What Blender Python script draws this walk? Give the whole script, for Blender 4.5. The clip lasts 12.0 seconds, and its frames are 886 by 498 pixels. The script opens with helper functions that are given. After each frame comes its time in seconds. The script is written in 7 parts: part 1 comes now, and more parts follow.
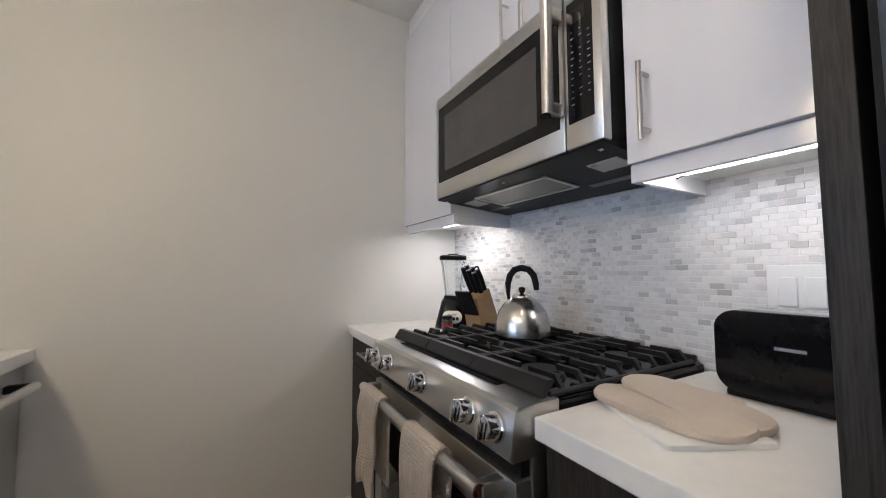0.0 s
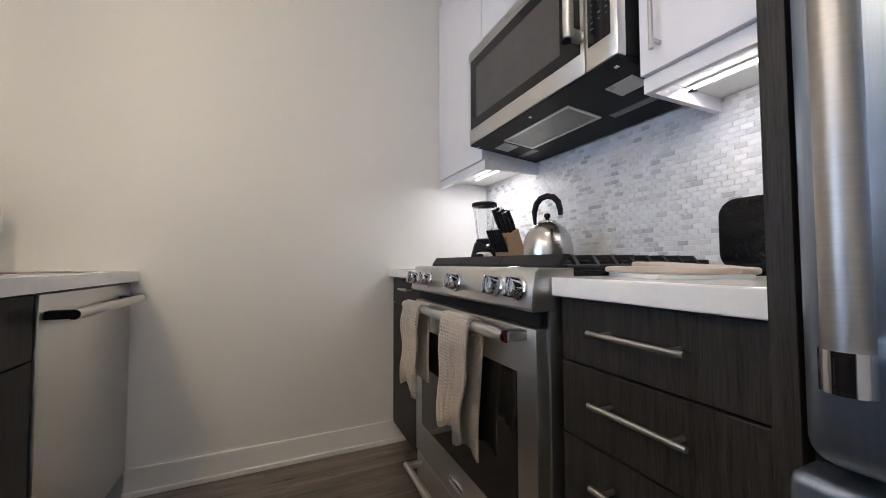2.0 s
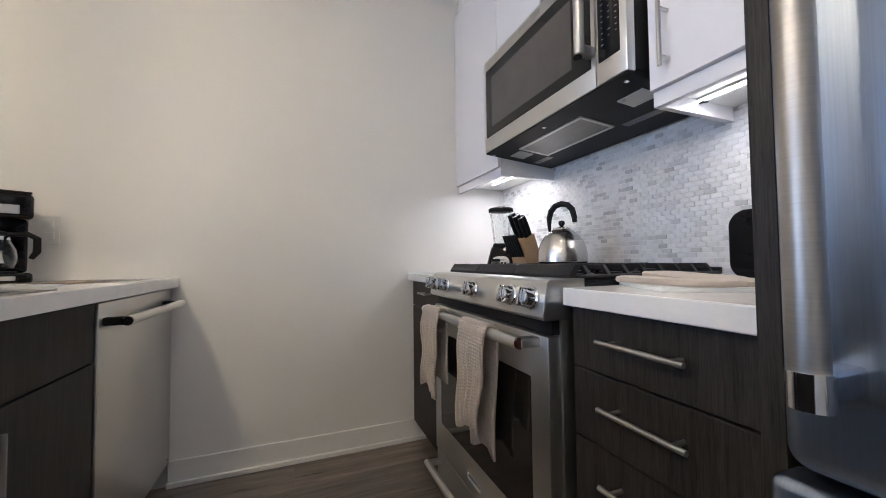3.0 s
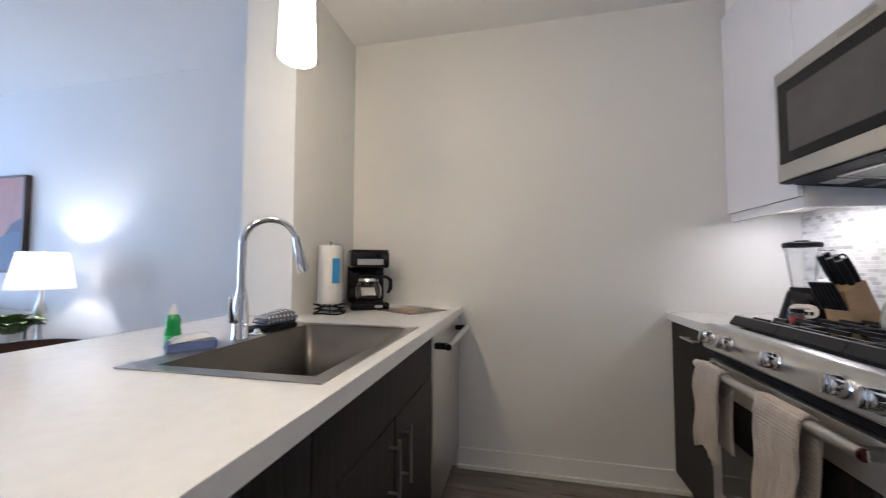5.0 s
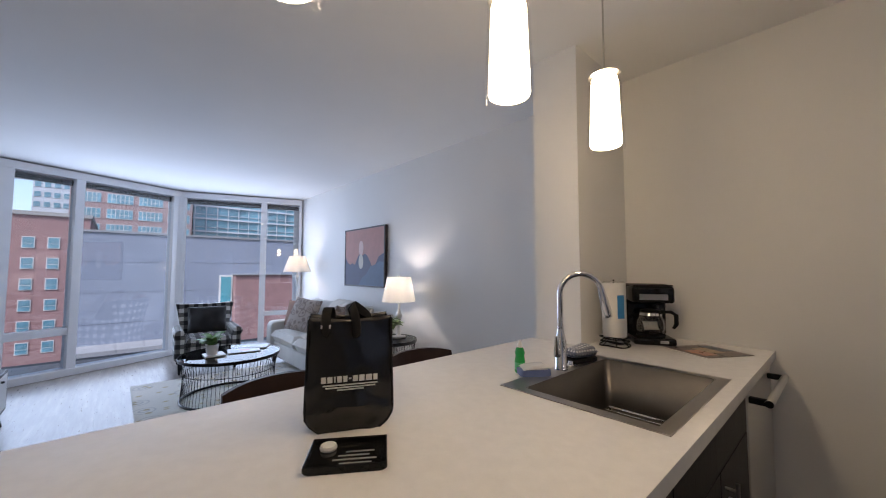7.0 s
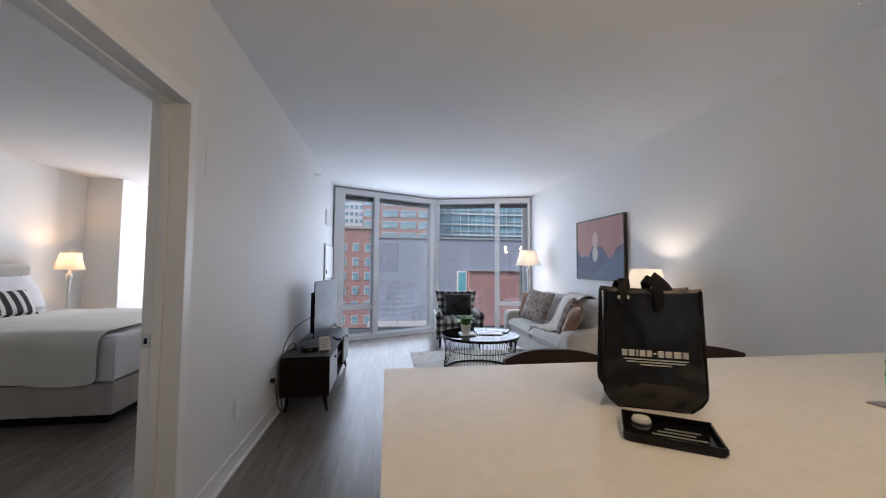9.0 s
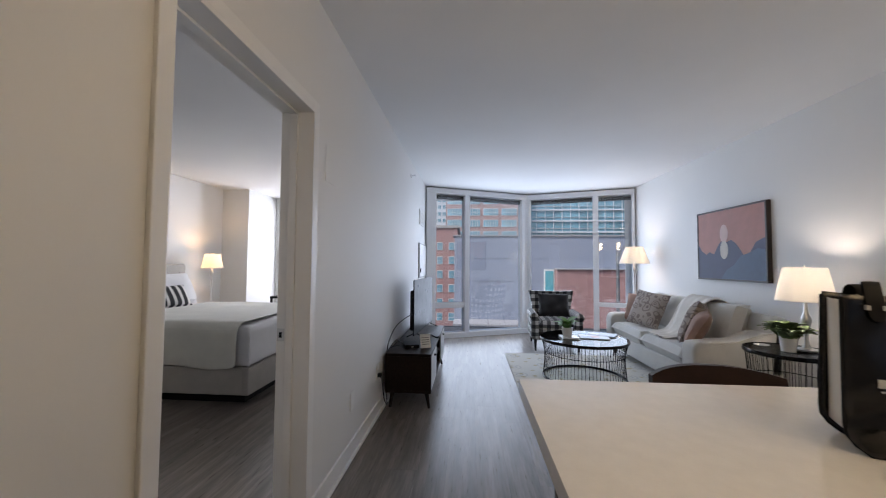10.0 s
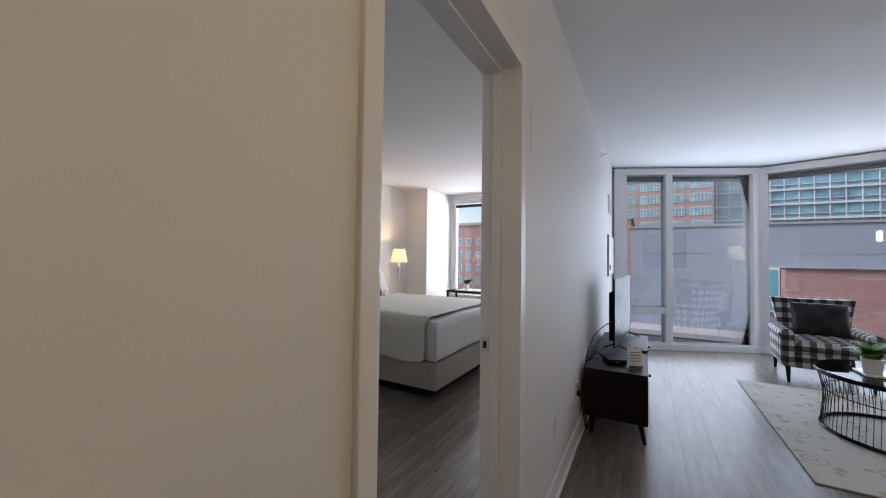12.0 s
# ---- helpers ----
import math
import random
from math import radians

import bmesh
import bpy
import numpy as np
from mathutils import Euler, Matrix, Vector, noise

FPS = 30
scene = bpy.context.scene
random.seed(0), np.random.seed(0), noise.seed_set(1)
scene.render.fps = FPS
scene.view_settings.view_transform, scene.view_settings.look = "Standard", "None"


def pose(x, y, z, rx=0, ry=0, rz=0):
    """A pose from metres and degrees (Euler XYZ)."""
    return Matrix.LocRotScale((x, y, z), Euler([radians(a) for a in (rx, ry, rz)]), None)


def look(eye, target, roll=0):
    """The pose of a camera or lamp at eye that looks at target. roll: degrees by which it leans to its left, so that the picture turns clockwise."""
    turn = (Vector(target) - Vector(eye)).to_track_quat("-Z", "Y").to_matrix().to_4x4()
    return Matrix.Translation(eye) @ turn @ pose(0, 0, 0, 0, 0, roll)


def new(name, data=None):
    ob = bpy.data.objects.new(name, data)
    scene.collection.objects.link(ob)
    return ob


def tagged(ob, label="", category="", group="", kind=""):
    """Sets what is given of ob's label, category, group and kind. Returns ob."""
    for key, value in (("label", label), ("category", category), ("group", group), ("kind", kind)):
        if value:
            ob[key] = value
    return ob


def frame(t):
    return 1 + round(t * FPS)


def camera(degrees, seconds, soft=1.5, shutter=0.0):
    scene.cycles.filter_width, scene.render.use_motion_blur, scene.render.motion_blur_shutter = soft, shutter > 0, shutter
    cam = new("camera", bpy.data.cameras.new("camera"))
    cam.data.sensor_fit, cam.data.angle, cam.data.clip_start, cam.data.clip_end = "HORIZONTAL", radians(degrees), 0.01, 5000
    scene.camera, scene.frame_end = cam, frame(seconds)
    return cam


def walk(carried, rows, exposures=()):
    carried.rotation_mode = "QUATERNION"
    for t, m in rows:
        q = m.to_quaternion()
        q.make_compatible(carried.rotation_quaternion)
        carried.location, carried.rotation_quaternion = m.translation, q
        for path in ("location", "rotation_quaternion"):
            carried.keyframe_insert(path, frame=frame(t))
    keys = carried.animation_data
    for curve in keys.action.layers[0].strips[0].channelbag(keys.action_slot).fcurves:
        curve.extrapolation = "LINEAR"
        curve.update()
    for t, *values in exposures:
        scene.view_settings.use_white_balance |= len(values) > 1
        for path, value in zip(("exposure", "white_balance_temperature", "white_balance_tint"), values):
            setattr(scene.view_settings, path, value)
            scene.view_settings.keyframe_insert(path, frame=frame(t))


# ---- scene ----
cam = camera(101.4, 12.0, 1.0, 0.2)
PATH = [
    (0, (0.393, 0.149, 1.172), (1.369, 1.89, 1.298), -0.2),
    (0.5, (0.396, 0.115, 1.054), (1.273, 1.91, 1.149), -0.1),
    (1, (0.391, 0.108, 0.976), (1.255, 1.909, 1.06), -0.2),
    (1.5, (0.362, 0.084, 0.947), (1.211, 1.894, 1.023), -0.1),
    (2, (0.326, 0.032, 0.944), (1.145, 1.855, 1.021), -0.2),
    (2.5, (0.315, -0.006, 0.953), (1.086, 1.838, 1.031), -0.1),
    (2.7, (0.311, -0.013, 0.962), (1.068, 1.837, 1.036), -0.3),
    (4.5, (0.221, -0.116, 1.078), (0.286, 1.881, 1.147), -0.6),
    (5, (0.132, -0.177, 1.148), (-0.296, 1.775, 1.242), 0.1),
    (5.5, (0.059, -0.25, 1.231), (-0.878, 1.514, 1.318), 0.0),
    (6, (0.022, -0.322, 1.297), (-1.265, 1.206, 1.395), 0.0),
    (6.5, (0.04, -0.436, 1.332), (-1.363, 0.985, 1.437), -0.3),
    (6.7, (0.045, -0.475, 1.329), (-1.385, 0.918, 1.438), -0.1),
    (8.3, (0.016, -0.655, 1.241), (-1.859, 0.031, 1.35), 0.2),
    (8.5, (0.012, -0.655, 1.241), (-1.917, -0.137, 1.344), 0.4),
    (9, (-0.031, -0.694, 1.241), (-2.007, -0.397, 1.339), 0.5),
    (9.5, (-0.09, -0.768, 1.243), (-2.086, -0.691, 1.338), 0.4),
    (10, (-0.14, -0.84, 1.243), (-2.133, -0.993, 1.328), 0.4),
    (10.5, (-0.205, -0.889, 1.213), (-2.159, -1.309, 1.296), 0.3),
    (11, (-0.273, -0.932, 1.213), (-2.122, -1.69, 1.287), 0.3),
    (11.5, (-0.426, -1.062, 1.214), (-2.208, -1.968, 1.268), 0.6),
    (12, (-0.482, -1.185, 1.239), (-2.227, -2.163, 1.29), 0.7),
]
EXPOSURES = [(0, 1.4, 5850, 15), (1.5, 1.66, 5800, 16), (2.5, 1.74, 5650, 16), (4.5, 1.72, 5550, 17), (5.5, 1.16, 5850, 18), (6.5, 0.78, 6200, 21), (8.5, 0.66, 7150, 20), (10, 0.63, 7150, 19), (12, 0.56, 7300, 19)]
walk(cam, [(t, look(eye, target, roll)) for t, eye, target, roll in PATH], EXPOSURES)

# ---- world and light ----
world = bpy.data.worlds.new("sky")
scene.world = world
world.use_nodes = True
wn = world.node_tree
sky = wn.nodes.new("ShaderNodeTexSky")
sky.sky_type, sky.sun_disc = "NISHITA", False
sky.sun_elevation, sky.sun_rotation = radians(50), radians(120)
sky.air_density, sky.dust_density = 1.0, 1.5
wn.links.new(sky.outputs[0], wn.nodes["Background"].inputs[0])
wn.nodes["Background"].inputs[1].default_value = 0.15


def lamp(name, kind, energy, colour, m, **settings):
    data = bpy.data.lights.new(name, kind)
    data.energy, data.color = energy, colour
    if "size" in settings:
        data.size = settings["size"]
    if "size_y" in settings:
        data.shape, data.size_y = "RECTANGLE", settings["size_y"]
    if "angle" in settings:
        data.angle = settings["angle"]
    if "radius" in settings:
        data.shadow_soft_size = settings["radius"]
    ob = new(name, data)
    ob.matrix_world = m
    return ob


lamp("sun", "SUN", 5.0, (1.0, 0.97, 0.92), look((0, 0, 30), (-12, 20.8, 0)), angle=radians(15))
COOL, WARM = (0.58, 0.76, 1.0), (1.0, 0.78, 0.55)
H = 2.565  # ceiling height
WIN_A, WIN_M, WIN_B = Vector((-6.22, -1.606, 0)), Vector((-7.05, 0.2, 0)), Vector((-6.5, 1.93, 0))
for p, q, watts in ((WIN_A, WIN_M, 26), (WIN_M, WIN_B, 23)):
    mid = (p + q) / 2
    inward = Vector((-(q - p).y, (q - p).x, 0)).normalized()
    if inward.x < 0:
        inward = -inward
    eye = mid + inward * 0.085 + Vector((0, 0, 1.22))
    lamp("window_daylight", "AREA", watts, COOL, look(eye, eye + inward), size=(q - p).length * 0.84, size_y=2.1)
lamp("bedroom_daylight", "AREA", 78, (0.75, 0.86, 1.0), look((-7.9, -3.55, 1.6), (-5.5, -3.55, 1.2)), size=1.5, size_y=1.6)

# ---- materials ----


def nodes_of(mat):
    mat.use_nodes = True
    nt = mat.node_tree
    return nt, nt.nodes["Principled BSDF"]


def coord(nt, scale=(1, 1, 1)):
    c = nt.nodes.new("ShaderNodeTexCoord")
    m = nt.nodes.new("ShaderNodeMapping")
    m.inputs["Scale"].default_value = scale
    nt.links.new(c.outputs["Object"], m.inputs[0])
    return m.outputs[0]


def tex_noise(nt, vec, scale, detail=4, rough=0.6):
    n = nt.nodes.new("ShaderNodeTexNoise")
    n.inputs["Scale"].default_value, n.inputs["Detail"].default_value, n.inputs["Roughness"].default_value = scale, detail, rough
    nt.links.new(vec, n.inputs["Vector"])
    return n.outputs["Fac"]


def ramp(nt, fac, *stops):
    r = nt.nodes.new("ShaderNodeValToRGB")
    while len(r.color_ramp.elements) < len(stops):
        r.color_ramp.elements.new(0.5)
    for e, (p, c) in zip(r.color_ramp.elements, stops):
        e.position, e.color = p, (*c, 1)
    nt.links.new(fac, r.inputs[0])
    return r.outputs[0]


def mix(nt, kind, fac, a, b):
    m = nt.nodes.new("ShaderNodeMix")
    m.data_type, m.blend_type = "RGBA", kind
    for socket, value in ((m.inputs[0], fac), (m.inputs[6], a), (m.inputs[7], b)):
        if hasattr(value, "is_output"):
            nt.links.new(value, socket)
        elif isinstance(value, tuple):
            socket.default_value = (*value, 1)
        else:
            socket.default_value = value
    return m.outputs[2]


def bump(nt, height, strength=0.2, distance=0.002):
    b = nt.nodes.new("ShaderNodeBump")
    b.inputs["Strength"].default_value, b.inputs["Distance"].default_value = strength, distance
    nt.links.new(height, b.inputs["Height"])
    nt.links.new(b.outputs[0], nt.nodes["Principled BSDF"].inputs["Normal"])


def tone(c, k):
    return tuple(min(1, v * k) for v in c)


def simple(name, colour, rough=0.5, metal=0.0, vary=0.12, scale=6, stretch=(1, 1, 1), fine=90, relief=0.1, emit=0.0, emit_colour=None, coat=0.0, dist=0.001):
    """A plain surface with variation at two scales and a fine relief."""
    mat = bpy.data.materials.new(name)
    nt, p = nodes_of(mat)
    vec = coord(nt, stretch)
    big, small = tex_noise(nt, vec, scale, 3), tex_noise(nt, vec, fine, 3)
    c1 = ramp(nt, big, (0.3, tone(colour, 1 - vary)), (0.7, tone(colour, 1 + vary)))
    c2 = ramp(nt, small, (0.3, tone((1, 1, 1), 1 - vary * 0.6)), (0.7, (1, 1, 1)))
    nt.links.new(mix(nt, "MULTIPLY", 1.0, c1, c2), p.inputs["Base Color"])
    dr = 0.02 if metal or rough < 0.3 else 0.06
    r = ramp(nt, big, (0.2, (max(0, rough - dr),) * 3), (0.8, (min(1, rough + dr),) * 3))
    nt.links.new(r, p.inputs["Roughness"])
    p.inputs["Metallic"].default_value = metal
    p.inputs["Coat Weight"].default_value = coat
    if relief:
        bump(nt, small, relief, dist)
    if emit:
        p.inputs["Emission Color"].default_value = (*(emit_colour or colour), 1)
        p.inputs["Emission Strength"].default_value = emit
    return mat


def glass(name, colour=(0.95, 0.98, 1.0), rough=0.0, alpha=None):
    mat = bpy.data.materials.new(name)
    nt, p = nodes_of(mat)
    p.inputs["Base Color"].default_value = (*colour, 1)
    p.inputs["Roughness"].default_value = rough
    p.inputs["Transmission Weight"].default_value = 1.0
    p.inputs["IOR"].default_value = 1.45
    return mat


def pane_glass(name, tint=(0.97, 0.97, 0.97), ior=1.18, gloss_share=1.0):
    """Thin window glass: clear with a fresnel reflection."""
    mat = bpy.data.materials.new(name)
    mat.use_nodes = True
    nt = mat.node_tree
    nt.nodes.clear()
    out, mixer = nt.nodes.new("ShaderNodeOutputMaterial"), nt.nodes.new("ShaderNodeMixShader")
    clear, gloss, fres = nt.nodes.new("ShaderNodeBsdfTransparent"), nt.nodes.new("ShaderNodeBsdfGlossy"), nt.nodes.new("ShaderNodeFresnel")
    clear.inputs[0].default_value = (*tint, 1)
    gloss.inputs["Roughness"].default_value = 0.01
    fres.inputs[0].default_value = ior
    share = nt.nodes.new("ShaderNodeMath")
    share.operation, share.inputs[1].default_value = "MULTIPLY", gloss_share
    nt.links.new(fres.outputs[0], share.inputs[0])
    nt.links.new(share.outputs[0], mixer.inputs[0])
    nt.links.new(clear.outputs[0], mixer.inputs[1])
    nt.links.new(gloss.outputs[0], mixer.inputs[2])
    nt.links.new(mixer.outputs[0], out.inputs[0])
    return mat


def wood(name, dark, light, grain=(1, 1, 14), rough=0.45, scale=3.0, fine=30, relief=0.15):
    """Wood or wood-look laminate; grain stretches the figure."""
    mat = bpy.data.materials.new(name)
    nt, p = nodes_of(mat)
    vec = coord(nt, grain)
    a, b = tex_noise(nt, vec, scale, 6, 0.65), tex_noise(nt, vec, fine, 4, 0.7)
    c = mix(nt, "MIX", 0.45, ramp(nt, a, (0.3, dark), (0.7, light)), ramp(nt, b, (0.35, dark), (0.65, light)))
    info = nt.nodes.new("ShaderNodeObjectInfo")
    k = ramp(nt, info.outputs["Random"], (0.0, (0.8, 0.8, 0.8)), (1.0, (1.0, 1.0, 1.0)))
    nt.links.new(mix(nt, "MULTIPLY", 1.0, c, k), p.inputs["Base Color"])
    nt.links.new(ramp(nt, b, (0.3, (rough - 0.06,) * 3), (0.7, (rough + 0.08,) * 3)), p.inputs["Roughness"])
    bump(nt, b, relief, 0.0008)
    return mat


def fabric(name, colour, vary=0.12, weave=500, rough=0.9, relief=0.4):
    mat = simple(name, colour, rough, 0, vary, 5, (1, 1, 1), weave, relief, dist=0.0012)
    mat.node_tree.nodes["Principled BSDF"].inputs["Sheen Weight"].default_value = 0.25
    return mat


def brushed(name, colour=(0.58, 0.57, 0.55), rough=0.3, stretch=(1, 1, 60)):
    mat = simple(name, colour, rough, 1.0, 0.06, 8, stretch, 40, 0.03)
    return mat


PAINT = simple("wall_paint", (0.74, 0.735, 0.72), 0.6, vary=0.015, scale=1.3, fine=260, relief=0.12)
CEIL = simple("ceiling_paint", (0.78, 0.78, 0.78), 0.85, vary=0.02, scale=1.0, fine=300, relief=0.15)
TRIM = simple("trim_paint", (0.78, 0.775, 0.76), 0.38, vary=0.015, scale=3, fine=60, relief=0.04)
FRAME = simple("window_frame_paint", (0.78, 0.79, 0.81), 0.35, vary=0.02, relief=0.03)
QUARTZ = simple("white_quartz", (0.83, 0.82, 0.80), 0.14, vary=0.03, scale=25, fine=220, relief=0.0)
WHITE_GLOSS = simple("white_gloss_lacquer", (0.78, 0.77, 0.80), 0.12, vary=0.012, relief=0.0)
CARB_Z = wood("charcoal_laminate_upright", (0.01, 0.009, 0.0085), (0.06, 0.054, 0.05), (30, 30, 1.6), 0.42, 3.0, 14)
STEEL = brushed("brushed_steel", (0.6, 0.59, 0.57), 0.34, (1, 1, 1))
STEEL_H = brushed("brushed_steel_lengthwise", (0.66, 0.65, 0.63), 0.33, (4, 60, 60))
CHROME = simple("chrome", (0.72, 0.72, 0.73), 0.07, 1.0, 0.02, relief=0.0)
NICKEL = brushed("satin_nickel", (0.58, 0.57, 0.55), 0.32)
BLACK_GLOSS = simple("black_gloss", (0.008, 0.008, 0.009), 0.09, vary=0.1, relief=0.0)
BLACK_MATTE = simple("black_matte", (0.012, 0.012, 0.013), 0.5, vary=0.15, relief=0.1)
BLACK_IRON = simple("cast_iron", (0.018, 0.018, 0.019), 0.42, vary=0.2, fine=300, relief=0.4)
DARK_GLASS = simple("dark_oven_glass", (0.012, 0.011, 0.01), 0.05, vary=0.1, relief=0.0)
WHITE_PLASTIC = simple("white_plastic", (0.78, 0.78, 0.76), 0.35, vary=0.015, relief=0.03)


def sheen_level(mat, level):
    """Sets how strongly a dark surface mirrors its surroundings."""
    mat.node_tree.nodes["Principled BSDF"].inputs["Specular IOR Level"].default_value = level
    return mat


for _m, _v in ((CARB_Z, 0.14), (BLACK_GLOSS, 0.3), (BLACK_MATTE, 0.12), (BLACK_IRON, 0.25)):
    sheen_level(_m, _v)
PANE = pane_glass("window_glass", (0.93, 0.97, 1.0), 1.7)

# ---- builders ----


def part(name, bm, material, parent=None, label="", smooth=False, m=None):
    """Links a bmesh as one mesh object, under a thing or a part."""
    me = bpy.data.meshes.new(name)
    bmesh.ops.recalc_face_normals(bm, faces=bm.faces)
    bm.to_mesh(me)
    bm.free()
    for mt in material if isinstance(material, (list, tuple)) else [material]:
        me.materials.append(mt)
    if smooth:
        for f in me.polygons:
            f.use_smooth = True
        me.set_sharp_from_angle(angle=radians(38))
    ob = new(name, me)
    if m is not None:
        ob.matrix_world = m
    if parent is not None:
        ob.parent = parent
    if label:
        ob["label"] = label
    return ob


def empty(name, m, label, category, group="", kind=""):
    ob = new(name)
    ob.empty_display_size = 0.1
    ob.matrix_world = m
    return tagged(ob, label, category, group, kind)


def box(x0, y0, z0, x1, y1, z1, bevel=0.0, seg=2, bm=None):
    """A box between two corners, with rounded edges, in a new or a given bmesh."""
    out = bm or bmesh.new()
    t = bmesh.new() if bevel else out
    r = bmesh.ops.create_cube(t, size=1.0)
    for v in r["verts"]:
        v.co = Vector(((x0 + x1) / 2 + v.co.x * (x1 - x0), (y0 + y1) / 2 + v.co.y * (y1 - y0), (z0 + z1) / 2 + v.co.z * (z1 - z0)))
    if bevel:
        bmesh.ops.bevel(t, geom=list(t.edges), offset=bevel, segments=seg, profile=0.5, affect="EDGES")
        join(out, t)
    return out


def join(bm, other, m=None):
    me = bpy.data.meshes.new("tmp")
    other.to_mesh(me)
    other.free()
    if m is not None:
        me.transform(m)
    bm.from_mesh(me)
    bpy.data.meshes.remove(me)
    return bm


def moved(bm, m):
    bmesh.ops.transform(bm, matrix=m, verts=bm.verts)
    return bm


def lathe(profile, seg=32, bm=None, cx=0.0, cy=0.0):
    """A turned shape from (radius, z) pairs round an upright axis."""
    out = bm or bmesh.new()
    rings = []
    for r, z in profile:
        if r < 1e-5:
            rings.append([out.verts.new((cx, cy, z))])
        else:
            rings.append([out.verts.new((cx + r * math.cos(a), cy + r * math.sin(a), z)) for a in (2 * math.pi * i / seg for i in range(seg))])
    for a, b in zip(rings, rings[1:]):
        for i in range(seg):
            j = (i + 1) % seg
            if len(a) == 1 and len(b) == 1:
                continue
            if len(a) == 1:
                out.faces.new((a[0], b[j], b[i]))
            elif len(b) == 1:
                out.faces.new((a[i], a[j], b[0]))
            else:
                out.faces.new((a[i], a[j], b[j], b[i]))
    return out


def tube(points, radius, seg=12, bm=None, closed=False, caps=True):
    """A round bar along points; radius may be a list."""
    out = bm or bmesh.new()
    pts = [Vector(p) for p in points]
    n = len(pts)
    rad = radius if isinstance(radius, (list, tuple)) else [radius] * n
    rings, side = [], None
    for i, p in enumerate(pts):
        a = pts[(i - 1) % n] if closed or i > 0 else p
        b = pts[(i + 1) % n] if closed or i < n - 1 else p
        d = (b - a).normalized()
        if side is None:
            side = d.orthogonal().normalized()
        side = (side - d * side.dot(d)).normalized()
        up = d.cross(side)
        rings.append([out.verts.new(p + (side * math.cos(t) + up * math.sin(t)) * rad[i]) for t in (2 * math.pi * k / seg for k in range(seg))])
    pairs = list(zip(rings, rings[1:])) + ([(rings[-1], rings[0])] if closed else [])
    for a, b in pairs:
        for k in range(seg):
            j = (k + 1) % seg
            out.faces.new((a[k], a[j], b[j], b[k]))
    if caps and not closed:
        out.faces.new(rings[0][::-1])
        out.faces.new(rings[-1])
    return out


def arc(cx, cz, r, a0, a1, n, y=0.0):
    """Points on an arc in the xz plane."""
    return [(cx + r * math.cos(radians(a0 + (a1 - a0) * i / n)), y, cz + r * math.sin(radians(a0 + (a1 - a0) * i / n))) for i in range(n + 1)]


def prism(outline, z0, z1, bevel=0.0, bm=None, seg=2):
    """A flat plate from an outline in xy."""
    t = bmesh.new()
    low = [t.verts.new((x, y, z0)) for x, y in outline]
    top = [t.verts.new((x, y, z1)) for x, y in outline]
    n = len(low)
    t.faces.new(low[::-1])
    t.faces.new(top)
    for i in range(n):
        j = (i + 1) % n
        t.faces.new((low[i], low[j], top[j], top[i]))
    if bevel:
        es = [e for e in t.edges if abs(e.verts[0].co.z - e.verts[1].co.z) < 1e-6]
        bmesh.ops.bevel(t, geom=es, offset=bevel, segments=seg, profile=0.5, affect="EDGES")
    if bm is None:
        return t
    return join(bm, t)


def round_rect(w, d, r, n=6):
    """The outline of a rectangle with round corners, centred."""
    out = []
    for cx, cy, a in ((w / 2 - r, d / 2 - r, 0), (-w / 2 + r, d / 2 - r, 90), (-w / 2 + r, -d / 2 + r, 180), (w / 2 - r, -d / 2 + r, 270)):
        out += [(cx + r * math.cos(radians(a + 90 * i / n)), cy + r * math.sin(radians(a + 90 * i / n))) for i in range(n + 1)]
    return out


def cushion(w, d, h, puff=0.35, n=12, power=2.6, seed=1, crumple=0.006):
    """A stuffed cushion lying flat: w by d, h thick in the middle, thin at the rim."""
    bm = bmesh.new()
    grid = {}
    for s in (1, -1):
        for i in range(n + 1):
            for j in range(n + 1):
                u, v = 2 * i / n - 1, 2 * j / n - 1
                if s < 0 and (i in (0, n) or j in (0, n)):
                    grid[s, i, j] = grid[1, i, j]
                    continue
                k = max(0.0, (1 - abs(u) ** power) * (1 - abs(v) ** power)) ** puff
                px, py = u * w / 2 * (1 - 0.05 * (1 - abs(v) ** 2)), v * d / 2 * (1 - 0.05 * (1 - abs(u) ** 2))
                z = s * h / 2 * k + crumple * noise.noise(Vector((px * 9 + seed, py * 9, s * 2.0)))
                grid[s, i, j] = bm.verts.new((px, py, z))
    for s in (1, -1):
        for i in range(n):
            for j in range(n):
                q = [grid[s, i, j], grid[s, i + 1, j], grid[s, i + 1, j + 1], grid[s, i, j + 1]]
                bm.faces.new(q if s > 0 else q[::-1])
    return bm


def words(name, text, size, material, parent, m, depth=0.0008):
    """Lettering as a mesh, with the built-in font."""
    cu = bpy.data.curves.new(name, "FONT")
    cu.body, cu.size, cu.extrude, cu.resolution_u = text, size, depth, 2
    cu.align_x, cu.align_y = "CENTER", "CENTER"
    t = bpy.data.objects.new(name, cu)
    me = bpy.data.meshes.new_from_object(t)
    bpy.data.objects.remove(t)
    me.materials.clear()
    me.materials.append(material)
    ob = new(name, me)
    ob.matrix_world = m
    if parent is not None:
        ob.parent = parent
        ob.matrix_basis = m
    return ob


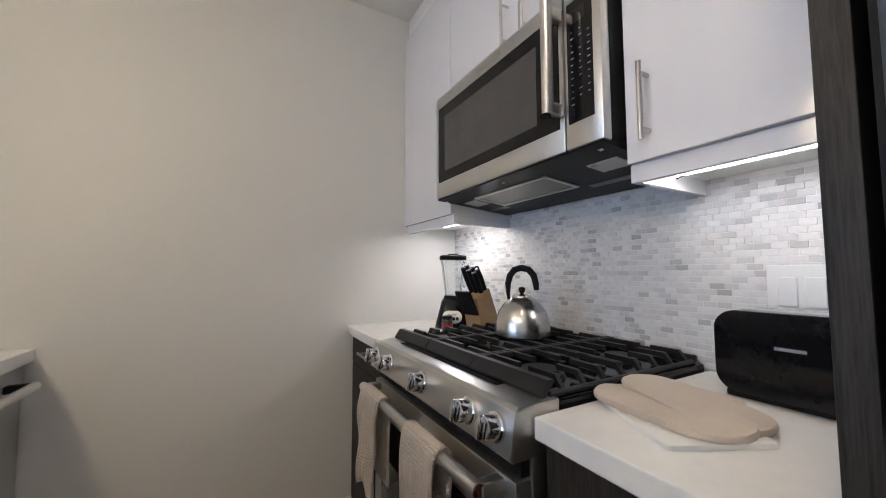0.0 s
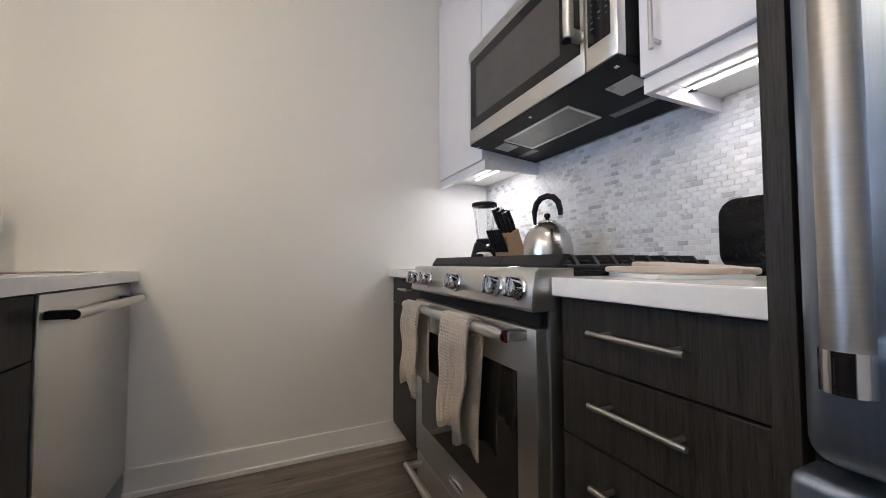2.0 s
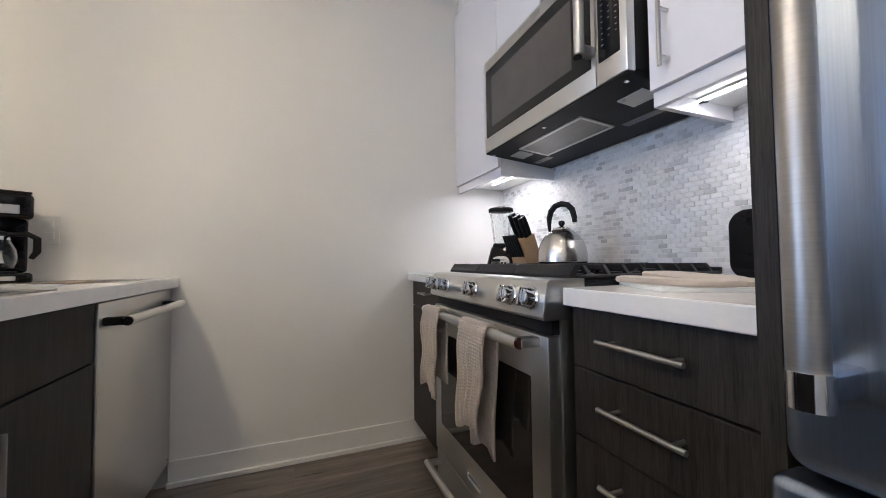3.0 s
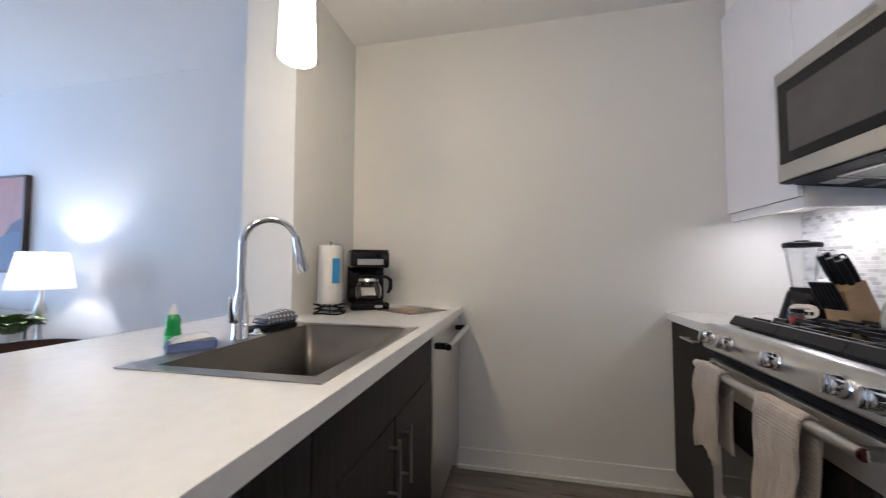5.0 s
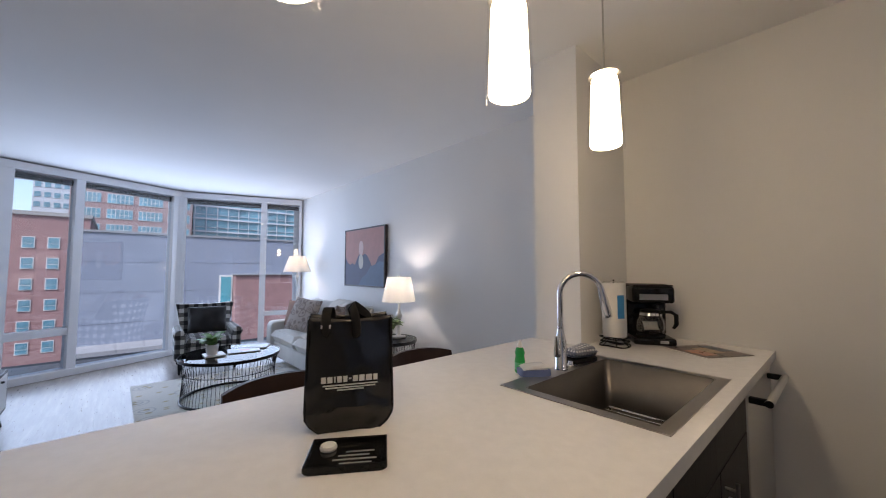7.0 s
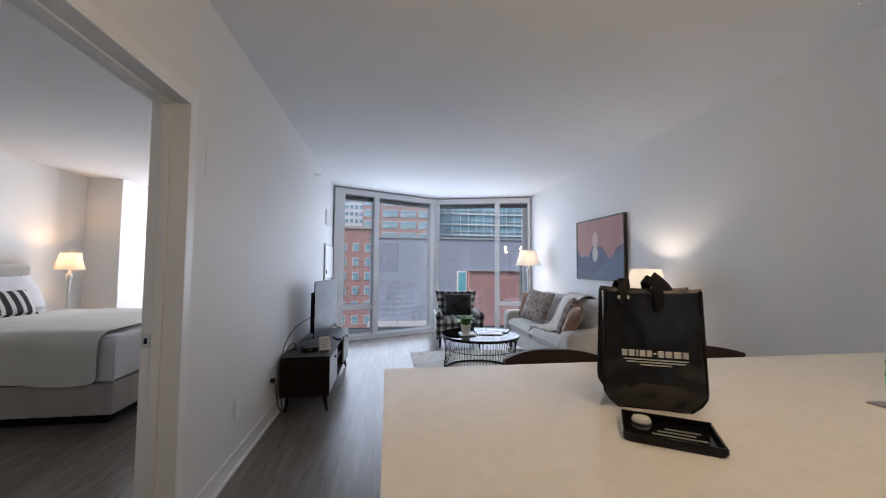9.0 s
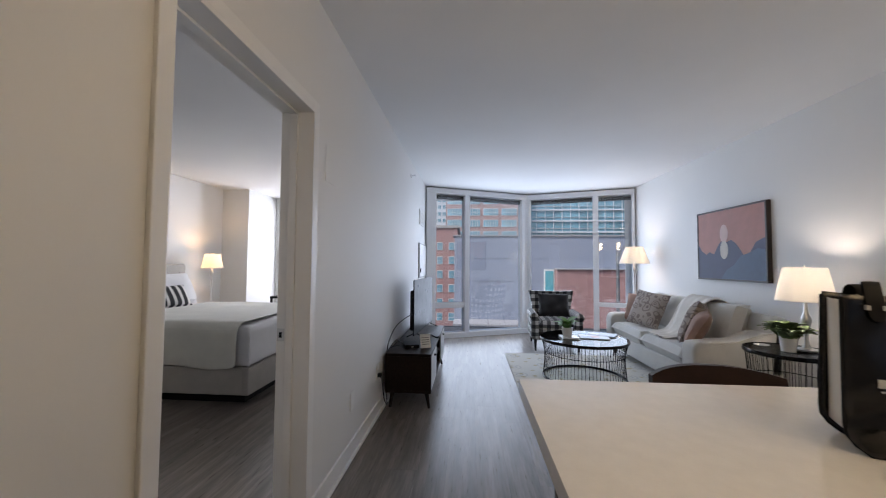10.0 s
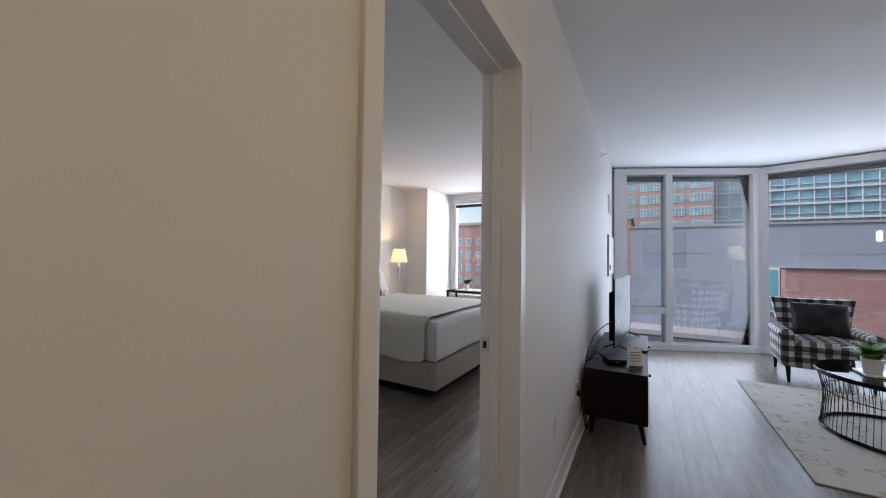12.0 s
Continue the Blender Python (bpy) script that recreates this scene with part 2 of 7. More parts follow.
def ap(name, bm, material, parent, label="", smooth=False):
    """A part whose mesh is given in the room's own coordinates."""
    ob = part(name, bm, material, None, label, smooth)
    ob.parent = parent
    root = parent
    inv = parent.matrix_basis.inverted()
    while root.parent is not None:
        inv = inv @ root.matrix_parent_inverse.inverted()
        root = root.parent
        inv = inv @ root.matrix_basis.inverted()
    ob.matrix_parent_inverse = inv
    return ob


def thing(name, x, y, z, label, category, group=""):
    return empty(name, pose(x, y, z), label, category, group)


def bar_handle(parent, x, y0, z0, y1, z1, stand=0.032, r=0.0055, toward=-1, mat=None):
    """A straight bar handle on a front whose face lies at x, with its two posts."""
    m = mat or NICKEL
    h = ap("handle", tube([(x + toward * stand, y0, z0), (x + toward * stand, y1, z1)], r, 12), m, parent, "satin nickel bar handle", True)
    for k in (0.14, 0.86):
        y, z = y0 + (y1 - y0) * k, z0 + (z1 - z0) * k
        ap("handle_post", tube([(x - toward * 0.001, y, z), (x + toward * stand, y, z)], r * 0.85, 10), m, h, "", True)
    return h


def structure(name, bm, material, label, category):
    return tagged(part(name, bm, material), label, category, "", "structure")


# ---- structure ----
N_Y, S_Y, E_X = 1.935, -1.606, 1.474
FLOOR_MAT = simple("floor_underlay", (0.06, 0.058, 0.055), 0.7, vary=0.1)
structure("floor", box(-7.6, -5.45, -0.2, 2.8, 2.13, -0.006), FLOOR_MAT, "grey wood-look plank floor through all the rooms", "floor")
structure("ceiling", box(-7.6, -5.45, H, 2.8, 2.13, H + 0.2), CEIL, "plain white painted ceiling", "ceiling")
structure("wall_north", box(-6.9, N_Y, -0.1, E_X + 0.2, N_Y + 0.2, H), PAINT, "off-white painted wall along kitchen and living room", "wall")
structure("wall_kitchen_east", box(E_X + 0.008, -0.9, -0.1, E_X + 0.2, N_Y, H), PAINT, "off-white painted wall behind the range", "wall")
structure("wall_pier", box(-1.19, 1.318, -0.1, -0.912, N_Y, H), PAINT, "off-white painted wall pier at the end of the counter", "wall")
DOOR_L, DOOR_R, DOOR_H = -0.985, -1.815, 1.985
bm = box(-6.35, S_Y - 0.13, -0.1, DOOR_R, S_Y, H)
box(DOOR_R, S_Y - 0.13, DOOR_H, DOOR_L, S_Y, H, bm=bm)
box(DOOR_L, S_Y - 0.13, -0.1, 2.8, S_Y, H, bm=bm)
structure("wall_south", bm, PAINT, "off-white painted wall with the bedroom doorway", "wall")
structure("wall_hall_east", box(2.6, S_Y, -0.1, 2.8, -0.9, H), PAINT, "off-white painted wall at the end of the hall", "wall")
structure("wall_hall_north", box(E_X + 0.008, -0.9, -0.1, 2.8, -0.78, H), PAINT, "off-white painted hall wall", "wall")
# bedroom shell
structure("wall_bedroom_south", box(-7.4, -5.45, -0.1, -0.4, -5.3, H), PAINT, "off-white painted bedroom wall behind the bed", "wall")
structure("wall_bedroom_east", box(-0.55, -5.3, -0.1, -0.4, S_Y - 0.13, H), PAINT, "off-white painted bedroom wall", "wall")
structure("wall_bedroom_pier", box(-7.25, -5.3, -0.1, -6.32, -4.81, H), PAINT, "off-white painted wall pier beside the bedroom window", "wall")
bm = box(-7.40, -5.45, -0.1, -7.25, -4.75, H)
box(-7.40, -4.75, -0.1, -7.25, -2.4, 0.50, bm=bm)
box(-7.40, -4.75, 2.46, -7.25, -2.4, H, bm=bm)
box(-7.40, -2.4, -0.1, -7.25, S_Y - 0.13, H, bm=bm)
structure("wall_bedroom_west", bm, PAINT, "off-white painted bedroom wall round the window", "wall")
structure("wall_south_return", box(-7.40, S_Y - 0.13, -0.1, -6.35, S_Y - 0.0, H), PAINT, "off-white wall end beside the bay window", "wall")
# ---- kitchen: range wall ----
PANEL_Y = 0.262
CABF = 0.885  # face of the base cabinets
WOODEN = wood("beech_block", (0.32, 0.2, 0.1), (0.5, 0.34, 0.19), (4, 4, 20), 0.5)
LED = simple("led_strip", (1, 1, 1), 0.5, emit=6.0, emit_colour=(1.0, 0.95, 0.86), relief=0)
BROWN_PLASTIC = simple("smoked_plastic", (0.05, 0.045, 0.04), 0.3)
RUBBER = simple("black_rubber", (0.015, 0.015, 0.015), 0.65)
RED = simple("red_enamel", (0.35, 0.02, 0.02), 0.3)
PRINT = simple("pale_print", (0.6, 0.6, 0.6), 0.5, relief=0)
PRINT_DIM = simple("grey_print", (0.25, 0.25, 0.25), 0.5, relief=0)


def base_cabinet(y0, y1, fronts, label):
    """A dark base cabinet between y0 and y1; fronts: (z0, z1, handle kind)."""
    t = thing("base_cabinet", (CABF + E_X) / 2, (y0 + y1) / 2, 0, label, "cabinet", "kitchen base cabinets")
    ap("body", box(CABF + 0.021, y0, 0.1, E_X, y1, 0.872), CARB_Z, t)
    ap("toe_kick", box(CABF + 0.075, y0, 0.0, E_X, y1, 0.099), BLACK_MATTE, t)
    for z0, z1, kind in fronts:
        d = ap("drawer_front" if kind == "bar" else "door", box(CABF, y0 + 0.002, z0, CABF + 0.019, y1 - 0.002, z1, 0.0015), CARB_Z, t)
        yc = (y0 + y1) / 2
        if kind == "bar":
            bar_handle(d, CABF, yc - 0.09, z1 - 0.057, yc + 0.09, z1 - 0.057)
        elif kind == "short":
            bar_handle(d, CABF, yc - 0.06, z1 - 0.05, yc + 0.06, z1 - 0.05)
        else:
            bar_handle(d, CABF, y0 + 0.05, z1 - 0.2, y0 + 0.05, z1 - 0.04)
    return t


base_cabinet(PANEL_Y + 0.004, 0.650, ((0.106, 0.584, "bar"), (0.589, 0.735, "bar"), (0.740, 0.868, "bar")), "charcoal wood-grain drawer cabinet beside the range")
base_cabinet(1.424, N_Y - 0.004, ((0.106, 0.735, "door"), (0.740, 0.868, "short")), "charcoal wood-grain cabinet between range and wall")
for y0, y1, text in ((PANEL_Y + 0.003, 0.652, "white quartz worktop beside the range"), (1.422, N_Y - 0.002, "white quartz worktop in the corner by the wall")):
    tagged(part("worktop", box(0.860, y0, 0.873, E_X - 0.002, y1, 0.913, 0.003), QUARTZ), text, "worktop")


MEDALLION = simple("dark_red_medallion", (0.07, 0.02, 0.02), 0.3)


def gas_range():
    y0, y1 = 0.657, 1.418
    t = thing("range", 1.14, (y0 + y1) / 2, 0, "stainless steel slide-in gas range with black grates", "range")
    ap("body", box(0.862, y0 + 0.002, 0.03, E_X - 0.004, y1 - 0.002, 0.892), STEEL, t)
    for y in (y0 + 0.06, y1 - 0.06):
        ap("foot", lathe([(0, 0), (0.02, 0), (0.018, 0.03), (0, 0.03)], 12, None, 0.93, y), BLACK_MATTE, t)
    # control panel: a sloped steel fascia
    bm = bmesh.new()
    prof = ((0.815, 0.838), (0.808, 0.846), (0.822, 0.925), (0.832, 0.932), (0.93, 0.932), (0.93, 0.838))
    rows = [[bm.verts.new((x, y, z)) for x, z in prof] for y in (y0, y1)]
    for i in range(len(prof)):
        j = (i + 1) % len(prof)
        bm.faces.new((rows[0][i], rows[0][j], rows[1][j], rows[1][i]))
    bm.faces.new(rows[0][::-1])
    bm.faces.new(rows[1])
    bmesh.ops.bevel(bm, geom=list(bm.edges), offset=0.0022, segments=2, affect="EDGES", profile=0.5)
    panel = ap("control_panel", bm, STEEL_H, t, "", True)
    ap("trim_strip", box(0.872, y0 + 0.12, 0.9325, 0.915, y1 - 0.12, 0.9345, 0.0008), BLACK_GLOSS, panel)
    for y in (1.362, 1.240, 1.013, 0.793, 0.702):
        k = part("knob", lathe([(0, 0), (0.027, 0), (0.027, 0.006), (0.0235, 0.008), (0.0225, 0.03), (0.0205, 0.034), (0, 0.034)], 28), CHROME, None, "chrome burner knob", True)
        m = pose(0.8145, y, 0.886, 0, -80, 0)
        k.parent = panel
        k.matrix_basis = m
        g = part("grip", box(-0.0215, -0.0045, 0.034, 0.0215, 0.0045, 0.043, 0.002), CHROME, None, "", True)
        g.parent = k
    # cooktop pan, burners and grates
    ap("cooktop", box(0.872, y0 + 0.004, 0.893, E_X - 0.006, y1 - 0.004, 0.928, 0.004), BLACK_GLOSS, t)
    for bx, by, r in ((1.02, 0.80, 0.045), (1.31, 0.80, 0.036), (1.165, 1.0375, 0.055), (1.02, 1.275, 0.04), (1.31, 1.275, 0.036)):
        b = ap("burner", lathe([(0, 0.928), (r + 0.014, 0.928), (r + 0.01, 0.938), (r, 0.94), (r * 0.98, 0.946), (0, 0.947)], 24, None, bx, by), BLACK_IRON, t, "", True)
    gw = (y1 - y0 - 0.03) / 3
    for i in range(3):
        a, b = y0 + 0.012 + i * (gw + 0.003), y0 + 0.012 + i * (gw + 0.003) + gw
        bm = bmesh.new()
        zt, zl = 0.964, 0.951
        fr = [(0.896, zl - 0.022), (0.902, zl - 0.024), (0.93, zt - 0.004), (0.93, zt), (0.914, zt), (0.896, zl - 0.012)]
        rows = [[bm.verts.new((px, py, pz)) for px, pz in fr] for py in (a, b)]
        for q in range(6):
            bm.faces.new((rows[0][q], rows[0][(q + 1) % 6], rows[1][(q + 1) % 6], rows[1][q]))
        bm.faces.new(rows[0][::-1])
        bm.faces.new(rows[1])
        box(1.437, a, 0.93, 1.452, b, zl, 0.003, 1, bm)
        yc = (a + b) / 2
        for yy, s in ((a, 1), (b, -1)):
            # low rail at the side, with fingers that bend up from it and reach inwards
            outer = (i == 0 and s == 1) or (i == 2 and s == -1)
            if outer:
                box(0.92, min(yy, yy + s * 0.012), 0.9285, 1.44, max(yy, yy + s * 0.012), 0.94, 0.003, 1, bm)
            else:
                box(0.92, min(yy, yy + s * 0.012), zl, 1.44, max(yy, yy + s * 0.012), zt, 0.003, 1, bm)
            for xx in (0.965, 1.03, 1.095, 1.16, 1.225, 1.29, 1.355, 1.42):
                reach = 0.35 if xx in (1.03, 1.29) else 0.43
                y2, y3 = yy + s * 0.028, yy + s * gw * reach
                sec = [(yy + s * 0.004, 0.932), (y2, zt - 0.001), (y3, zt - 0.001), (y3, zl), (y2 + s * 0.006, zl), (yy + s * 0.014, 0.932)] if outer else [(yy, zt - 0.001), (y3, zt - 0.001), (y3, zl), (yy, zl)]
                n = len(sec)
                ra = [[bm.verts.new((px, py, pz)) for py, pz in sec] for px in (xx - 0.0055, xx + 0.0055)]
                for q in range(n):
                    bm.faces.new((ra[0][q], ra[0][(q + 1) % n], ra[1][(q + 1) % n], ra[1][q]))
                bm.faces.new(ra[0][::-1])
                bm.faces.new(ra[1])
        for xx in (1.165,):
            box(xx - 0.007, a + 0.02, zl, xx + 0.007, b - 0.02, zt, 0.003, 1, bm)
        for xx in (0.908, 1.443):
            for yy in (a + 0.012, b - 0.012):
                box(xx - 0.008, yy - 0.008, 0.928, xx + 0.008, yy + 0.008, zl - 0.01, 0.002, 1, bm)
        bmesh.ops.recalc_face_normals(bm, faces=list(bm.faces))
        ap("grate", bm, BLACK_IRON, t)
    # oven door
    d = ap("oven_door", box(0.826, y0 + 0.006, 0.215, 0.862, y1 - 0.006, 0.800, 0.004), STEEL_H, t, "", True)
    ap("vent_strip", box(0.842, y0 + 0.01, 0.803, 0.87, y1 - 0.01, 0.836), BLACK_MATTE, t)
    ap("window", box(0.8235, y0 + 0.075, 0.335, 0.83, y1 - 0.075, 0.695, 0.002), DARK_GLASS, d, "dark oven window")
    h = ap("handle", tube([(0.772, y0 + 0.042, 0.785), (0.772, y1 - 0.035, 0.785)], 0.0145, 18), STEEL_H, d, "thick steel oven handle", True)
    for y in (y0 + 0.05, y1 - 0.05):
        ap("bracket", box(0.774, y - 0.014, 0.772, 0.83, y + 0.014, 0.796, 0.005), STEEL, h)
    for y, s in ((y0 + 0.042, -1), (y1 - 0.035, 1)):
        ap("end_cap", tube([(0.772, y, 0.785), (0.772, y + s * 0.004, 0.785)], 0.0135, 16), MEDALLION, h, "dark red medallion in the handle end")
    ap("badge", box(0.824, 1.01, 0.252, 0.8265, 1.1, 0.272, 0.0008), CHROME, d)
    w = ap("warming_drawer", box(0.83, y0 + 0.006, 0.05, 0.862, y1 - 0.006, 0.207, 0.004), STEEL_H, t, "", True)
    h = ap("handle", tube([(0.775, y0 + 0.035, 0.175), (0.775, y1 - 0.035, 0.175)], 0.012, 16), STEEL_H, w, "", True)
    for y in (y0 + 0.05, y1 - 0.05):
        ap("bracket", box(0.777, y - 0.012, 0.166, 0.832, y + 0.012, 0.185, 0.004), STEEL, h)
    ap("round_badge", tube([(0.8265, y0 + 0.1, 0.24), (0.824, y0 + 0.1, 0.24)], 0.014, 20), WHITE_PLASTIC, d)


gas_range()

TOWEL = fabric("beige_waffle_towel", (0.5, 0.43, 0.36), 0.16, 260, 0.95, 0.8)
_nt = TOWEL.node_tree
_v = _nt.nodes.new("ShaderNodeTexVoronoi")
_v.inputs["Scale"].default_value, _v.inputs["Randomness"].default_value, _v.distance = 105, 0.15, "CHEBYCHEV"
_nt.links.new(coord(_nt), _v.inputs["Vector"])
bump(_nt, _v.outputs["Distance"], 1.0, 0.006)


def hand_towel(yc, w, front, back, seed):
    """A towel folded over the oven handle."""
    bm = bmesh.new()
    path = []
    n = 14
    for i in range(n + 1):
        path.append((0.752 - 0.004 * math.sin(i * 0.7), 0.785 - front * (1 - i / n)))
    for a in range(20, 180, 20):
        path.append((0.772 - 0.019 * math.cos(radians(a)), 0.785 + 0.019 * math.sin(radians(a))))
    for i in range(n + 1):
        path.append((0.793, 0.785 - back * i / n))
    cols = 16
    rows = []
    for x, z in path:
        row = []
        hang = max(0.0, 0.785 - z)
        for j in range(cols + 1):
            u = j / cols - 0.5
            ripple = 0.009 * math.sin(u * 15 + seed) * min(1, hang * 6) + 0.006 * noise.noise(Vector((u * 6, z * 9, seed)))
            squeeze = 1 - 0.18 * min(1, hang * 2.2) + 0.03 * noise.noise(Vector((z * 7, seed, 0)))
            sgn = -1 if x < 0.77 else 0.3
            row.append(bm.verts.new((x + sgn * abs(ripple), yc + u * w * squeeze + 0.012 * math.sin(z * 11 + seed), z + (0.018 * math.sin(u * 5 + seed) if hang > front * 0.9 else 0))))
        rows.append(row)
    for a, b in zip(rows, rows[1:]):
        for j in range(cols):
            bm.faces.new((a[j], a[j + 1], b[j + 1], b[j]))
    ob = part("hand_towel", bm, TOWEL, None, "", True)
    s = ob.modifiers.new("thick", "SOLIDIFY")
    s.thickness, s.offset = 0.007, 0.0
    return tagged(ob, "beige waffle-weave hand towel hung over the oven handle", "towel", "towels on the oven handle")


hand_towel(1.265, 0.16, 0.28, 0.25, 1.0)
hand_towel(0.925, 0.165, 0.29, 0.35, 2.3)


def microwave():
    y0, y1, z0, z1, xf = 0.660, 1.442, 1.468, 1.885, 1.090
    t = thing("microwave", 1.3, (y0 + y1) / 2, z0, "stainless steel over-the-range microwave with dark window", "microwave")
    ap("body", box(xf + 0.03, y0 + 0.002, z0 + 0.006, E_X - 0.004, y1 - 0.002, z1), BLACK_MATTE, t)
    yd = 0.768
    d = ap("door", box(xf, yd + 0.002, z0, xf + 0.03, y1, z1, 0.004), STEEL_H, t, "", True)
    ap("window", box(xf - 0.002, yd + 0.016, z0 + 0.062, xf + 0.008, y1 - 0.02, z1 - 0.05, 0.0015), BLACK_GLOSS, d, "black glass microwave window")
    ap("mesh_screen", box(xf - 0.003, yd + 0.095, z0 + 0.1, xf + 0.002, y1 - 0.07, z1 - 0.095, 0.001), simple("microwave_screen", (0.075, 0.07, 0.065), 0.22, relief=0), d)
    ap("badge", box(xf - 0.002, 1.02, z1 - 0.033, xf + 0.002, 1.15, z1 - 0.014, 0.0008), NICKEL, d)
    h = ap("handle", tube([(xf - 0.055, yd + 0.004, z0 + 0.085), (xf - 0.055, yd + 0.004, z1 - 0.045)], 0.0145, 18), STEEL_H, d, "thick steel microwave handle", True)
    for z in (z0 + 0.105, z1 - 0.065):
        ap("bracket", box(xf - 0.05, yd, z - 0.016, xf + 0.001, yd + 0.024, z + 0.016, 0.006), STEEL, h)
    ap("end_cap", tube([(xf - 0.055, yd + 0.012, z0 + 0.0855), (xf - 0.055, yd + 0.012, z0 + 0.081)], 0.0135, 16), BLACK_GLOSS, h)
    c = ap("control_panel", box(xf, y0, z0, xf + 0.03, yd - 0.002, z1, 0.004), STEEL_H, t, "", True)
    g = ap("keypad", box(xf - 0.002, y0 + 0.022, z0 + 0.062, xf + 0.006, yd - 0.012, z1 - 0.05, 0.0015), BLACK_GLOSS, c, "black glass keypad with pale legends")
    ap("display", box(xf - 0.0026, y0 + 0.04, z1 - 0.11, xf - 0.001, yd - 0.024, z1 - 0.075), DARK_GLASS, g)
    bm = bmesh.new()
    rnd = random.Random(4)
    for r in range(12):
        for k in range(3):
            if rnd.random() < 0.12:
                continue
            yy = yd - 0.026 - k * 0.024
            zz = z1 - 0.13 - r * 0.0165
            wd = rnd.uniform(0.003, 0.007)
            box(xf - 0.0026, yy - wd, zz, xf - 0.001, yy + wd * 0.3, zz + 0.0022, bm=bm)
    ap("legend", bm, PRINT_DIM, g)
    # underside with filter and lamps
    under = sheen_level(simple("black_underside", (0.008, 0.008, 0.008), 0.45, vary=0.2, relief=0.1), 0.15)
    xb, slope = E_X - 0.02, 0.034 / (E_X - 0.024 - xf)
    bm = bmesh.new()
    prof = ((xf + 0.004, z0 + 0.006), (xf + 0.004, z0 - 0.006), (xb, z0 - 0.04), (xb, z0 + 0.006))
    rows = [[bm.verts.new((px, py, pz)) for px, pz in prof] for py in (y0 + 0.004, y1 - 0.004)]
    for i in range(4):
        j = (i + 1) % 4
        bm.faces.new((rows[0][i], rows[0][j], rows[1][j], rows[1][i]))
    bm.faces.new(rows[0][::-1])
    bm.faces.new(rows[1])
    b = ap("underside", bm, under, t, "black underside with vent filters")
    tilt = math.degrees(math.atan(slope))

    def under_plate(name, x0, x1, a, c, drop, mat, label=""):
        """A flat piece let into the sloping underside."""
        zc = z0 - 0.006 - slope * ((x0 + x1) / 2 - xf - 0.004)
        w = (x1 - x0) / 2
        return ap(name, moved(box(-w, a, -drop, w, c, 0.001, 0.0012), pose((x0 + x1) / 2, 0, zc, 0, tilt, 0)), mat, b, label)

    mesh_mat = simple("vent_mesh", (0.2, 0.195, 0.185), 0.35, 0.9, 0.3, fine=700, relief=0.8)
    frosted = simple("frosted_cover", (0.5, 0.5, 0.48), 0.3)
    for a, c in ((0.93, 1.28),):
        under_plate("vent_filter", xf + 0.09, xf + 0.22, a, c, 0.002, mesh_mat, "grey metal mesh vent filter")
        for e in ((xf + 0.08, xf + 0.09, a - 0.01, c + 0.01), (xf + 0.22, xf + 0.23, a - 0.01, c + 0.01), (xf + 0.09, xf + 0.22, a - 0.01, a), (xf + 0.09, xf + 0.22, c, c + 0.01)):
            under_plate("filter_frame", *e, 0.005, STEEL)
    for a, c in ((0.70, 0.79), (1.31, 1.39)):
        under_plate("lamp_cover", xf + 0.10, xf + 0.17, a, c, 0.003, frosted, "frosted lamp cover")
    for a, c in ((0.70, 0.90), (1.30, 1.41)):
        under_plate("grease_slot", xf + 0.24, xf + 0.27, a, c, 0.002, mesh_mat)
    for yy in (0.69, 1.05, 1.415):
        under_plate("screw", xf + 0.03, xf + 0.042, yy, yy + 0.012, 0.003, CHROME)
    ap("front_vent", box(xf + 0.006, y0 + 0.02, z1 - 0.012, xf + 0.02, y1 - 0.02, z1 - 0.004), BLACK_MATTE, t)


microwave()


def wall_cabinet(y0, y1, z0, z1, doors, label, rail=True):
    """A white gloss wall cabinet; doors: (y0, y1, handle y or None, handle low end)."""
    xf = 1.155
    t = thing("wall_cabinet", 1.3, (y0 + y1) / 2, z0, label, "cabinet", "kitchen wall cabinets")
    ap("body", box(xf + 0.021, y0, z0 + (0.04 if rail else 0), E_X - 0.003, y1, z1), TRIM, t)
    for a, b, hy, hz in doors:
        d = ap("door", box(xf, a + 0.0015, z0 + (0.042 if rail else 0.002), xf + 0.019, b - 0.0015, z1 - 0.002, 0.0015), WHITE_GLOSS, t)
        if hy is not None:
            bar_handle(d, xf, hy, hz, hy, hz + 0.17, 0.032, 0.0055)
    if rail:
        ap("light_rail", box(xf + 0.014, y0, z0, xf + 0.031, y1, z0 + 0.04, 0.001), WHITE_GLOSS, t)
        ye = y1 - 0.016 if y1 < 1 else y0
        ap("end_rail", box(xf + 0.0315, ye, z0, E_X - 0.004, ye + 0.016, z0 + 0.0398), WHITE_GLOSS, t)
        s = ap("light_channel", box(xf + 0.150, y0 + 0.045, z0 + 0.033, xf + 0.165, y1 - (0.16 if y1 > 1 else 0.02), z0 + 0.0395, 0.002), WHITE_PLASTIC, t)
        ap("led_strip", box(xf + 0.1525, y0 + 0.05, z0 + 0.028, xf + 0.1625, y1 - (0.165 if y1 > 1 else 0.025), z0 + 0.034), LED, s, "glowing under-cabinet light strip")
        ap("light_cable", tube([(xf + 0.157, ye + 0.004 if ye > 1 else ye - 0.03, z0 + 0.031), (xf + 0.15, ye - 0.012 if ye < 1 else ye + 0.02, z0 + 0.022), (xf + 0.17, ye - 0.004 if ye < 1 else ye + 0.02, z0 + 0.03), (xf + 0.2, ye - 0.003 if ye < 1 else ye + 0.019, z0 + 0.038)], 0.002, 6), BLACK_MATTE, t, "thin black cable", True)
    return t


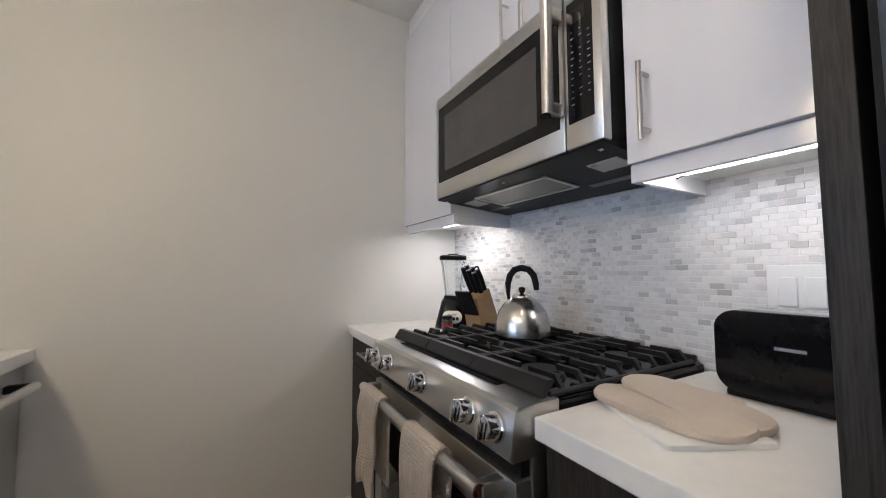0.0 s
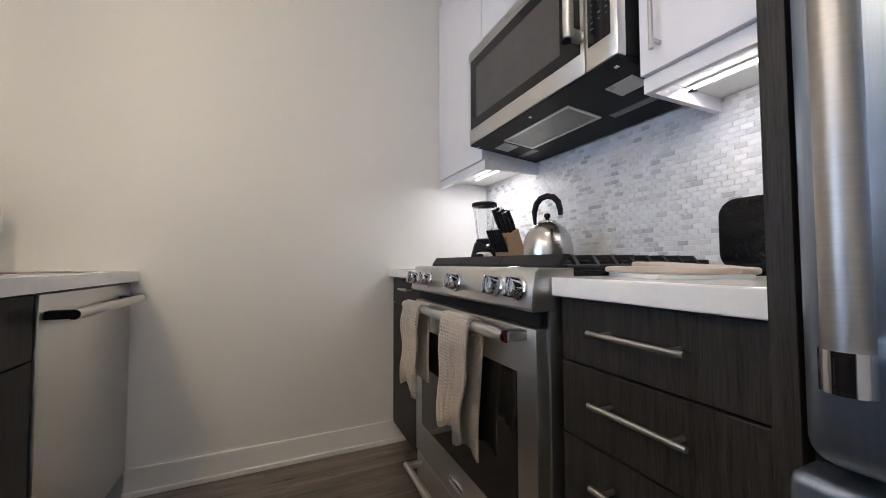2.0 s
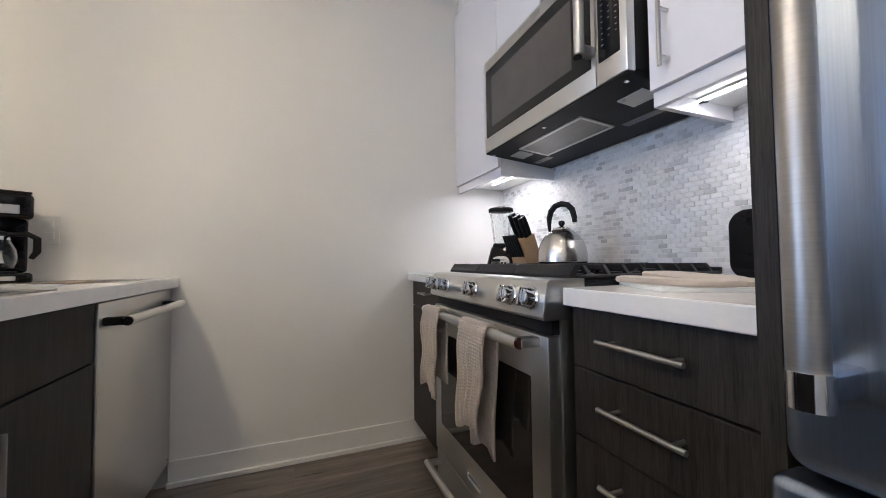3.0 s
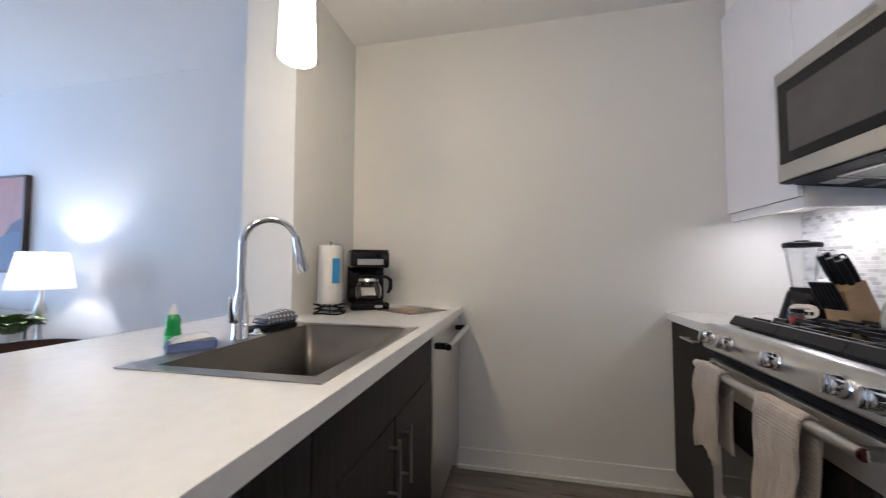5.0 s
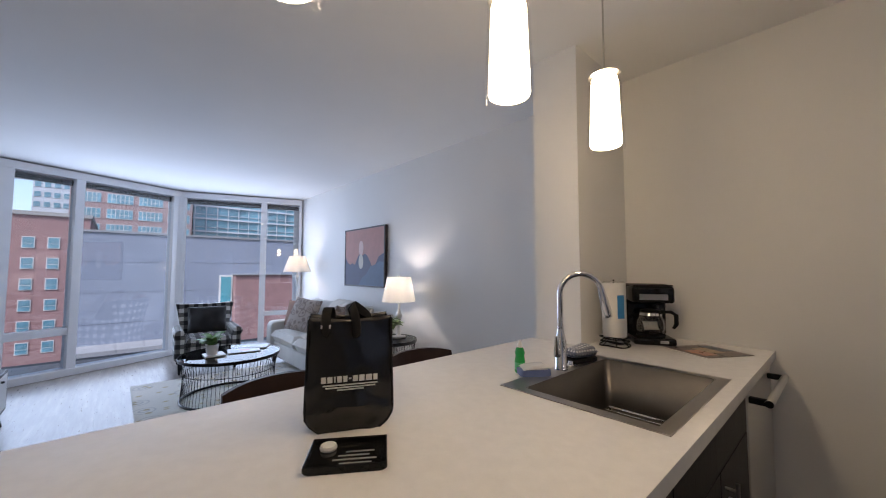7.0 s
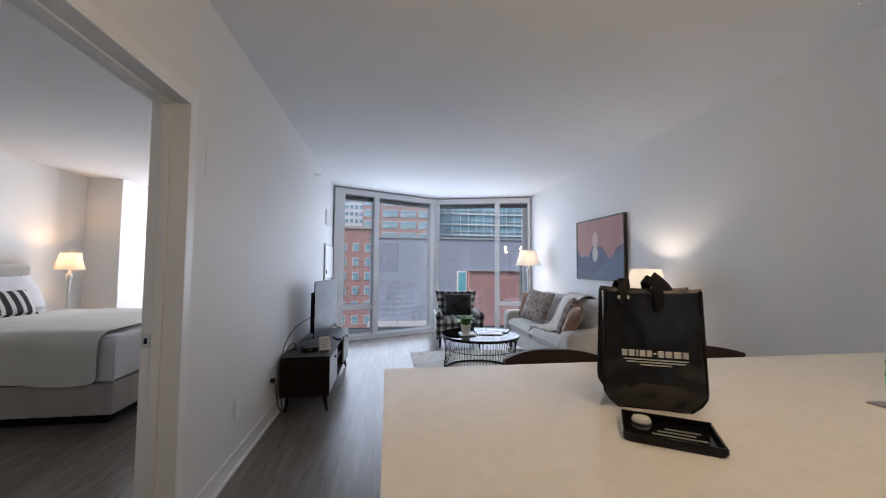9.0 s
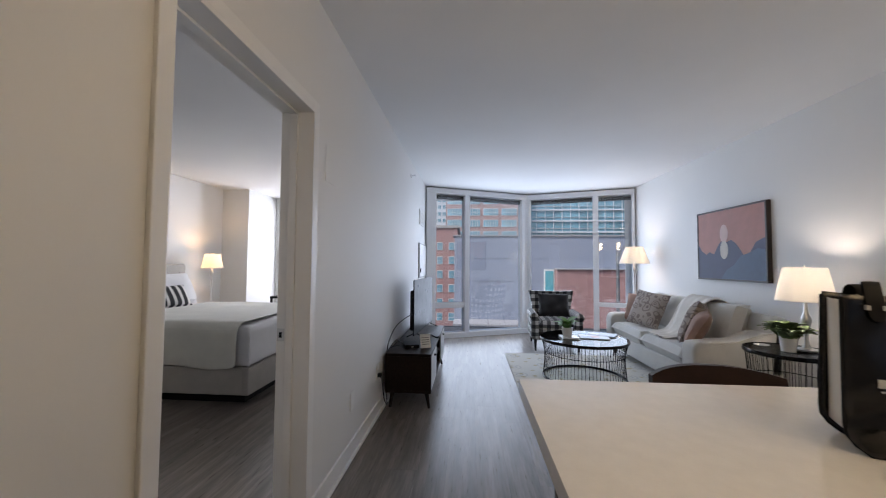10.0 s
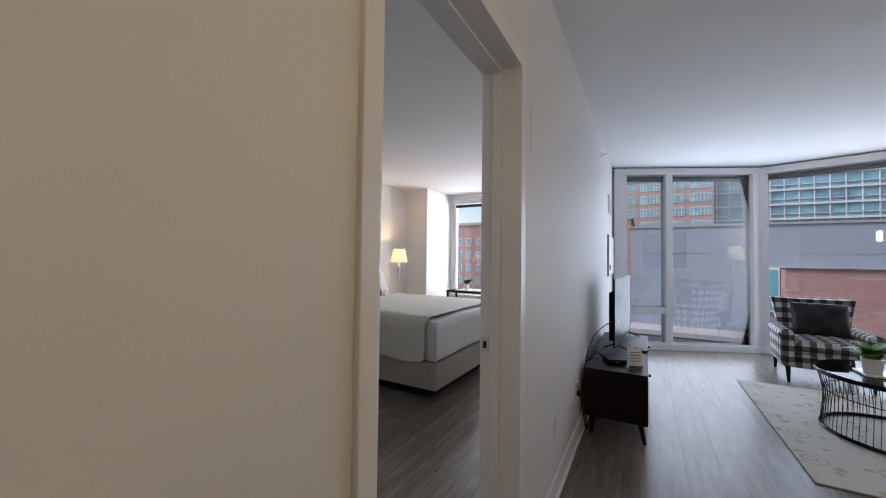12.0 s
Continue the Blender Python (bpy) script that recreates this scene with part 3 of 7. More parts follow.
ZT = 2.44
wall_cabinet(1.440, N_Y - 0.003, 1.372, ZT, ((1.440, N_Y - 0.003, None, 0),), "white gloss wall cabinet in the corner")
wall_cabinet(0.660, 1.438, 1.891, ZT, ((0.660, 1.004, 0.958, 1.91), (1.006, 1.438, 1.056, 1.91)), "white gloss wall cabinet above the microwave", False)
wall_cabinet(PANEL_Y + 0.004, 0.652, 1.372, ZT, ((PANEL_Y + 0.004, 0.652, 0.597, 1.45),), "white gloss wall cabinet over the toaster")
tagged(part("soffit", box(1.18, PANEL_Y, ZT + 0.002, E_X, N_Y - 0.002, H - 0.001), PAINT), "painted soffit above the wall cabinets", "soffit", "", "structure")
lamp("under_cabinet_light", "AREA", 0.26, (1.0, 0.9, 0.78), look((1.312, 0.45, 1.396), (1.312, 0.45, 0)), size=0.02, size_y=0.3)
lamp("under_cabinet_light", "AREA", 0.55, (1.0, 0.92, 0.82), look((1.312, 1.61, 1.396), (1.312, 1.61, 0)), size=0.02, size_y=0.28)


def fridge():
    t = thing("refrigerator", 1.1, -0.2, 0, "stainless steel french-door refrigerator with long tubular handles", "refrigerator")
    y1, y0 = PANEL_Y - 0.034, -0.66
    ap("body", box(0.845, y0, 0.04, E_X - 0.02, y1, 1.78), BLACK_MATTE, t)
    ap("foot_grille", box(0.87, y0 + 0.02, 0.0, 1.3, y1 - 0.02, 0.04), BLACK_MATTE, t)
    HANDLE = brushed("satin_handle_steel", (0.42, 0.4, 0.37), 0.42)
    # blue in the steel's base colour stands in for reflected window daylight
    STEEL_F = brushed("window_tinted_fridge_steel", (0.36, 0.42, 0.52), 0.36, (1, 60, 1))
    for a, b, hy in ((-0.213, y1 - 0.012, -0.19), (y0, -0.219, -0.24)):
        d = ap("door", box(0.782, a, 0.755, 0.842, b, 1.785, 0.022, 4), STEEL_F, t, "", True)
        hy = b - 0.058 if b > 0 else a + 0.077
        h = ap("handle", tube([(0.715, hy, 0.845), (0.715, hy, 1.68)], 0.0145, 20), HANDLE, d, "long tubular steel handle", True)
        for z in (0.862, 1.62):
            r = ap("ring", tube([(0.715, hy, z - 0.016), (0.715, hy, z + 0.016)], 0.0165, 20), CHROME, h, "", True)
            ap("bracket", box(0.72, hy - 0.012, z - 0.014, 0.784, hy + 0.012, z + 0.014, 0.004), CHROME, h)
    d = ap("freezer_drawer", box(0.782, y0, 0.06, 0.842, y1, 0.742, 0.012, 3), STEEL_F, t, "", True)
    h = ap("handle", tube([(0.715, y0 + 0.06, 0.665), (0.715, y1 - 0.06, 0.665)], 0.0175, 20), HANDLE, d, "", True)
    for y in (y0 + 0.12, y1 - 0.12):
        ap("bracket", box(0.72, y - 0.014, 0.653, 0.784, y + 0.014, 0.677, 0.004), CHROME, h)


fridge()
tagged(part("fridge_panel", box(0.838, PANEL_Y - 0.026, 0.0, E_X - 0.001, PANEL_Y, ZT + 0.05, 0.001), CARB_Z), "dark wood-grain end panel beside the refrigerator", "panel")


def kettle(x, y, z):
    t = thing("kettle", x, y, z, "brushed steel stovetop kettle with black handle", "kettle")
    ap("body", lathe([(0, z), (0.094, z), (0.1, z + 0.006), (0.1, z + 0.02), (0.098, z + 0.05), (0.089, z + 0.085), (0.07, z + 0.115), (0.046, z + 0.135), (0.034, z + 0.141), (0, z + 0.143)], 48, None, x, y), STEEL_K, t, "", True)
    l = ap("lid", lathe([(0.036, z + 0.140), (0.034, z + 0.147), (0.012, z + 0.153), (0, z + 0.154)], 32, None, x, y), STEEL_K, t, "", True)
    ap("lid_knob", lathe([(0, z + 0.152), (0.006, z + 0.154), (0.012, z + 0.162), (0.014, z + 0.168), (0.011, z + 0.177), (0, z + 0.181)], 20, None, x, y), BLACK_GLOSS, l, "", True)
    c, s = math.cos(radians(-62)), math.sin(radians(-62))
    pts = [(x + px * c, y + px * s, z + pz) for px, pz in [(-0.052, 0.126), (-0.055, 0.16), (-0.055, 0.19), (-0.046, 0.222), (-0.027, 0.243), (0.0, 0.25), (0.027, 0.243), (0.046, 0.222), (0.054, 0.19), (0.055, 0.168)]]
    ap("handle", tube(pts, [0.005, 0.008, 0.0115, 0.0125, 0.0125, 0.0125, 0.0125, 0.0125, 0.0115, 0.009], 14), BLACK_MATTE, t, "curved black handle", True)
    c, s = math.cos(radians(46)), math.sin(radians(46))
    sp = [(x + px * c, y + px * s, z + pz) for px, pz in [(0.075, 0.085), (0.096, 0.1), (0.108, 0.112)]]
    ap("spout", tube(sp, [0.022, 0.017, 0.014], 16), STEEL_K, t, "", True)


STEEL_K = simple("kettle_steel", (0.6, 0.58, 0.55), 0.26, 1.0, 0.04, 6, (1, 1, 20), 60, 0.03)
kettle(1.205, 1.068, 0.9645)
bpy.data.objects["kettle"].matrix_world = pose(1.205, 1.068, 0.9645) @ Matrix.Scale(0.88, 4)


def blender_jug(x, y, z):
    t = thing("blender", x, y, z, "black countertop blender with clear jar", "blender")
    bm = prism(round_rect(0.165, 0.15, 0.045), 0, 0.135, 0.012, None, 3)
    for v in bm.verts:
        k = 1 - 0.42 * max(0.0, v.co.z - 0.03) / 0.105 * (0.4 + 0.6 * v.co.z / 0.135)
        v.co.x *= k
        v.co.y *= k
    ap("base", moved(bm, pose(x, y, z, 0, 0, -35)), BLACK_GLOSS, t, "", True)
    f = part("control_plate", prism(round_rect(0.088, 0.056, 0.027), 0, 0.006, 0.0015), simple("silver_plate", (0.5, 0.5, 0.5), 0.3, 0.6), None, "oval silver control plate")
    m = pose(x - 0.042, y - 0.06, z + 0.056, 0, 0, -35) @ pose(0, 0, 0, 74, 0, 0)
    f.parent, f.matrix_parent_inverse, f.matrix_basis = t, t.matrix_basis.inverted(), m
    for k in range(4):
        part("button", box(-0.032 + k * 0.0165, -0.016, 0.006, -0.02 + k * 0.0165, -0.002, 0.009, 0.001), BLACK_GLOSS, f)
    part("legend", box(-0.02, 0.006, 0.006, 0.02, 0.013, 0.0068), PRINT_DIM, f)
    clear = glass("clear_plastic", (0.95, 0.96, 0.96), 0.05)
    ap("jar_handle", tube([(x + 0.03, y - 0.046, z + 0.305), (x + 0.045, y - 0.085, z + 0.3), (x + 0.045, y - 0.085, z + 0.22), (x + 0.028, y - 0.048, z + 0.19)], 0.006, 8), clear, t, "", True)
    ap("collar", lathe([(0.044, z + 0.13), (0.046, z + 0.132), (0.043, z + 0.148), (0.038, z + 0.15)], 28, None, x, y), BLACK_MATTE, t, "", True)
    ap("jar", lathe([(0.038, z + 0.149), (0.055, z + 0.29), (0.061, z + 0.318), (0.058, z + 0.318), (0.052, z + 0.29), (0.034, z + 0.153), (0, z + 0.153)], 16, None, x, y), clear, t, "clear jar")
    ap("lid", lathe([(0, z + 0.316), (0.064, z + 0.316), (0.064, z + 0.332), (0.056, z + 0.337), (0.026, z + 0.337), (0.024, z + 0.344), (0, z + 0.345)], 28, None, x, y), BLACK_MATTE, t, "", True)


blender_jug(1.275, 1.625, 0.913)


def knife_block(x, y, z):
    t = empty("knife_block", pose(x, y, z, 0, 0, 14) @ Matrix.Scale(0.95, 4), "beech knife block full of black-handled knives", "knife block")
    bm = bmesh.new()
    prof = ((-0.05, 0), (0.075, 0), (0.075, 0.03), (0.0, 0.2), (-0.085, 0.155))
    rows = [[bm.verts.new((px, py, pz)) for px, pz in prof] for py in (-0.045, 0.045)]
    for i in range(5):
        j = (i + 1) % 5
        bm.faces.new((rows[0][i], rows[0][j], rows[1][j], rows[1][i]))
    bm.faces.new(rows[0][::-1])
    bm.faces.new(rows[1])
    bmesh.ops.bevel(bm, geom=list(bm.edges), offset=0.004, segments=2, affect="EDGES", profile=0.5)
    part("block", bm, WOODEN, t, "", True)
    d = Vector((-0.47, 0, 0.88)).normalized()
    for i in range(2):
        for j in range(3):
            base = Vector((-0.012 - 0.022 * i, -0.028 + 0.028 * j, 0.188 - 0.0106 * i))
            ln = 0.105 + 0.012 * ((i * 3 + j) % 3)
            k = tube([base, base + d * ln * 0.5, base + d * ln], [0.011, 0.0135, 0.012], 8)
            part("knife_handle", k, BLACK_MATTE, t, "", True)
    # lower row of steak knives in front of the block
    for j in range(6):
        base = Vector((-0.075, -0.038 + 0.0152 * j, 0.085))
        k = tube([base, base + d * 0.06, base + d * 0.115], [0.0068, 0.0076, 0.007], 8)
        part("knife_handle", k, BLACK_MATTE, t, "", True)
    ring = [Vector((-0.0, 0.03 + 0.016 * math.cos(a), 0.275 + 0.022 * math.sin(a))) for a in (2 * math.pi * i / 14 for i in range(14))]
    part("scissor_loop", tube(ring, 0.004, 8, None, True), BLACK_MATTE, t, "", True)
    part("scissor_shank", tube([(-0.0, 0.03, 0.19), (0.0, 0.03, 0.255)], 0.005, 8), BLACK_MATTE, t, "", True)
    return t


knife_block(1.315, 1.45, 0.913)
t = thing("spice_jar", 1.17, 1.50, 0.913, "small glass spice jar with red label", "jar")
ap("jar", lathe([(0, 0.913), (0.022, 0.913), (0.023, 0.92), (0.023, 0.965), (0.02, 0.97), (0, 0.971)], 20, None, 1.17, 1.50), BROWN_PLASTIC, t, "", True)
ap("sticker", lathe([(0.0235, 0.925), (0.0235, 0.955)], 20, None, 1.17, 1.50), RED, t)
ap("lid", lathe([(0, 0.971), (0.021, 0.971), (0.021, 0.985), (0, 0.986)], 20, None, 1.17, 1.50), BLACK_MATTE, t)


def toaster():
    x, y, z = 1.366, 0.405, 0.913
    t = thing("toaster", x, y, z, "long black plastic toaster with two slots", "toaster")
    bm = bmesh.new()
    join(bm, prism(round_rect(0.295, 0.166, 0.04, 10), -0.08, 0.08, 0.02, None, 5), pose(x, y, z + 0.095, 90, 0, 90))
    ap("shell", bm, BLACK_GLOSS, t, "", True)
    ap("base", box(x - 0.07, y - 0.135, z, x + 0.07, y + 0.135, z + 0.014, 0.004), BLACK_MATTE, t)
    for dx in (-0.03, 0.03):
        ap("slot", box(x + dx - 0.013, y - 0.11, z + 0.1765, x + dx + 0.013, y + 0.11, z + 0.1805, 0.001), STEEL, t, "steel-rimmed slot")
    ap("logo", box(x - 0.0808, y + 0.002, z + 0.108, x - 0.079, y + 0.048, z + 0.114, 0.0008), simple("grey_print", (0.4, 0.4, 0.41), 0.4), t)
    ap("lever", box(x - 0.025, y - 0.168, z + 0.11, x + 0.025, y - 0.148, z + 0.125, 0.004), BLACK_MATTE, t)


toaster()
MITT = fabric("beige_quilted_cotton", (0.52, 0.44, 0.36), 0.12, 180, 0.95, 0.7)
tagged(part("cutting_board", moved(prism(round_rect(0.22, 0.17, 0.008), 0, 0.008, 0.002), pose(1.06, 0.52, 0.9135, 0, 0, 63)), WHITE_PLASTIC), "thin white cutting board on the worktop", "cutting board")


def oven_mitt(m, seed, label):
    """A padded mitt lying flat: a rounded hand with a thumb and a bound cuff."""
    bm = prism(round_rect(0.26, 0.145, 0.06), -0.006, 0.006, 0.005, None, 3)
    for v in bm.verts:
        v.co.y *= 1.0 - 0.16 * max(0.0, min(1.0, 0.5 - v.co.x / 0.25))
        v.co.z += 0.002 * math.sin(v.co.x * 40 + seed) * math.cos(v.co.y * 30)
    join(bm, prism(round_rect(0.11, 0.05, 0.024), -0.005, 0.005, 0.004, None, 3), pose(0.0, 0.055, 0, 0, 0, 20))
    moved(bm, m)
    t = tagged(part("oven_mitt", bm, MITT, None, "", True), label, "oven mitt", "oven mitts")
    return t


oven_mitt(pose(1.06, 0.535, 0.928, 0, 0, -92), 1, "beige quilted oven mitt lying on the cutting board")
oven_mitt(pose(1.125, 0.53, 0.933, 0, 3, -104), 5, "beige quilted oven mitt lying beside another mitt")
t = thing("switch_plate", E_X, 0.465, 1.145, "white double rocker switch plate on the tiles", "switch")
ap("plate", box(E_X - 0.010, 0.405, 1.065, E_X - 0.002, 0.52, 1.185, 0.002), WHITE_PLASTIC, t)
for y in (0.437, 0.483):
    ap("rocker", box(E_X - 0.014, y - 0.017, 1.092, E_X - 0.009, y + 0.017, 1.158, 0.002), WHITE_PLASTIC, t)
# ---- kitchen: peninsula ----
TOP = 0.914


def peninsula_top():
    xs, ys = (-1.22, -0.914, -0.703, -0.288, -0.21), (-0.70, 0.512, 1.124, 1.316, 1.933)
    bm = bmesh.new()
    v = {}

    def vert(i, j, z):
        if (i, j, z) not in v:
            v[i, j, z] = bm.verts.new((xs[i], ys[j], z))
        return v[i, j, z]

    solid = {(i, j) for i in range(4) for j in range(4)} - {(2, 1), (0, 3)}
    for i, j in solid:
        for z in (0.874, TOP):
            q = [vert(i, j, z), vert(i + 1, j, z), vert(i + 1, j + 1, z), vert(i, j + 1, z)]
            bm.faces.new(q if z == TOP else q[::-1])
        for di, dj, a, b in ((-1, 0, (0, 1), (0, 0)), (1, 0, (1, 0), (1, 1)), (0, -1, (0, 0), (1, 0)), (0, 1, (1, 1), (0, 1))):
            if (i + di, j + dj) not in solid:
                bm.faces.new((vert(i + a[0], j + a[1], 0.874), vert(i + b[0], j + b[1], 0.874), vert(i + b[0], j + b[1], TOP), vert(i + a[0], j + a[1], TOP)))
    edges = [e for e in bm.edges if len(e.link_faces) == 2 and e.calc_face_angle(0) > 0.5]
    bmesh.ops.bevel(bm, geom=edges, offset=0.003, segments=2, affect="EDGES", profile=0.5)
    return tagged(part("peninsula_worktop", bm, QUARTZ), "white quartz peninsula worktop with a sink cut-out", "worktop")


peninsula_top()
PF = -0.237  # face of the peninsula fronts


def pen_front(t, kind, y0, y1, z0, z1, handle=None):
    d = ap(kind, box(PF - 0.019, y0 + 0.0015, z0, PF, y1 - 0.0015, z1, 0.0015), CARB_Z, t)
    if handle is not None:
        bar_handle(d, PF, handle, z1 - 0.205, handle, z1 - 0.035, 0.032, 0.0055, 1)
    return d


t = thing("sink_cabinet", -0.5, 0.85, 0, "charcoal wood-grain sink cabinet with two doors", "cabinet", "peninsula cabinets")
ap("body", box(-0.30, 0.42, 0.1, PF - 0.02, 1.29, 0.872), CARB_Z, t)
ap("side_panel", box(-0.84, 0.42, 0.1, -0.301, 0.438, 0.872), CARB_Z, t)
ap("back_panel", box(-0.86, 0.42, 0.0, -0.841, 1.29, 0.872), CARB_Z, t)
ap("toe_kick", box(-0.84, 0.42, 0.0, PF - 0.075, 1.29, 0.099), BLACK_MATTE, t)
pen_front(t, "false_front", 0.42, 1.29, 0.705, 0.868)
pen_front(t, "door", 0.42, 0.853, 0.106, 0.700, 0.805)
pen_front(t, "door", 0.857, 1.29, 0.106, 0.700, 0.905)
t = thing("peninsula_cabinet", -0.5, -0.12, 0, "charcoal wood-grain cabinet under the peninsula", "cabinet", "peninsula cabinets")
ap("body", box(-0.84, -0.66, 0.1, PF - 0.02, 0.418, 0.872), CARB_Z, t)
ap("back_panel", box(-0.86, -0.68, 0.0, -0.841, 0.418, 0.872), CARB_Z, t)
ap("end_panel", box(-0.84, -0.68, 0.0, PF, -0.661, 0.872), CARB_Z, t)
ap("toe_kick", box(-0.84, -0.66, 0.0, PF - 0.075, 0.418, 0.099), BLACK_MATTE, t)
for a, b in ((-0.66, -0.12), (-0.116, 0.418)):
    pen_front(t, "drawer_front", a, b, 0.705, 0.868)
    pen_front(t, "door", a, b, 0.106, 0.700)


def dishwasher():
    y0, y1 = 1.300, 1.925
    t = thing("dishwasher", -0.5, 1.6, 0, "stainless steel built-in dishwasher beside the wall", "dishwasher")
    ap("tub", box(-0.84, y0, 0.1, -0.262, y1, 0.868), BLACK_MATTE, t)
    d = ap("door", box(-0.26, y0 + 0.003, 0.11, PF + 0.004, y1, 0.866, 0.004), STEEL_H, t, "", True)
    ap("toe_kick", box(-0.84, y0, 0.0, -0.31, y1, 0.099), BLACK_MATTE, t)
    h = ap("handle", tube([(-0.172, y0 + 0.02, 0.81), (-0.172, y1 - 0.09, 0.81)], 0.0145, 18), STEEL_H, d, "thick steel dishwasher handle", True)
    for y in (y0 + 0.035, y1 - 0.105):
        ap("bracket", box(PF + 0.002, y - 0.014, 0.798, -0.172, y + 0.014, 0.822, 0.005), BLACK_MATTE, h)
    ap("end_cap", tube([(-0.172, y0 + 0.0205, 0.81), (-0.172, y0 + 0.016, 0.81)], 0.0135, 16), BLACK_GLOSS, h)
    ap("badge", tube([(PF + 0.003, y1 - 0.03, 0.135), (PF + 0.006, y1 - 0.03, 0.135)], 0.008, 14), CHROME, d)


dishwasher()
SINK = simple("satin_sink_steel", (0.15, 0.14, 0.13), 0.34, 0.9, 0.06, 9, relief=0.02)


def sink():
    t = thing("sink", -0.5, 0.82, 0.69, "satin steel drop-in kitchen sink with bottom grid", "sink")
    x0, x1, y0, y1 = -0.70, -0.292, 0.516, 1.120
    bm = bmesh.new()
    for a in ((-0.777, 0.478, x0, 1.157), (x1, 0.478, -0.255, 1.157), (x0, 0.478, x1, y0), (x0, y1, x1, 1.157)):
        box(a[0], a[1], TOP + 0.0006, a[2], a[3], TOP + 0.0034, bm=bm)
    ap("rim", bm, simple("satin_rim_steel", (0.36, 0.35, 0.34), 0.3, 1.0, 0.05, relief=0.02), t)
    bm = bmesh.new()
    lo = [bm.verts.new(p) for p in ((x0 + 0.012, y0 + 0.012, 0.70), (x1 - 0.012, y0 + 0.012, 0.70), (x1 - 0.012, y1 - 0.012, 0.70), (x0 + 0.012, y1 - 0.012, 0.70))]
    hi = [bm.verts.new(p) for p in ((x0, y0, TOP + 0.003), (x1, y0, TOP + 0.003), (x1, y1, TOP + 0.003), (x0, y1, TOP + 0.003))]
    bm.faces.new(lo)
    for i in range(4):
        j = (i + 1) % 4
        bm.faces.new((hi[i], hi[j], lo[j], lo[i]))
    bmesh.ops.bevel(bm, geom=[e for e in bm.edges if len(e.link_faces) == 2], offset=0.025, segments=4, affect="EDGES", profile=0.5)
    basin = ap("basin", bm, SINK, t, "", True)
    s = basin.modifiers.new("thick", "SOLIDIFY")
    s.thickness, s.offset = 0.0015, 1.0
    ap("drain", lathe([(0, 0.7015), (0.03, 0.7015), (0.045, 0.704), (0.046, 0.7012)], 28, None, -0.5, 0.82), CHROME, t, "", True)
    grid = ap("bottom_grid", tube([(x0 + 0.03, 0.545, 0.722), (x1 - 0.03, 0.545, 0.722), (x1 - 0.03, 1.095, 0.722), (x0 + 0.03, 1.095, 0.722)], 0.003, 6, None, True), CHROME, t, "", True)
    for i in range(15):
        yy = 0.555 + i * 0.038
        ap("grid_bar", tube([(x0 + 0.03, yy, 0.722), (x1 - 0.03, yy, 0.722)], 0.0025, 6), CHROME, grid, "", True)
    for xx in (x0 + 0.03, x1 - 0.03):
        for yy in (0.545, 1.095):
            ap("grid_foot", tube([(xx, yy, 0.7), (xx, yy, 0.722)], 0.004, 8), RUBBER, grid, "", True)


sink()


def faucet(x, y):
    z = TOP + 0.004
    t = thing("faucet", x, y, z, "chrome pull-down kitchen faucet with high arc", "faucet")
    ap("base", lathe([(0, z), (0.027, z), (0.027, z + 0.006), (0.0235, z + 0.012), (0.0225, z + 0.1), (0.018, z + 0.13), (0.0125, z + 0.16), (0, z + 0.161)], 28, None, x, y), CHROME, t, "", True)
    c, s = math.cos(radians(42)), math.sin(radians(42))
    pts = [(0, 0.155), (0, 0.22), (0, 0.30)] + [(0.082 - 0.082 * math.cos(radians(a)), 0.3 + 0.082 * math.sin(radians(a))) for a in range(15, 166, 15)]
    pts = [(x + r * c, y + r * s, z + h) for r, h in pts]
    ap("neck", tube(pts, 0.0115, 18), CHROME, t, "", True)
    ex, ez = 0.162, 0.31
    ap("spray_head", tube([(x + (ex - 0.003) * c, y + (ex - 0.003) * s, z + ez + 0.02), (x + (ex + 0.006) * c, y + (ex + 0.006) * s, z + ez - 0.02), (x + (ex + 0.02) * c, y + (ex + 0.02) * s, z + ez - 0.085), (x + (ex + 0.024) * c, y + (ex + 0.024) * s, z + ez - 0.1)], [0.0125, 0.0145, 0.0185, 0.0165], 18), CHROME, t, "", True)
    ap("lever", tube([(x + 0.0, y - 0.02, z + 0.06), (x + 0.005, y - 0.045, z + 0.065), (x + 0.012, y - 0.055, z + 0.1), (x + 0.016, y - 0.06, z + 0.14)], [0.011, 0.011, 0.007, 0.005], 14), CHROME, t, "", True)


faucet(-0.738, 0.812)


def soap_bottle(x, y):
    t = thing("dish_soap_bottle", x, y, TOP, "green dish soap bottle with clear cap", "bottle")
    ap("bottle", lathe([(0, TOP), (0.021, TOP), (0.023, TOP + 0.006), (0.023, TOP + 0.05), (0.0195, TOP + 0.072), (0.022, TOP + 0.088), (0.017, TOP + 0.104), (0.011, TOP + 0.11), (0, TOP + 0.111)], 24, None, x, y), simple("green_liquid", (0.015, 0.3, 0.07), 0.15, relief=0), t, "", True)
    ap("cap", lathe([(0, TOP + 0.11), (0.011, TOP + 0.11), (0.0115, TOP + 0.122), (0.006, TOP + 0.134), (0.005, TOP + 0.142), (0, TOP + 0.143)], 20, None, x, y), WHITE_PLASTIC, t, "", True)
    ap("sticker", lathe([(0.0236, TOP + 0.014), (0.0236, TOP + 0.046)], 24, None, x, y), simple("green_sticker", (0.05, 0.4, 0.16), 0.3), t)


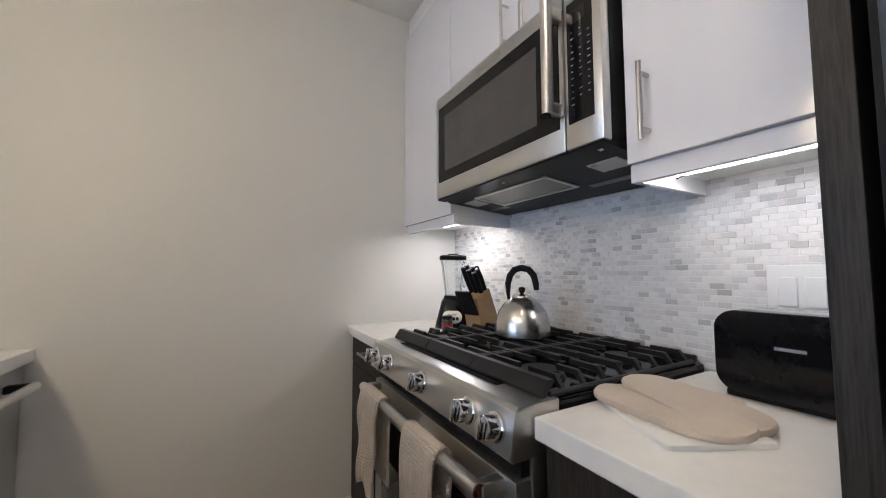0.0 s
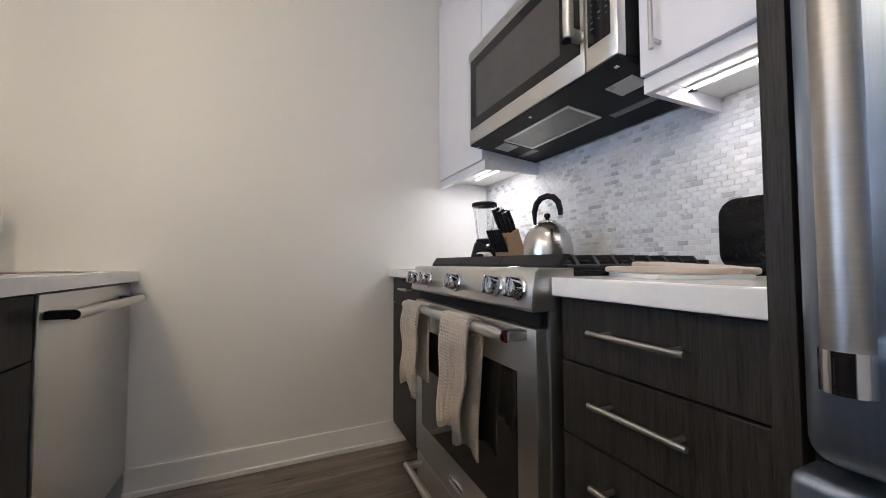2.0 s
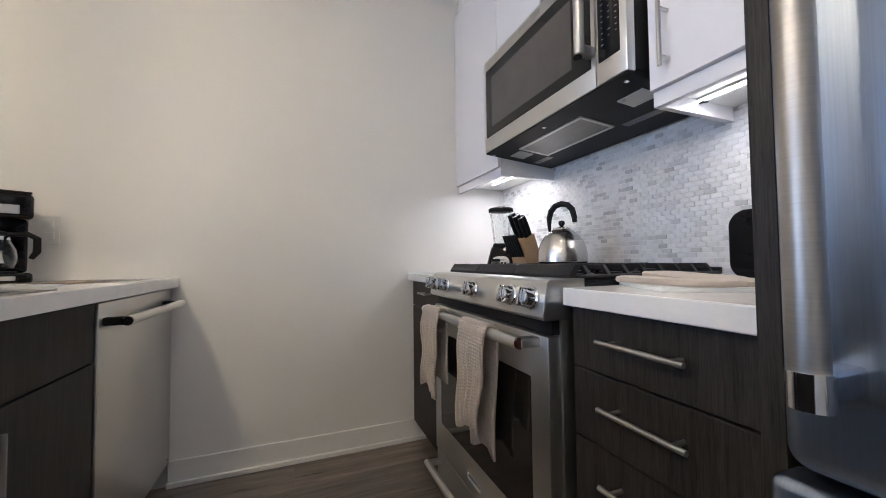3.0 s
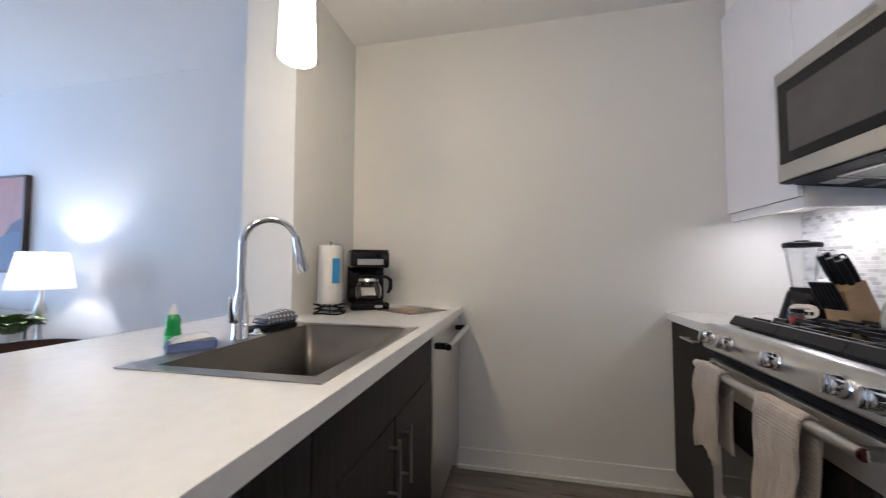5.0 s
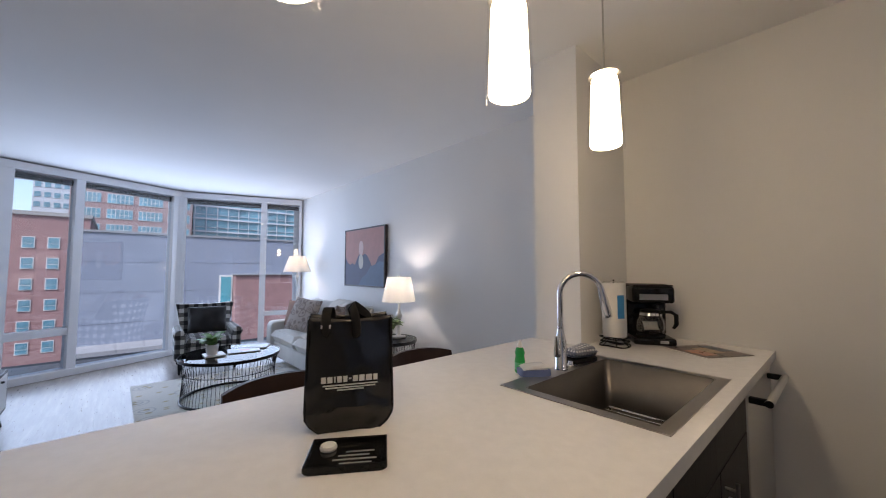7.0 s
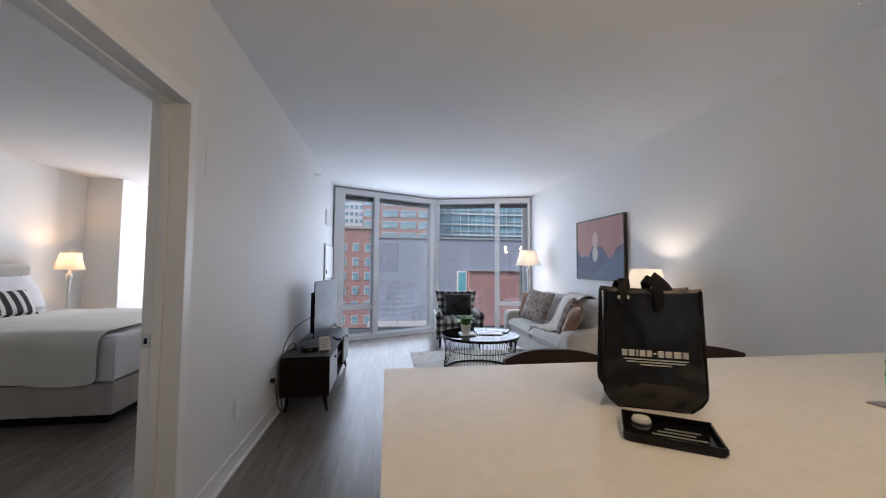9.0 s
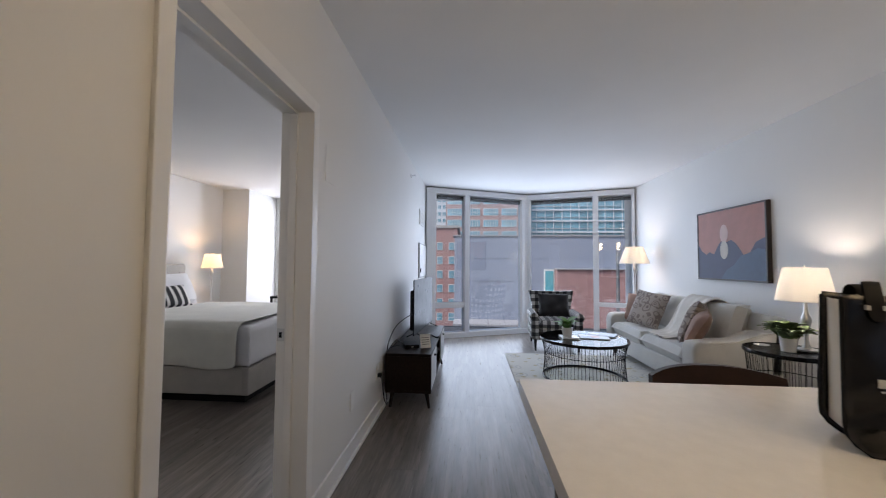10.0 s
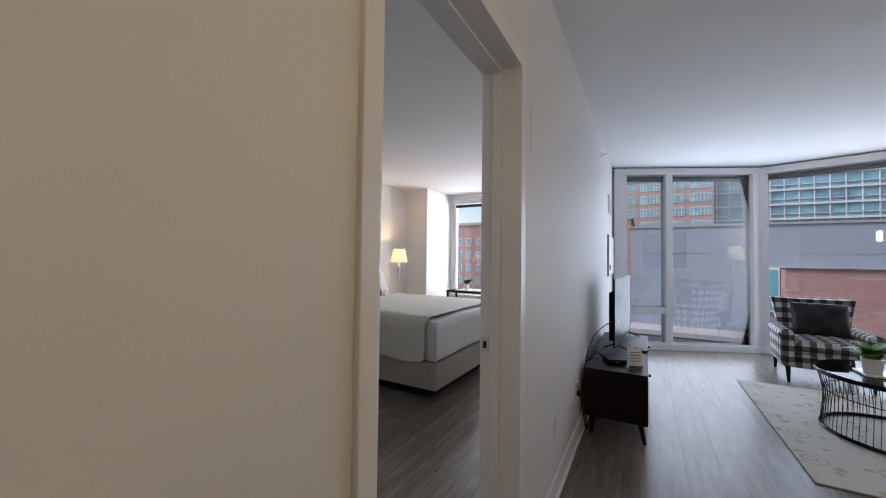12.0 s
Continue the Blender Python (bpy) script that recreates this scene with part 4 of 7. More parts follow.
soap_bottle(-0.832, 0.668)
bpy.data.objects["dish_soap_bottle"].matrix_world = pose(-0.832, 0.668, TOP) @ Matrix.Scale(0.88, 4)
t = empty("sponge_pack", pose(-0.772, 0.672, TOP + 0.0035, 0, 0, 55), "blue and white wrapped sponge pack by the sink", "sponge")
part("sponge", moved(prism(round_rect(0.115, 0.07, 0.01), 0, 0.022, 0.004), pose(0, 0, 0)), simple("blue_sponge", (0.12, 0.17, 0.36), 0.7, vary=0.25, fine=200, relief=0.5), t)
part("wrapper", cushion(0.1, 0.062, 0.022, 0.3, 10, 3.0, 3, 0.01), simple("clear_white_film", (0.65, 0.67, 0.7), 0.2, vary=0.1), t, "crumpled white wrapper", True, pose(0, 0, 0.028))
t = empty("dish_cloth_tray", pose(-0.765, 0.99, TOP + 0.0035, 0, 0, 75), "folded checked dish cloth on a dark tray", "dish cloth")
part("tray", prism(round_rect(0.19, 0.09, 0.03), 0, 0.016, 0.004), BLACK_MATTE, t)


def plaid(name, a, b, step, width=0.5):
    """A buffalo check woven of two colours, step metres wide."""
    mat = bpy.data.materials.new(name)
    nt, p = nodes_of(mat)
    vec = coord(nt)
    sep = nt.nodes.new("ShaderNodeSeparateXYZ")
    nt.links.new(vec, sep.inputs[0])

    def stripe(out, shift):
        add = nt.nodes.new("ShaderNodeMath")
        add.operation, add.inputs[1].default_value = "MULTIPLY_ADD", 1 / step
        add.inputs[2].default_value = shift
        nt.links.new(out, add.inputs[0])
        fr = nt.nodes.new("ShaderNodeMath")
        fr.operation = "FRACT"
        nt.links.new(add.outputs[0], fr.inputs[0])
        gt = nt.nodes.new("ShaderNodeMath")
        gt.operation, gt.inputs[1].default_value = "GREATER_THAN", width
        nt.links.new(fr.outputs[0], gt.inputs[0])
        return gt.outputs[0]

    nsep = nt.nodes.new("ShaderNodeSeparateXYZ")
    tcn = nt.nodes.new("ShaderNodeTexCoord")
    nt.links.new(tcn.outputs["Normal"], nsep.inputs[0])

    def pick(axis, when, otherwise):
        ab = nt.nodes.new("ShaderNodeMath")
        ab.operation = "ABSOLUTE"
        nt.links.new(nsep.outputs[axis], ab.inputs[0])
        gt = nt.nodes.new("ShaderNodeMath")
        gt.operation, gt.inputs[1].default_value = "GREATER_THAN", 0.72
        nt.links.new(ab.outputs[0], gt.inputs[0])
        mx = nt.nodes.new("ShaderNodeMix")
        nt.links.new(gt.outputs[0], mx.inputs[0])
        nt.links.new(sep.outputs[otherwise], mx.inputs[2])
        nt.links.new(sep.outputs[when], mx.inputs[3])
        return mx.outputs[0]

    s1, s2 = stripe(pick(0, 1, 0), 20.25), stripe(pick(2, 1, 2), 20.1)
    avg = nt.nodes.new("ShaderNodeMath")
    avg.operation = "ADD"
    nt.links.new(s1, avg.inputs[0])
    nt.links.new(s2, avg.inputs[1])
    half = nt.nodes.new("ShaderNodeMath")
    half.operation, half.inputs[1].default_value = "MULTIPLY", 0.5
    nt.links.new(avg.outputs[0], half.inputs[0])
    mid = tuple((u + w) * 0.2 for u, w in zip(a, b))
    base = ramp(nt, half.outputs[0], (0.0, b), (0.5, mid), (1.0, a))
    fine = tex_noise(nt, vec, 420, 2)
    nt.links.new(mix(nt, "MULTIPLY", 0.6, base, ramp(nt, fine, (0.3, (0.6, 0.6, 0.6)), (0.7, (1, 1, 1)))), p.inputs["Base Color"])
    p.inputs["Roughness"].default_value = 0.92
    p.inputs["Sheen Weight"].default_value = 0.2
    bump(nt, fine, 0.4, 0.001)
    return mat


part("cloth", cushion(0.14, 0.085, 0.05, 0.3, 12, 3.0, 8, 0.016), plaid("blue_white_check", (0.7, 0.72, 0.74), (0.1, 0.12, 0.2), 0.016), t, "", True, pose(0.02, 0, 0.038))
t2 = thing("sink_stopper", -0.742, 0.893, TOP + 0.0035, "small black and steel sink stopper", "stopper")
ap("disc", lathe([(0, TOP + 0.0035), (0.028, TOP + 0.0035), (0.03, TOP + 0.009), (0.012, TOP + 0.013), (0.008, TOP + 0.022), (0, TOP + 0.023)], 24, None, -0.742, 0.893), CHROME, t2, "", True)


def paper_towel(x, y):
    t = thing("paper_towel_holder", x, y, TOP, "white paper towel roll on a black wire holder", "paper towel")
    for k, (r, z) in enumerate(((0.074, 0.006), (0.07, 0.026), (0.074, 0.046))):
        ring = [(x + r * math.cos(a), y + r * math.sin(a), TOP + z + 0.004 * math.sin(3 * a + k)) for a in (2 * math.pi * i / 36 for i in range(36))]
        ap("ring", tube(ring, 0.0035, 8, None, True), BLACK_MATTE, t, "", True)
    for i in range(6):
        a = i * math.pi / 3
        ap("wire", tube([(x + 0.074 * math.cos(a), y + 0.074 * math.sin(a), TOP + 0.003), (x + 0.02 * math.cos(a), y + 0.02 * math.sin(a), TOP + 0.05)], 0.003, 6), BLACK_MATTE, t)
    ap("spindle", tube([(x, y, TOP + 0.04), (x, y, TOP + 0.35)], 0.005, 10), BLACK_MATTE, t)
    r = ap("roll", lathe([(0.02, TOP + 0.052), (0.058, TOP + 0.052), (0.06, TOP + 0.056), (0.06, TOP + 0.326), (0.057, TOP + 0.332), (0.02, TOP + 0.332)], 36, None, x, y), simple("white_paper", (0.8, 0.79, 0.77), 0.9, vary=0.04, fine=160, relief=0.5), t, "", True)
    ap("wrap", lathe([(0.0615, TOP + 0.054), (0.0618, TOP + 0.2), (0.0615, TOP + 0.33), (0.045, TOP + 0.342), (0.03, TOP + 0.338)], 36, None, x, y), pane_glass("clear_film", (0.98, 0.98, 0.98)), r, "clear plastic wrapping", True)
    bm = bmesh.new()
    for i in range(4):
        a = radians(-52 + i * 9)
        b = radians(-52 + (i + 1) * 9)
        bm.faces.new([bm.verts.new((x + 0.0622 * math.cos(u), y + 0.0622 * math.sin(u), TOP + w)) for u, w in ((a, 0.15), (b, 0.15), (b, 0.27), (a, 0.27))])
    ap("sticker", bm, simple("blue_sticker", (0.04, 0.25, 0.55), 0.3), r)


paper_towel(-0.795, 1.455)


def coffee_maker(x, y):
    t = empty("coffee_maker", pose(x, y, TOP, 0, 0, 32) @ Matrix.Diagonal((1.14, 1.14, 0.96, 1)), "black drip coffee maker with glass carafe", "coffee maker")
    w = 0.09
    part("base", box(-w, -0.125, 0, w, 0.105, 0.04, 0.012, 3), BLACK_GLOSS, t, "", True)
    part("warming_plate", lathe([(0, 0.04), (0.062, 0.04), (0.062, 0.045), (0, 0.046)], 28, None, 0, -0.04), BLACK_MATTE, t)
    part("column", box(-w, 0.03, 0.038, w, 0.105, 0.25, 0.01, 3), BLACK_GLOSS, t, "", True)
    part("brew_head", box(-w, -0.115, 0.232, w, 0.105, 0.325, 0.014, 3), BLACK_GLOSS, t, "", True)
    part("steel_band", box(-0.06, -0.1175, 0.25, 0.06, -0.112, 0.282, 0.002), STEEL_H, t, "brushed steel band")
    part("lid", box(-w + 0.004, -0.11, 0.325, w - 0.004, 0.1, 0.334, 0.004), BLACK_MATTE, t)
    c = part("carafe", lathe([(0.035, 0.05), (0.056, 0.056), (0.064, 0.085), (0.062, 0.12), (0.048, 0.158), (0.043, 0.178), (0.04, 0.178), (0.045, 0.157), (0.059, 0.12), (0.061, 0.085), (0.053, 0.06), (0, 0.054)], 32, None, 0, -0.045), glass("carafe_glass", (0.93, 0.95, 0.95)), t, "glass carafe", True)
    part("carafe_lid", lathe([(0, 0.192), (0.03, 0.192), (0.044, 0.186), (0.045, 0.176), (0, 0.176)], 28, None, 0, -0.045), BLACK_MATTE, c, "", True)
    part("carafe_band", lathe([(0.0455, 0.158), (0.05, 0.158), (0.0465, 0.172), (0.0435, 0.172)], 28, None, 0, -0.045), CHROME, c, "", True)
    part("carafe_handle", tube([(0.042, -0.06, 0.178), (0.08, -0.075, 0.182), (0.1, -0.083, 0.165), (0.1, -0.083, 0.115), (0.088, -0.079, 0.09)], [0.008, 0.009, 0.0095, 0.0095, 0.007], 12), BLACK_MATTE, c, "", True)
    part("paper_insert", cushion(0.075, 0.05, 0.02, 0.35, 8, 3, 2, 0.012), simple("crumpled_paper", (0.75, 0.74, 0.7), 0.9), c, "", True, pose(0, -0.05, 0.098, 62, 0, 15))
    part("switch", box(0.02, -0.1275, 0.013, 0.055, -0.122, 0.028, 0.002), simple("grey_switch", (0.35, 0.35, 0.35), 0.4), t)
    part("power_cord", tube([(-0.02, 0.103, 0.03), (-0.03, 0.14, 0.01), (-0.02, 0.17, 0.02)], 0.003, 8), BLACK_MATTE, t)


coffee_maker(-0.725, 1.735)


def magazine(name, m, w, d, colours, label, thick=0.003):
    t = empty(name, m, label, "magazine")
    part("pages", box(-w / 2, -d / 2, 0, w / 2, d / 2, thick, 0.0006), simple("page_paper", (0.7, 0.69, 0.66), 0.5), t)
    part("cover", box(-w / 2 - 0.001, -d / 2 - 0.001, thick, w / 2 + 0.001, d / 2 + 0.001, thick + 0.0012), simple("printed_cover", colours[0], 0.3, vary=0.5, scale=14, fine=60), t)
    for i, c in enumerate(colours[1:]):
        a = -w / 2 + w * (0.08 + 0.3 * i)
        part("printed_block", box(a, -d * (0.36 - 0.12 * i), thick + 0.0013, a + w * 0.3, d * (0.1 + 0.13 * i), thick + 0.0019), simple("printed_ink", c, 0.3, vary=0.35, scale=22), t)
    return t


magazine("magazine", pose(-0.435, 1.655, TOP, 0, 0, 60), 0.255, 0.25, ((0.13, 0.09, 0.07), (0.42, 0.16, 0.08), (0.35, 0.24, 0.12), (0.03, 0.05, 0.08)), "open magazine in orange and brown lying on the worktop")
t = thing("outlet", -0.655, N_Y, 1.12, "white double socket outlet above the worktop", "outlet", "wall outlets")
ap("plate", box(-0.69, N_Y - 0.006, 1.062, -0.62, N_Y, 1.177, 0.002), WHITE_PLASTIC, t)
for z in (1.097, 1.142):
    ap("socket", box(-0.675, N_Y - 0.0085, z - 0.015, -0.635, N_Y - 0.005, z + 0.015, 0.002), TRIM, t)

BAG = simple("black_laminated_fabric", (0.006, 0.0055, 0.0055), 0.2, vary=0.2, scale=12, fine=400, relief=0.35)
BAG_SIDE = fabric("cream_gusset", (0.62, 0.58, 0.5), 0.06, 300)


def tote_bag():
    ang = math.degrees(math.atan2(0.186, 0.085))
    t = empty("tote_bag", pose(-0.807, -0.077, TOP, 0, 0, ang), "black laminated shopping tote standing on the peninsula", "tote bag")
    w, h, d = 0.205, 0.275, 0.105
    # x runs along the front, the front faces -y
    for y, s in ((-0.002, 0), (d, 1)):
        bm = bmesh.new()
        n, k = 26, 20
        rows = []
        for i in range(n + 1):
            z = h * i / n
            half = w / 2 - (0.036 * max(0, 1 - z / 0.045) ** 2) + 0.006 * (1 - z / h)
            row = []
            for j in range(k + 1):
                u = 2 * j / k - 1
                bulge = 0.014 * (1 - u * u) * math.sin(math.pi * min(1, z / h * 1.1)) + 0.006 * noise.noise(Vector((u * 2.2, z * 15, 4 + s))) + 0.009 * math.exp(-((z - 0.035 - 0.03 * (1 - u * u)) / 0.012) ** 2) * (1 - u ** 4)
                yy = y + (-bulge if not s else bulge) + (0.012 if not s else -0.012) * (z / h)
                row.append(bm.verts.new((u * half, yy, z + (0.006 * u * u if i == n else 0))))
            rows.append(row)
        for a, b in zip(rows, rows[1:]):
            for j in range(k):
                bm.faces.new((a[j], a[j + 1], b[j + 1], b[j]))
        p = part("front_panel" if not s else "back_panel", bm, BAG, t, "", True)
        m = p.modifiers.new("thick", "SOLIDIFY")
        m.thickness = 0.002
        for sx in (-1, 1):
            edge = [(sx * (w / 2 - 0.036 * max(0, 1 - zz / 0.045) ** 2 + 0.006 * (1 - zz / h)), y + (0.012 if not s else -0.012) * (zz / h), zz) for zz in [h * i / 16 for i in range(17)]]
            part("piping", tube(edge, 0.0032, 8), BLACK_MATTE, p, "", True)
        # strap handle: two loose ends that stand up over the rim and flop over
        yb = y + (0.006 if not s else -0.008)
        k = 1 if not s else -0.5
        left = [(-0.062, -0.045, -0.012), (-0.062, 0.0, 0.0), (-0.06, 0.022, 0.012), (-0.056, 0.032, 0.03), (-0.05, 0.022, 0.05), (-0.045, -0.01, 0.055)]
        right = [(0.012, -0.05, -0.012), (0.014, -0.02, -0.012), (0.01, 0.008, -0.006), (0.002, 0.03, 0.004), (0.0, 0.038, 0.014), (0.018, 0.026, 0.024), (0.04, 0.01, 0.034), (0.058, -0.006, 0.042)]
        for path, lean in ((left, 0.0), (right, 1.0)):
            bm = bmesh.new()
            prev = None
            for i, (px, pz, py) in enumerate(path):
                a = math.pi * 0.55 * i / (len(path) - 1) * lean
                o = Vector((math.cos(a), 0.25 * math.sin(a), math.sin(a))) * 0.0125
                q = Vector((px, yb + py * k, h + pz * (1 if not s else 0.75)))
                cur = (bm.verts.new(q - o), bm.verts.new(q + o))
                if prev:
                    bm.faces.new((prev[0], prev[1], cur[1], cur[0]))
                prev = cur
            st = part("strap", bm, BLACK_MATTE, t, "black strap handle", True)
            m = st.modifiers.new("thick", "SOLIDIFY")
            m.thickness = 0.002
            st.modifiers.new("soft", "SUBSURF").levels = 1
    for sx in (-1, 1):
        bm = bmesh.new()
        rows = []
        for i in range(11):
            z = 0.03 + (h - 0.036) * i / 10
            row = []
            for j in range(7):
                v = j / 6
                fold = -0.008 * (1 - abs(2 * v - 1)) * (z / h)
                row.append(bm.verts.new((sx * (w / 2 - 0.007 - fold), 0.004 + (d - 0.006) * v * (1 - 0.0 * z) + (0.012 - 0.024 * v) * z / h, z)))
            rows.append(row)
        for a, b in zip(rows, rows[1:]):
            for j in range(6):
                bm.faces.new((a[j], a[j + 1], b[j + 1], b[j]))
        g = part("gusset", bm, BAG_SIDE, t, "cream fabric side gusset", True)
        g.modifiers.new("thick", "SOLIDIFY").thickness = 0.0015
    part("base", box(-w / 2 + 0.03, 0.0, 0.0, w / 2 - 0.03, d, 0.004), BLACK_MATTE, t)
    for sx in (-0.074, -0.054):
        part("stitch_tag", box(sx, -0.004, h - 0.021, sx + 0.004, 0.012, h - 0.013), PRINT, t)
    # pale printed name drawn as plain blocks, with three rules under it
    y = -0.0185
    x = -0.07
    for i, bw in enumerate((0.011, 0.012, 0.004, 0.011, 0.010, 0.006, 0.012, 0.013, 0.015, 0.010)):
        part("print_block", box(x, y, 0.124 if i != 5 else 0.130, x + bw, y + 0.004, 0.138 if i != 5 else 0.133), PRINT, t)
        x += bw + 0.0035
    for a, b, z in ((-0.066, 0.066, 0.116), (-0.06, 0.06, 0.110), (-0.032, 0.032, 0.104)):
        part("print_rule", box(a, y, z, b, y + 0.004, z + 0.0025), PRINT, t)


tote_bag()
t = empty("key_tray", pose(-0.687, -0.143, TOP, 0, 0, 57), "shallow black tray with printed lines and a round white token", "tray")
part("dish", prism(round_rect(0.165, 0.125, 0.012), 0, 0.006, 0.002), BLACK_GLOSS, t)
for a in ((-0.0825, -0.0625, 0.0825, -0.056), (-0.0825, 0.056, 0.0825, 0.0625), (-0.0825, -0.056, -0.076, 0.056), (0.076, -0.056, 0.0825, 0.056)):
    part("lip", box(a[0], a[1], 0.005, a[2], a[3], 0.016, 0.002), BLACK_GLOSS, t)
part("token", lathe([(0, 0.006), (0.017, 0.006), (0.0185, 0.01), (0.016, 0.016), (0, 0.0175)], 28, None, -0.045, 0.03), WHITE_PLASTIC, t, "round white token", True)
for k, (a, b) in enumerate(((-0.015, 0.05), (-0.03, 0.06), (-0.02, 0.045), (-0.005, 0.055))):
    part("print_rule", box(a, -0.04 + k * 0.016, 0.0062, b, -0.034 + k * 0.016, 0.0068), PRINT_DIM, t)

PEND = simple("lit_opal_glass", (1, 0.98, 0.94), 0.4, emit=12.0, emit_colour=(1.0, 0.79, 0.47), relief=0)
CLEAR = pane_glass("clear_cylinder_glass", (0.99, 0.99, 0.99), 1.1, 0.2)


def pendant(y):
    x, z0, z1 = -0.508, 1.74, 2.01
    t = thing("pendant_light", x, y, z0, "lit opal pendant lamp in a clear glass cylinder", "pendant lamp", "pendants over the peninsula")
    ap("diffuser", lathe([(0, z0 + 0.012), (0.05, z0 + 0.012), (0.053, z0 + 0.02), (0.045, z1 - 0.03), (0.041, z1 - 0.012), (0.02, z1 - 0.008), (0, z1 - 0.008)], 32, None, x, y), PEND, t, "glowing opal glass diffuser", True)
    o = ap("glass_cylinder", lathe([(0.061, z0), (0.0625, z0), (0.053, z1), (0.0515, z1)], 36, None, x, y), CLEAR, t, "clear glass outer cylinder", True)
    o.visible_shadow = False
    ap("cap", lathe([(0, z1 + 0.004), (0.054, z1 + 0.001), (0.054, z1 - 0.004), (0.02, z1 - 0.006), (0.0, z1 - 0.006)], 28, None, x, y), NICKEL, t, "", True)
    ap("rod", tube([(x, y, z1), (x, y, H - 0.02)], 0.0035, 8), NICKEL, t)
    ap("canopy", lathe([(0, H - 0.001), (0.055, H - 0.001), (0.055, H - 0.018), (0.012, H - 0.024), (0, H - 0.024)], 28, None, x, y), NICKEL, t, "", True)


for y in (0.742, 0.192, -0.358):
    pendant(y)
DISC = simple("lit_ceiling_disc", (1, 1, 1), 0.5, emit=26.0, emit_colour=(1.0, 0.82, 0.58), relief=0)
for x, y in ((0.35, 0.12),):
    t = thing("ceiling_light", x, y, H - 0.03, "flush round lit ceiling light", "ceiling lamp")
    ap("rim", lathe([(0.1, H - 0.0005), (0.105, H - 0.0005), (0.105, H - 0.024), (0.095, H - 0.026)], 32, None, x, y), TRIM, t, "", True)
    ap("diffuser", lathe([(0, H - 0.03), (0.06, H - 0.029), (0.094, H - 0.024), (0.094, H - 0.004), (0, H - 0.003)], 32, None, x, y), DISC, t, "", True)

LEATHER = simple("dark_brown_leather", (0.03, 0.015, 0.011), 0.38, vary=0.25, scale=9, fine=180, relief=0.35)
sheen_level(LEATHER, 0.25)
DARK_WOOD = wood("espresso_wood", (0.012, 0.007, 0.006), (0.05, 0.03, 0.024), (1.5, 18, 18), 0.4)


def stool(y):
    """A counter stool; its seat faces the peninsula."""
    t = empty("counter_stool", pose(-1.45, y, 0), "dark brown leather counter stool with a curved back", "stool", "stools at the peninsula")
    part("seat", moved(cushion(0.42, 0.42, 0.085, 0.18, 12, 5.0, 2, 0.003), pose(0.19, 0, 0.615)), LEATHER, t, "", True)
    part("seat_frame", moved(prism(round_rect(0.38, 0.38, 0.04), 0.54, 0.585, 0.004), pose(0.19, 0, 0)), DARK_WOOD, t)
    bm = bmesh.new()
    n = 16
    for s in (0, 1):
        for i in range(n + 1):
            for k in range(7):
                u = 2 * i / n - 1
                z = 0.60 + 0.30 * k / 6 - 0.02 * abs(u) ** 3 * (k / 6)
                x = 0.07 * u * u - 0.04 * (k / 6) + (0.018 if s else -0.018) * (1 - 0.35 * (abs(2 * k / 6 - 1) ** 4))
                bm.verts.new((x, u * 0.21, z))
    bm.verts.ensure_lookup_table()
    at = lambda s, i, k: bm.verts[(s * (n + 1) + i) * 7 + k]
    for i in range(n):
        for k in range(6):
            bm.faces.new((at(0, i, k), at(0, i + 1, k), at(0, i + 1, k + 1), at(0, i, k + 1)))
            bm.faces.new((at(1, i, k), at(1, i, k + 1), at(1, i + 1, k + 1), at(1, i + 1, k)))
        for k in (0, 6):
            bm.faces.new((at(0, i, k), at(1, i, k), at(1, i + 1, k), at(0, i + 1, k)))
    for i in (0, n):
        for k in range(6):
            bm.faces.new((at(0, i, k), at(0, i, k + 1), at(1, i, k + 1), at(1, i, k)))
    part("backrest", bm, LEATHER, t, "", True)
    for sx, sy in ((0.03, -1), (0.03, 1), (0.35, -1), (0.35, 1)):
        part("leg", tube([(sx + (-0.03 if sx < 0.2 else 0.02), sy * 0.19, 0), (sx, sy * 0.165, 0.56)], [0.014, 0.019], 10), DARK_WOOD, t)
    for sy in (-1, 1):
        part("stretcher", tube([(0.02, sy * 0.182, 0.2), (0.36, sy * 0.182, 0.2)], 0.01, 8), DARK_WOOD, t)
    part("foot_rail", tube([(0.362, -0.18, 0.24), (0.362, 0.18, 0.24)], 0.01, 8), NICKEL, t)


stool(-0.03)
stool(0.63)
# ---- trim ----


def baseboard(x0, y0, x1, y1, side):
    """A baseboard with a small shoe moulding along a wall line; side: the way it faces."""
    dx, dy = side
    t = tagged(empty("baseboard", pose(x0, y0, 0), "white painted baseboard with shoe moulding", "baseboard"), "", "", "", "structure")
    a, b = (min(x0, x1), min(y0, y1)), (max(x0, x1), max(y0, y1))
    for nm, d, h in (("board", 0.013, 0.112), ("shoe", 0.026, 0.022)):
        bx = [a[0], a[1], b[0], b[1]]
        if dx:
            bx[0], bx[2] = sorted((x0, x0 + dx * d))
        else:
            bx[1], bx[3] = sorted((y0, y0 + dy * d))
        z0 = 0.0
        bm = box(bx[0], bx[1], z0, bx[2], bx[3], h, 0.003)
        ap(nm, bm, TRIM, t)


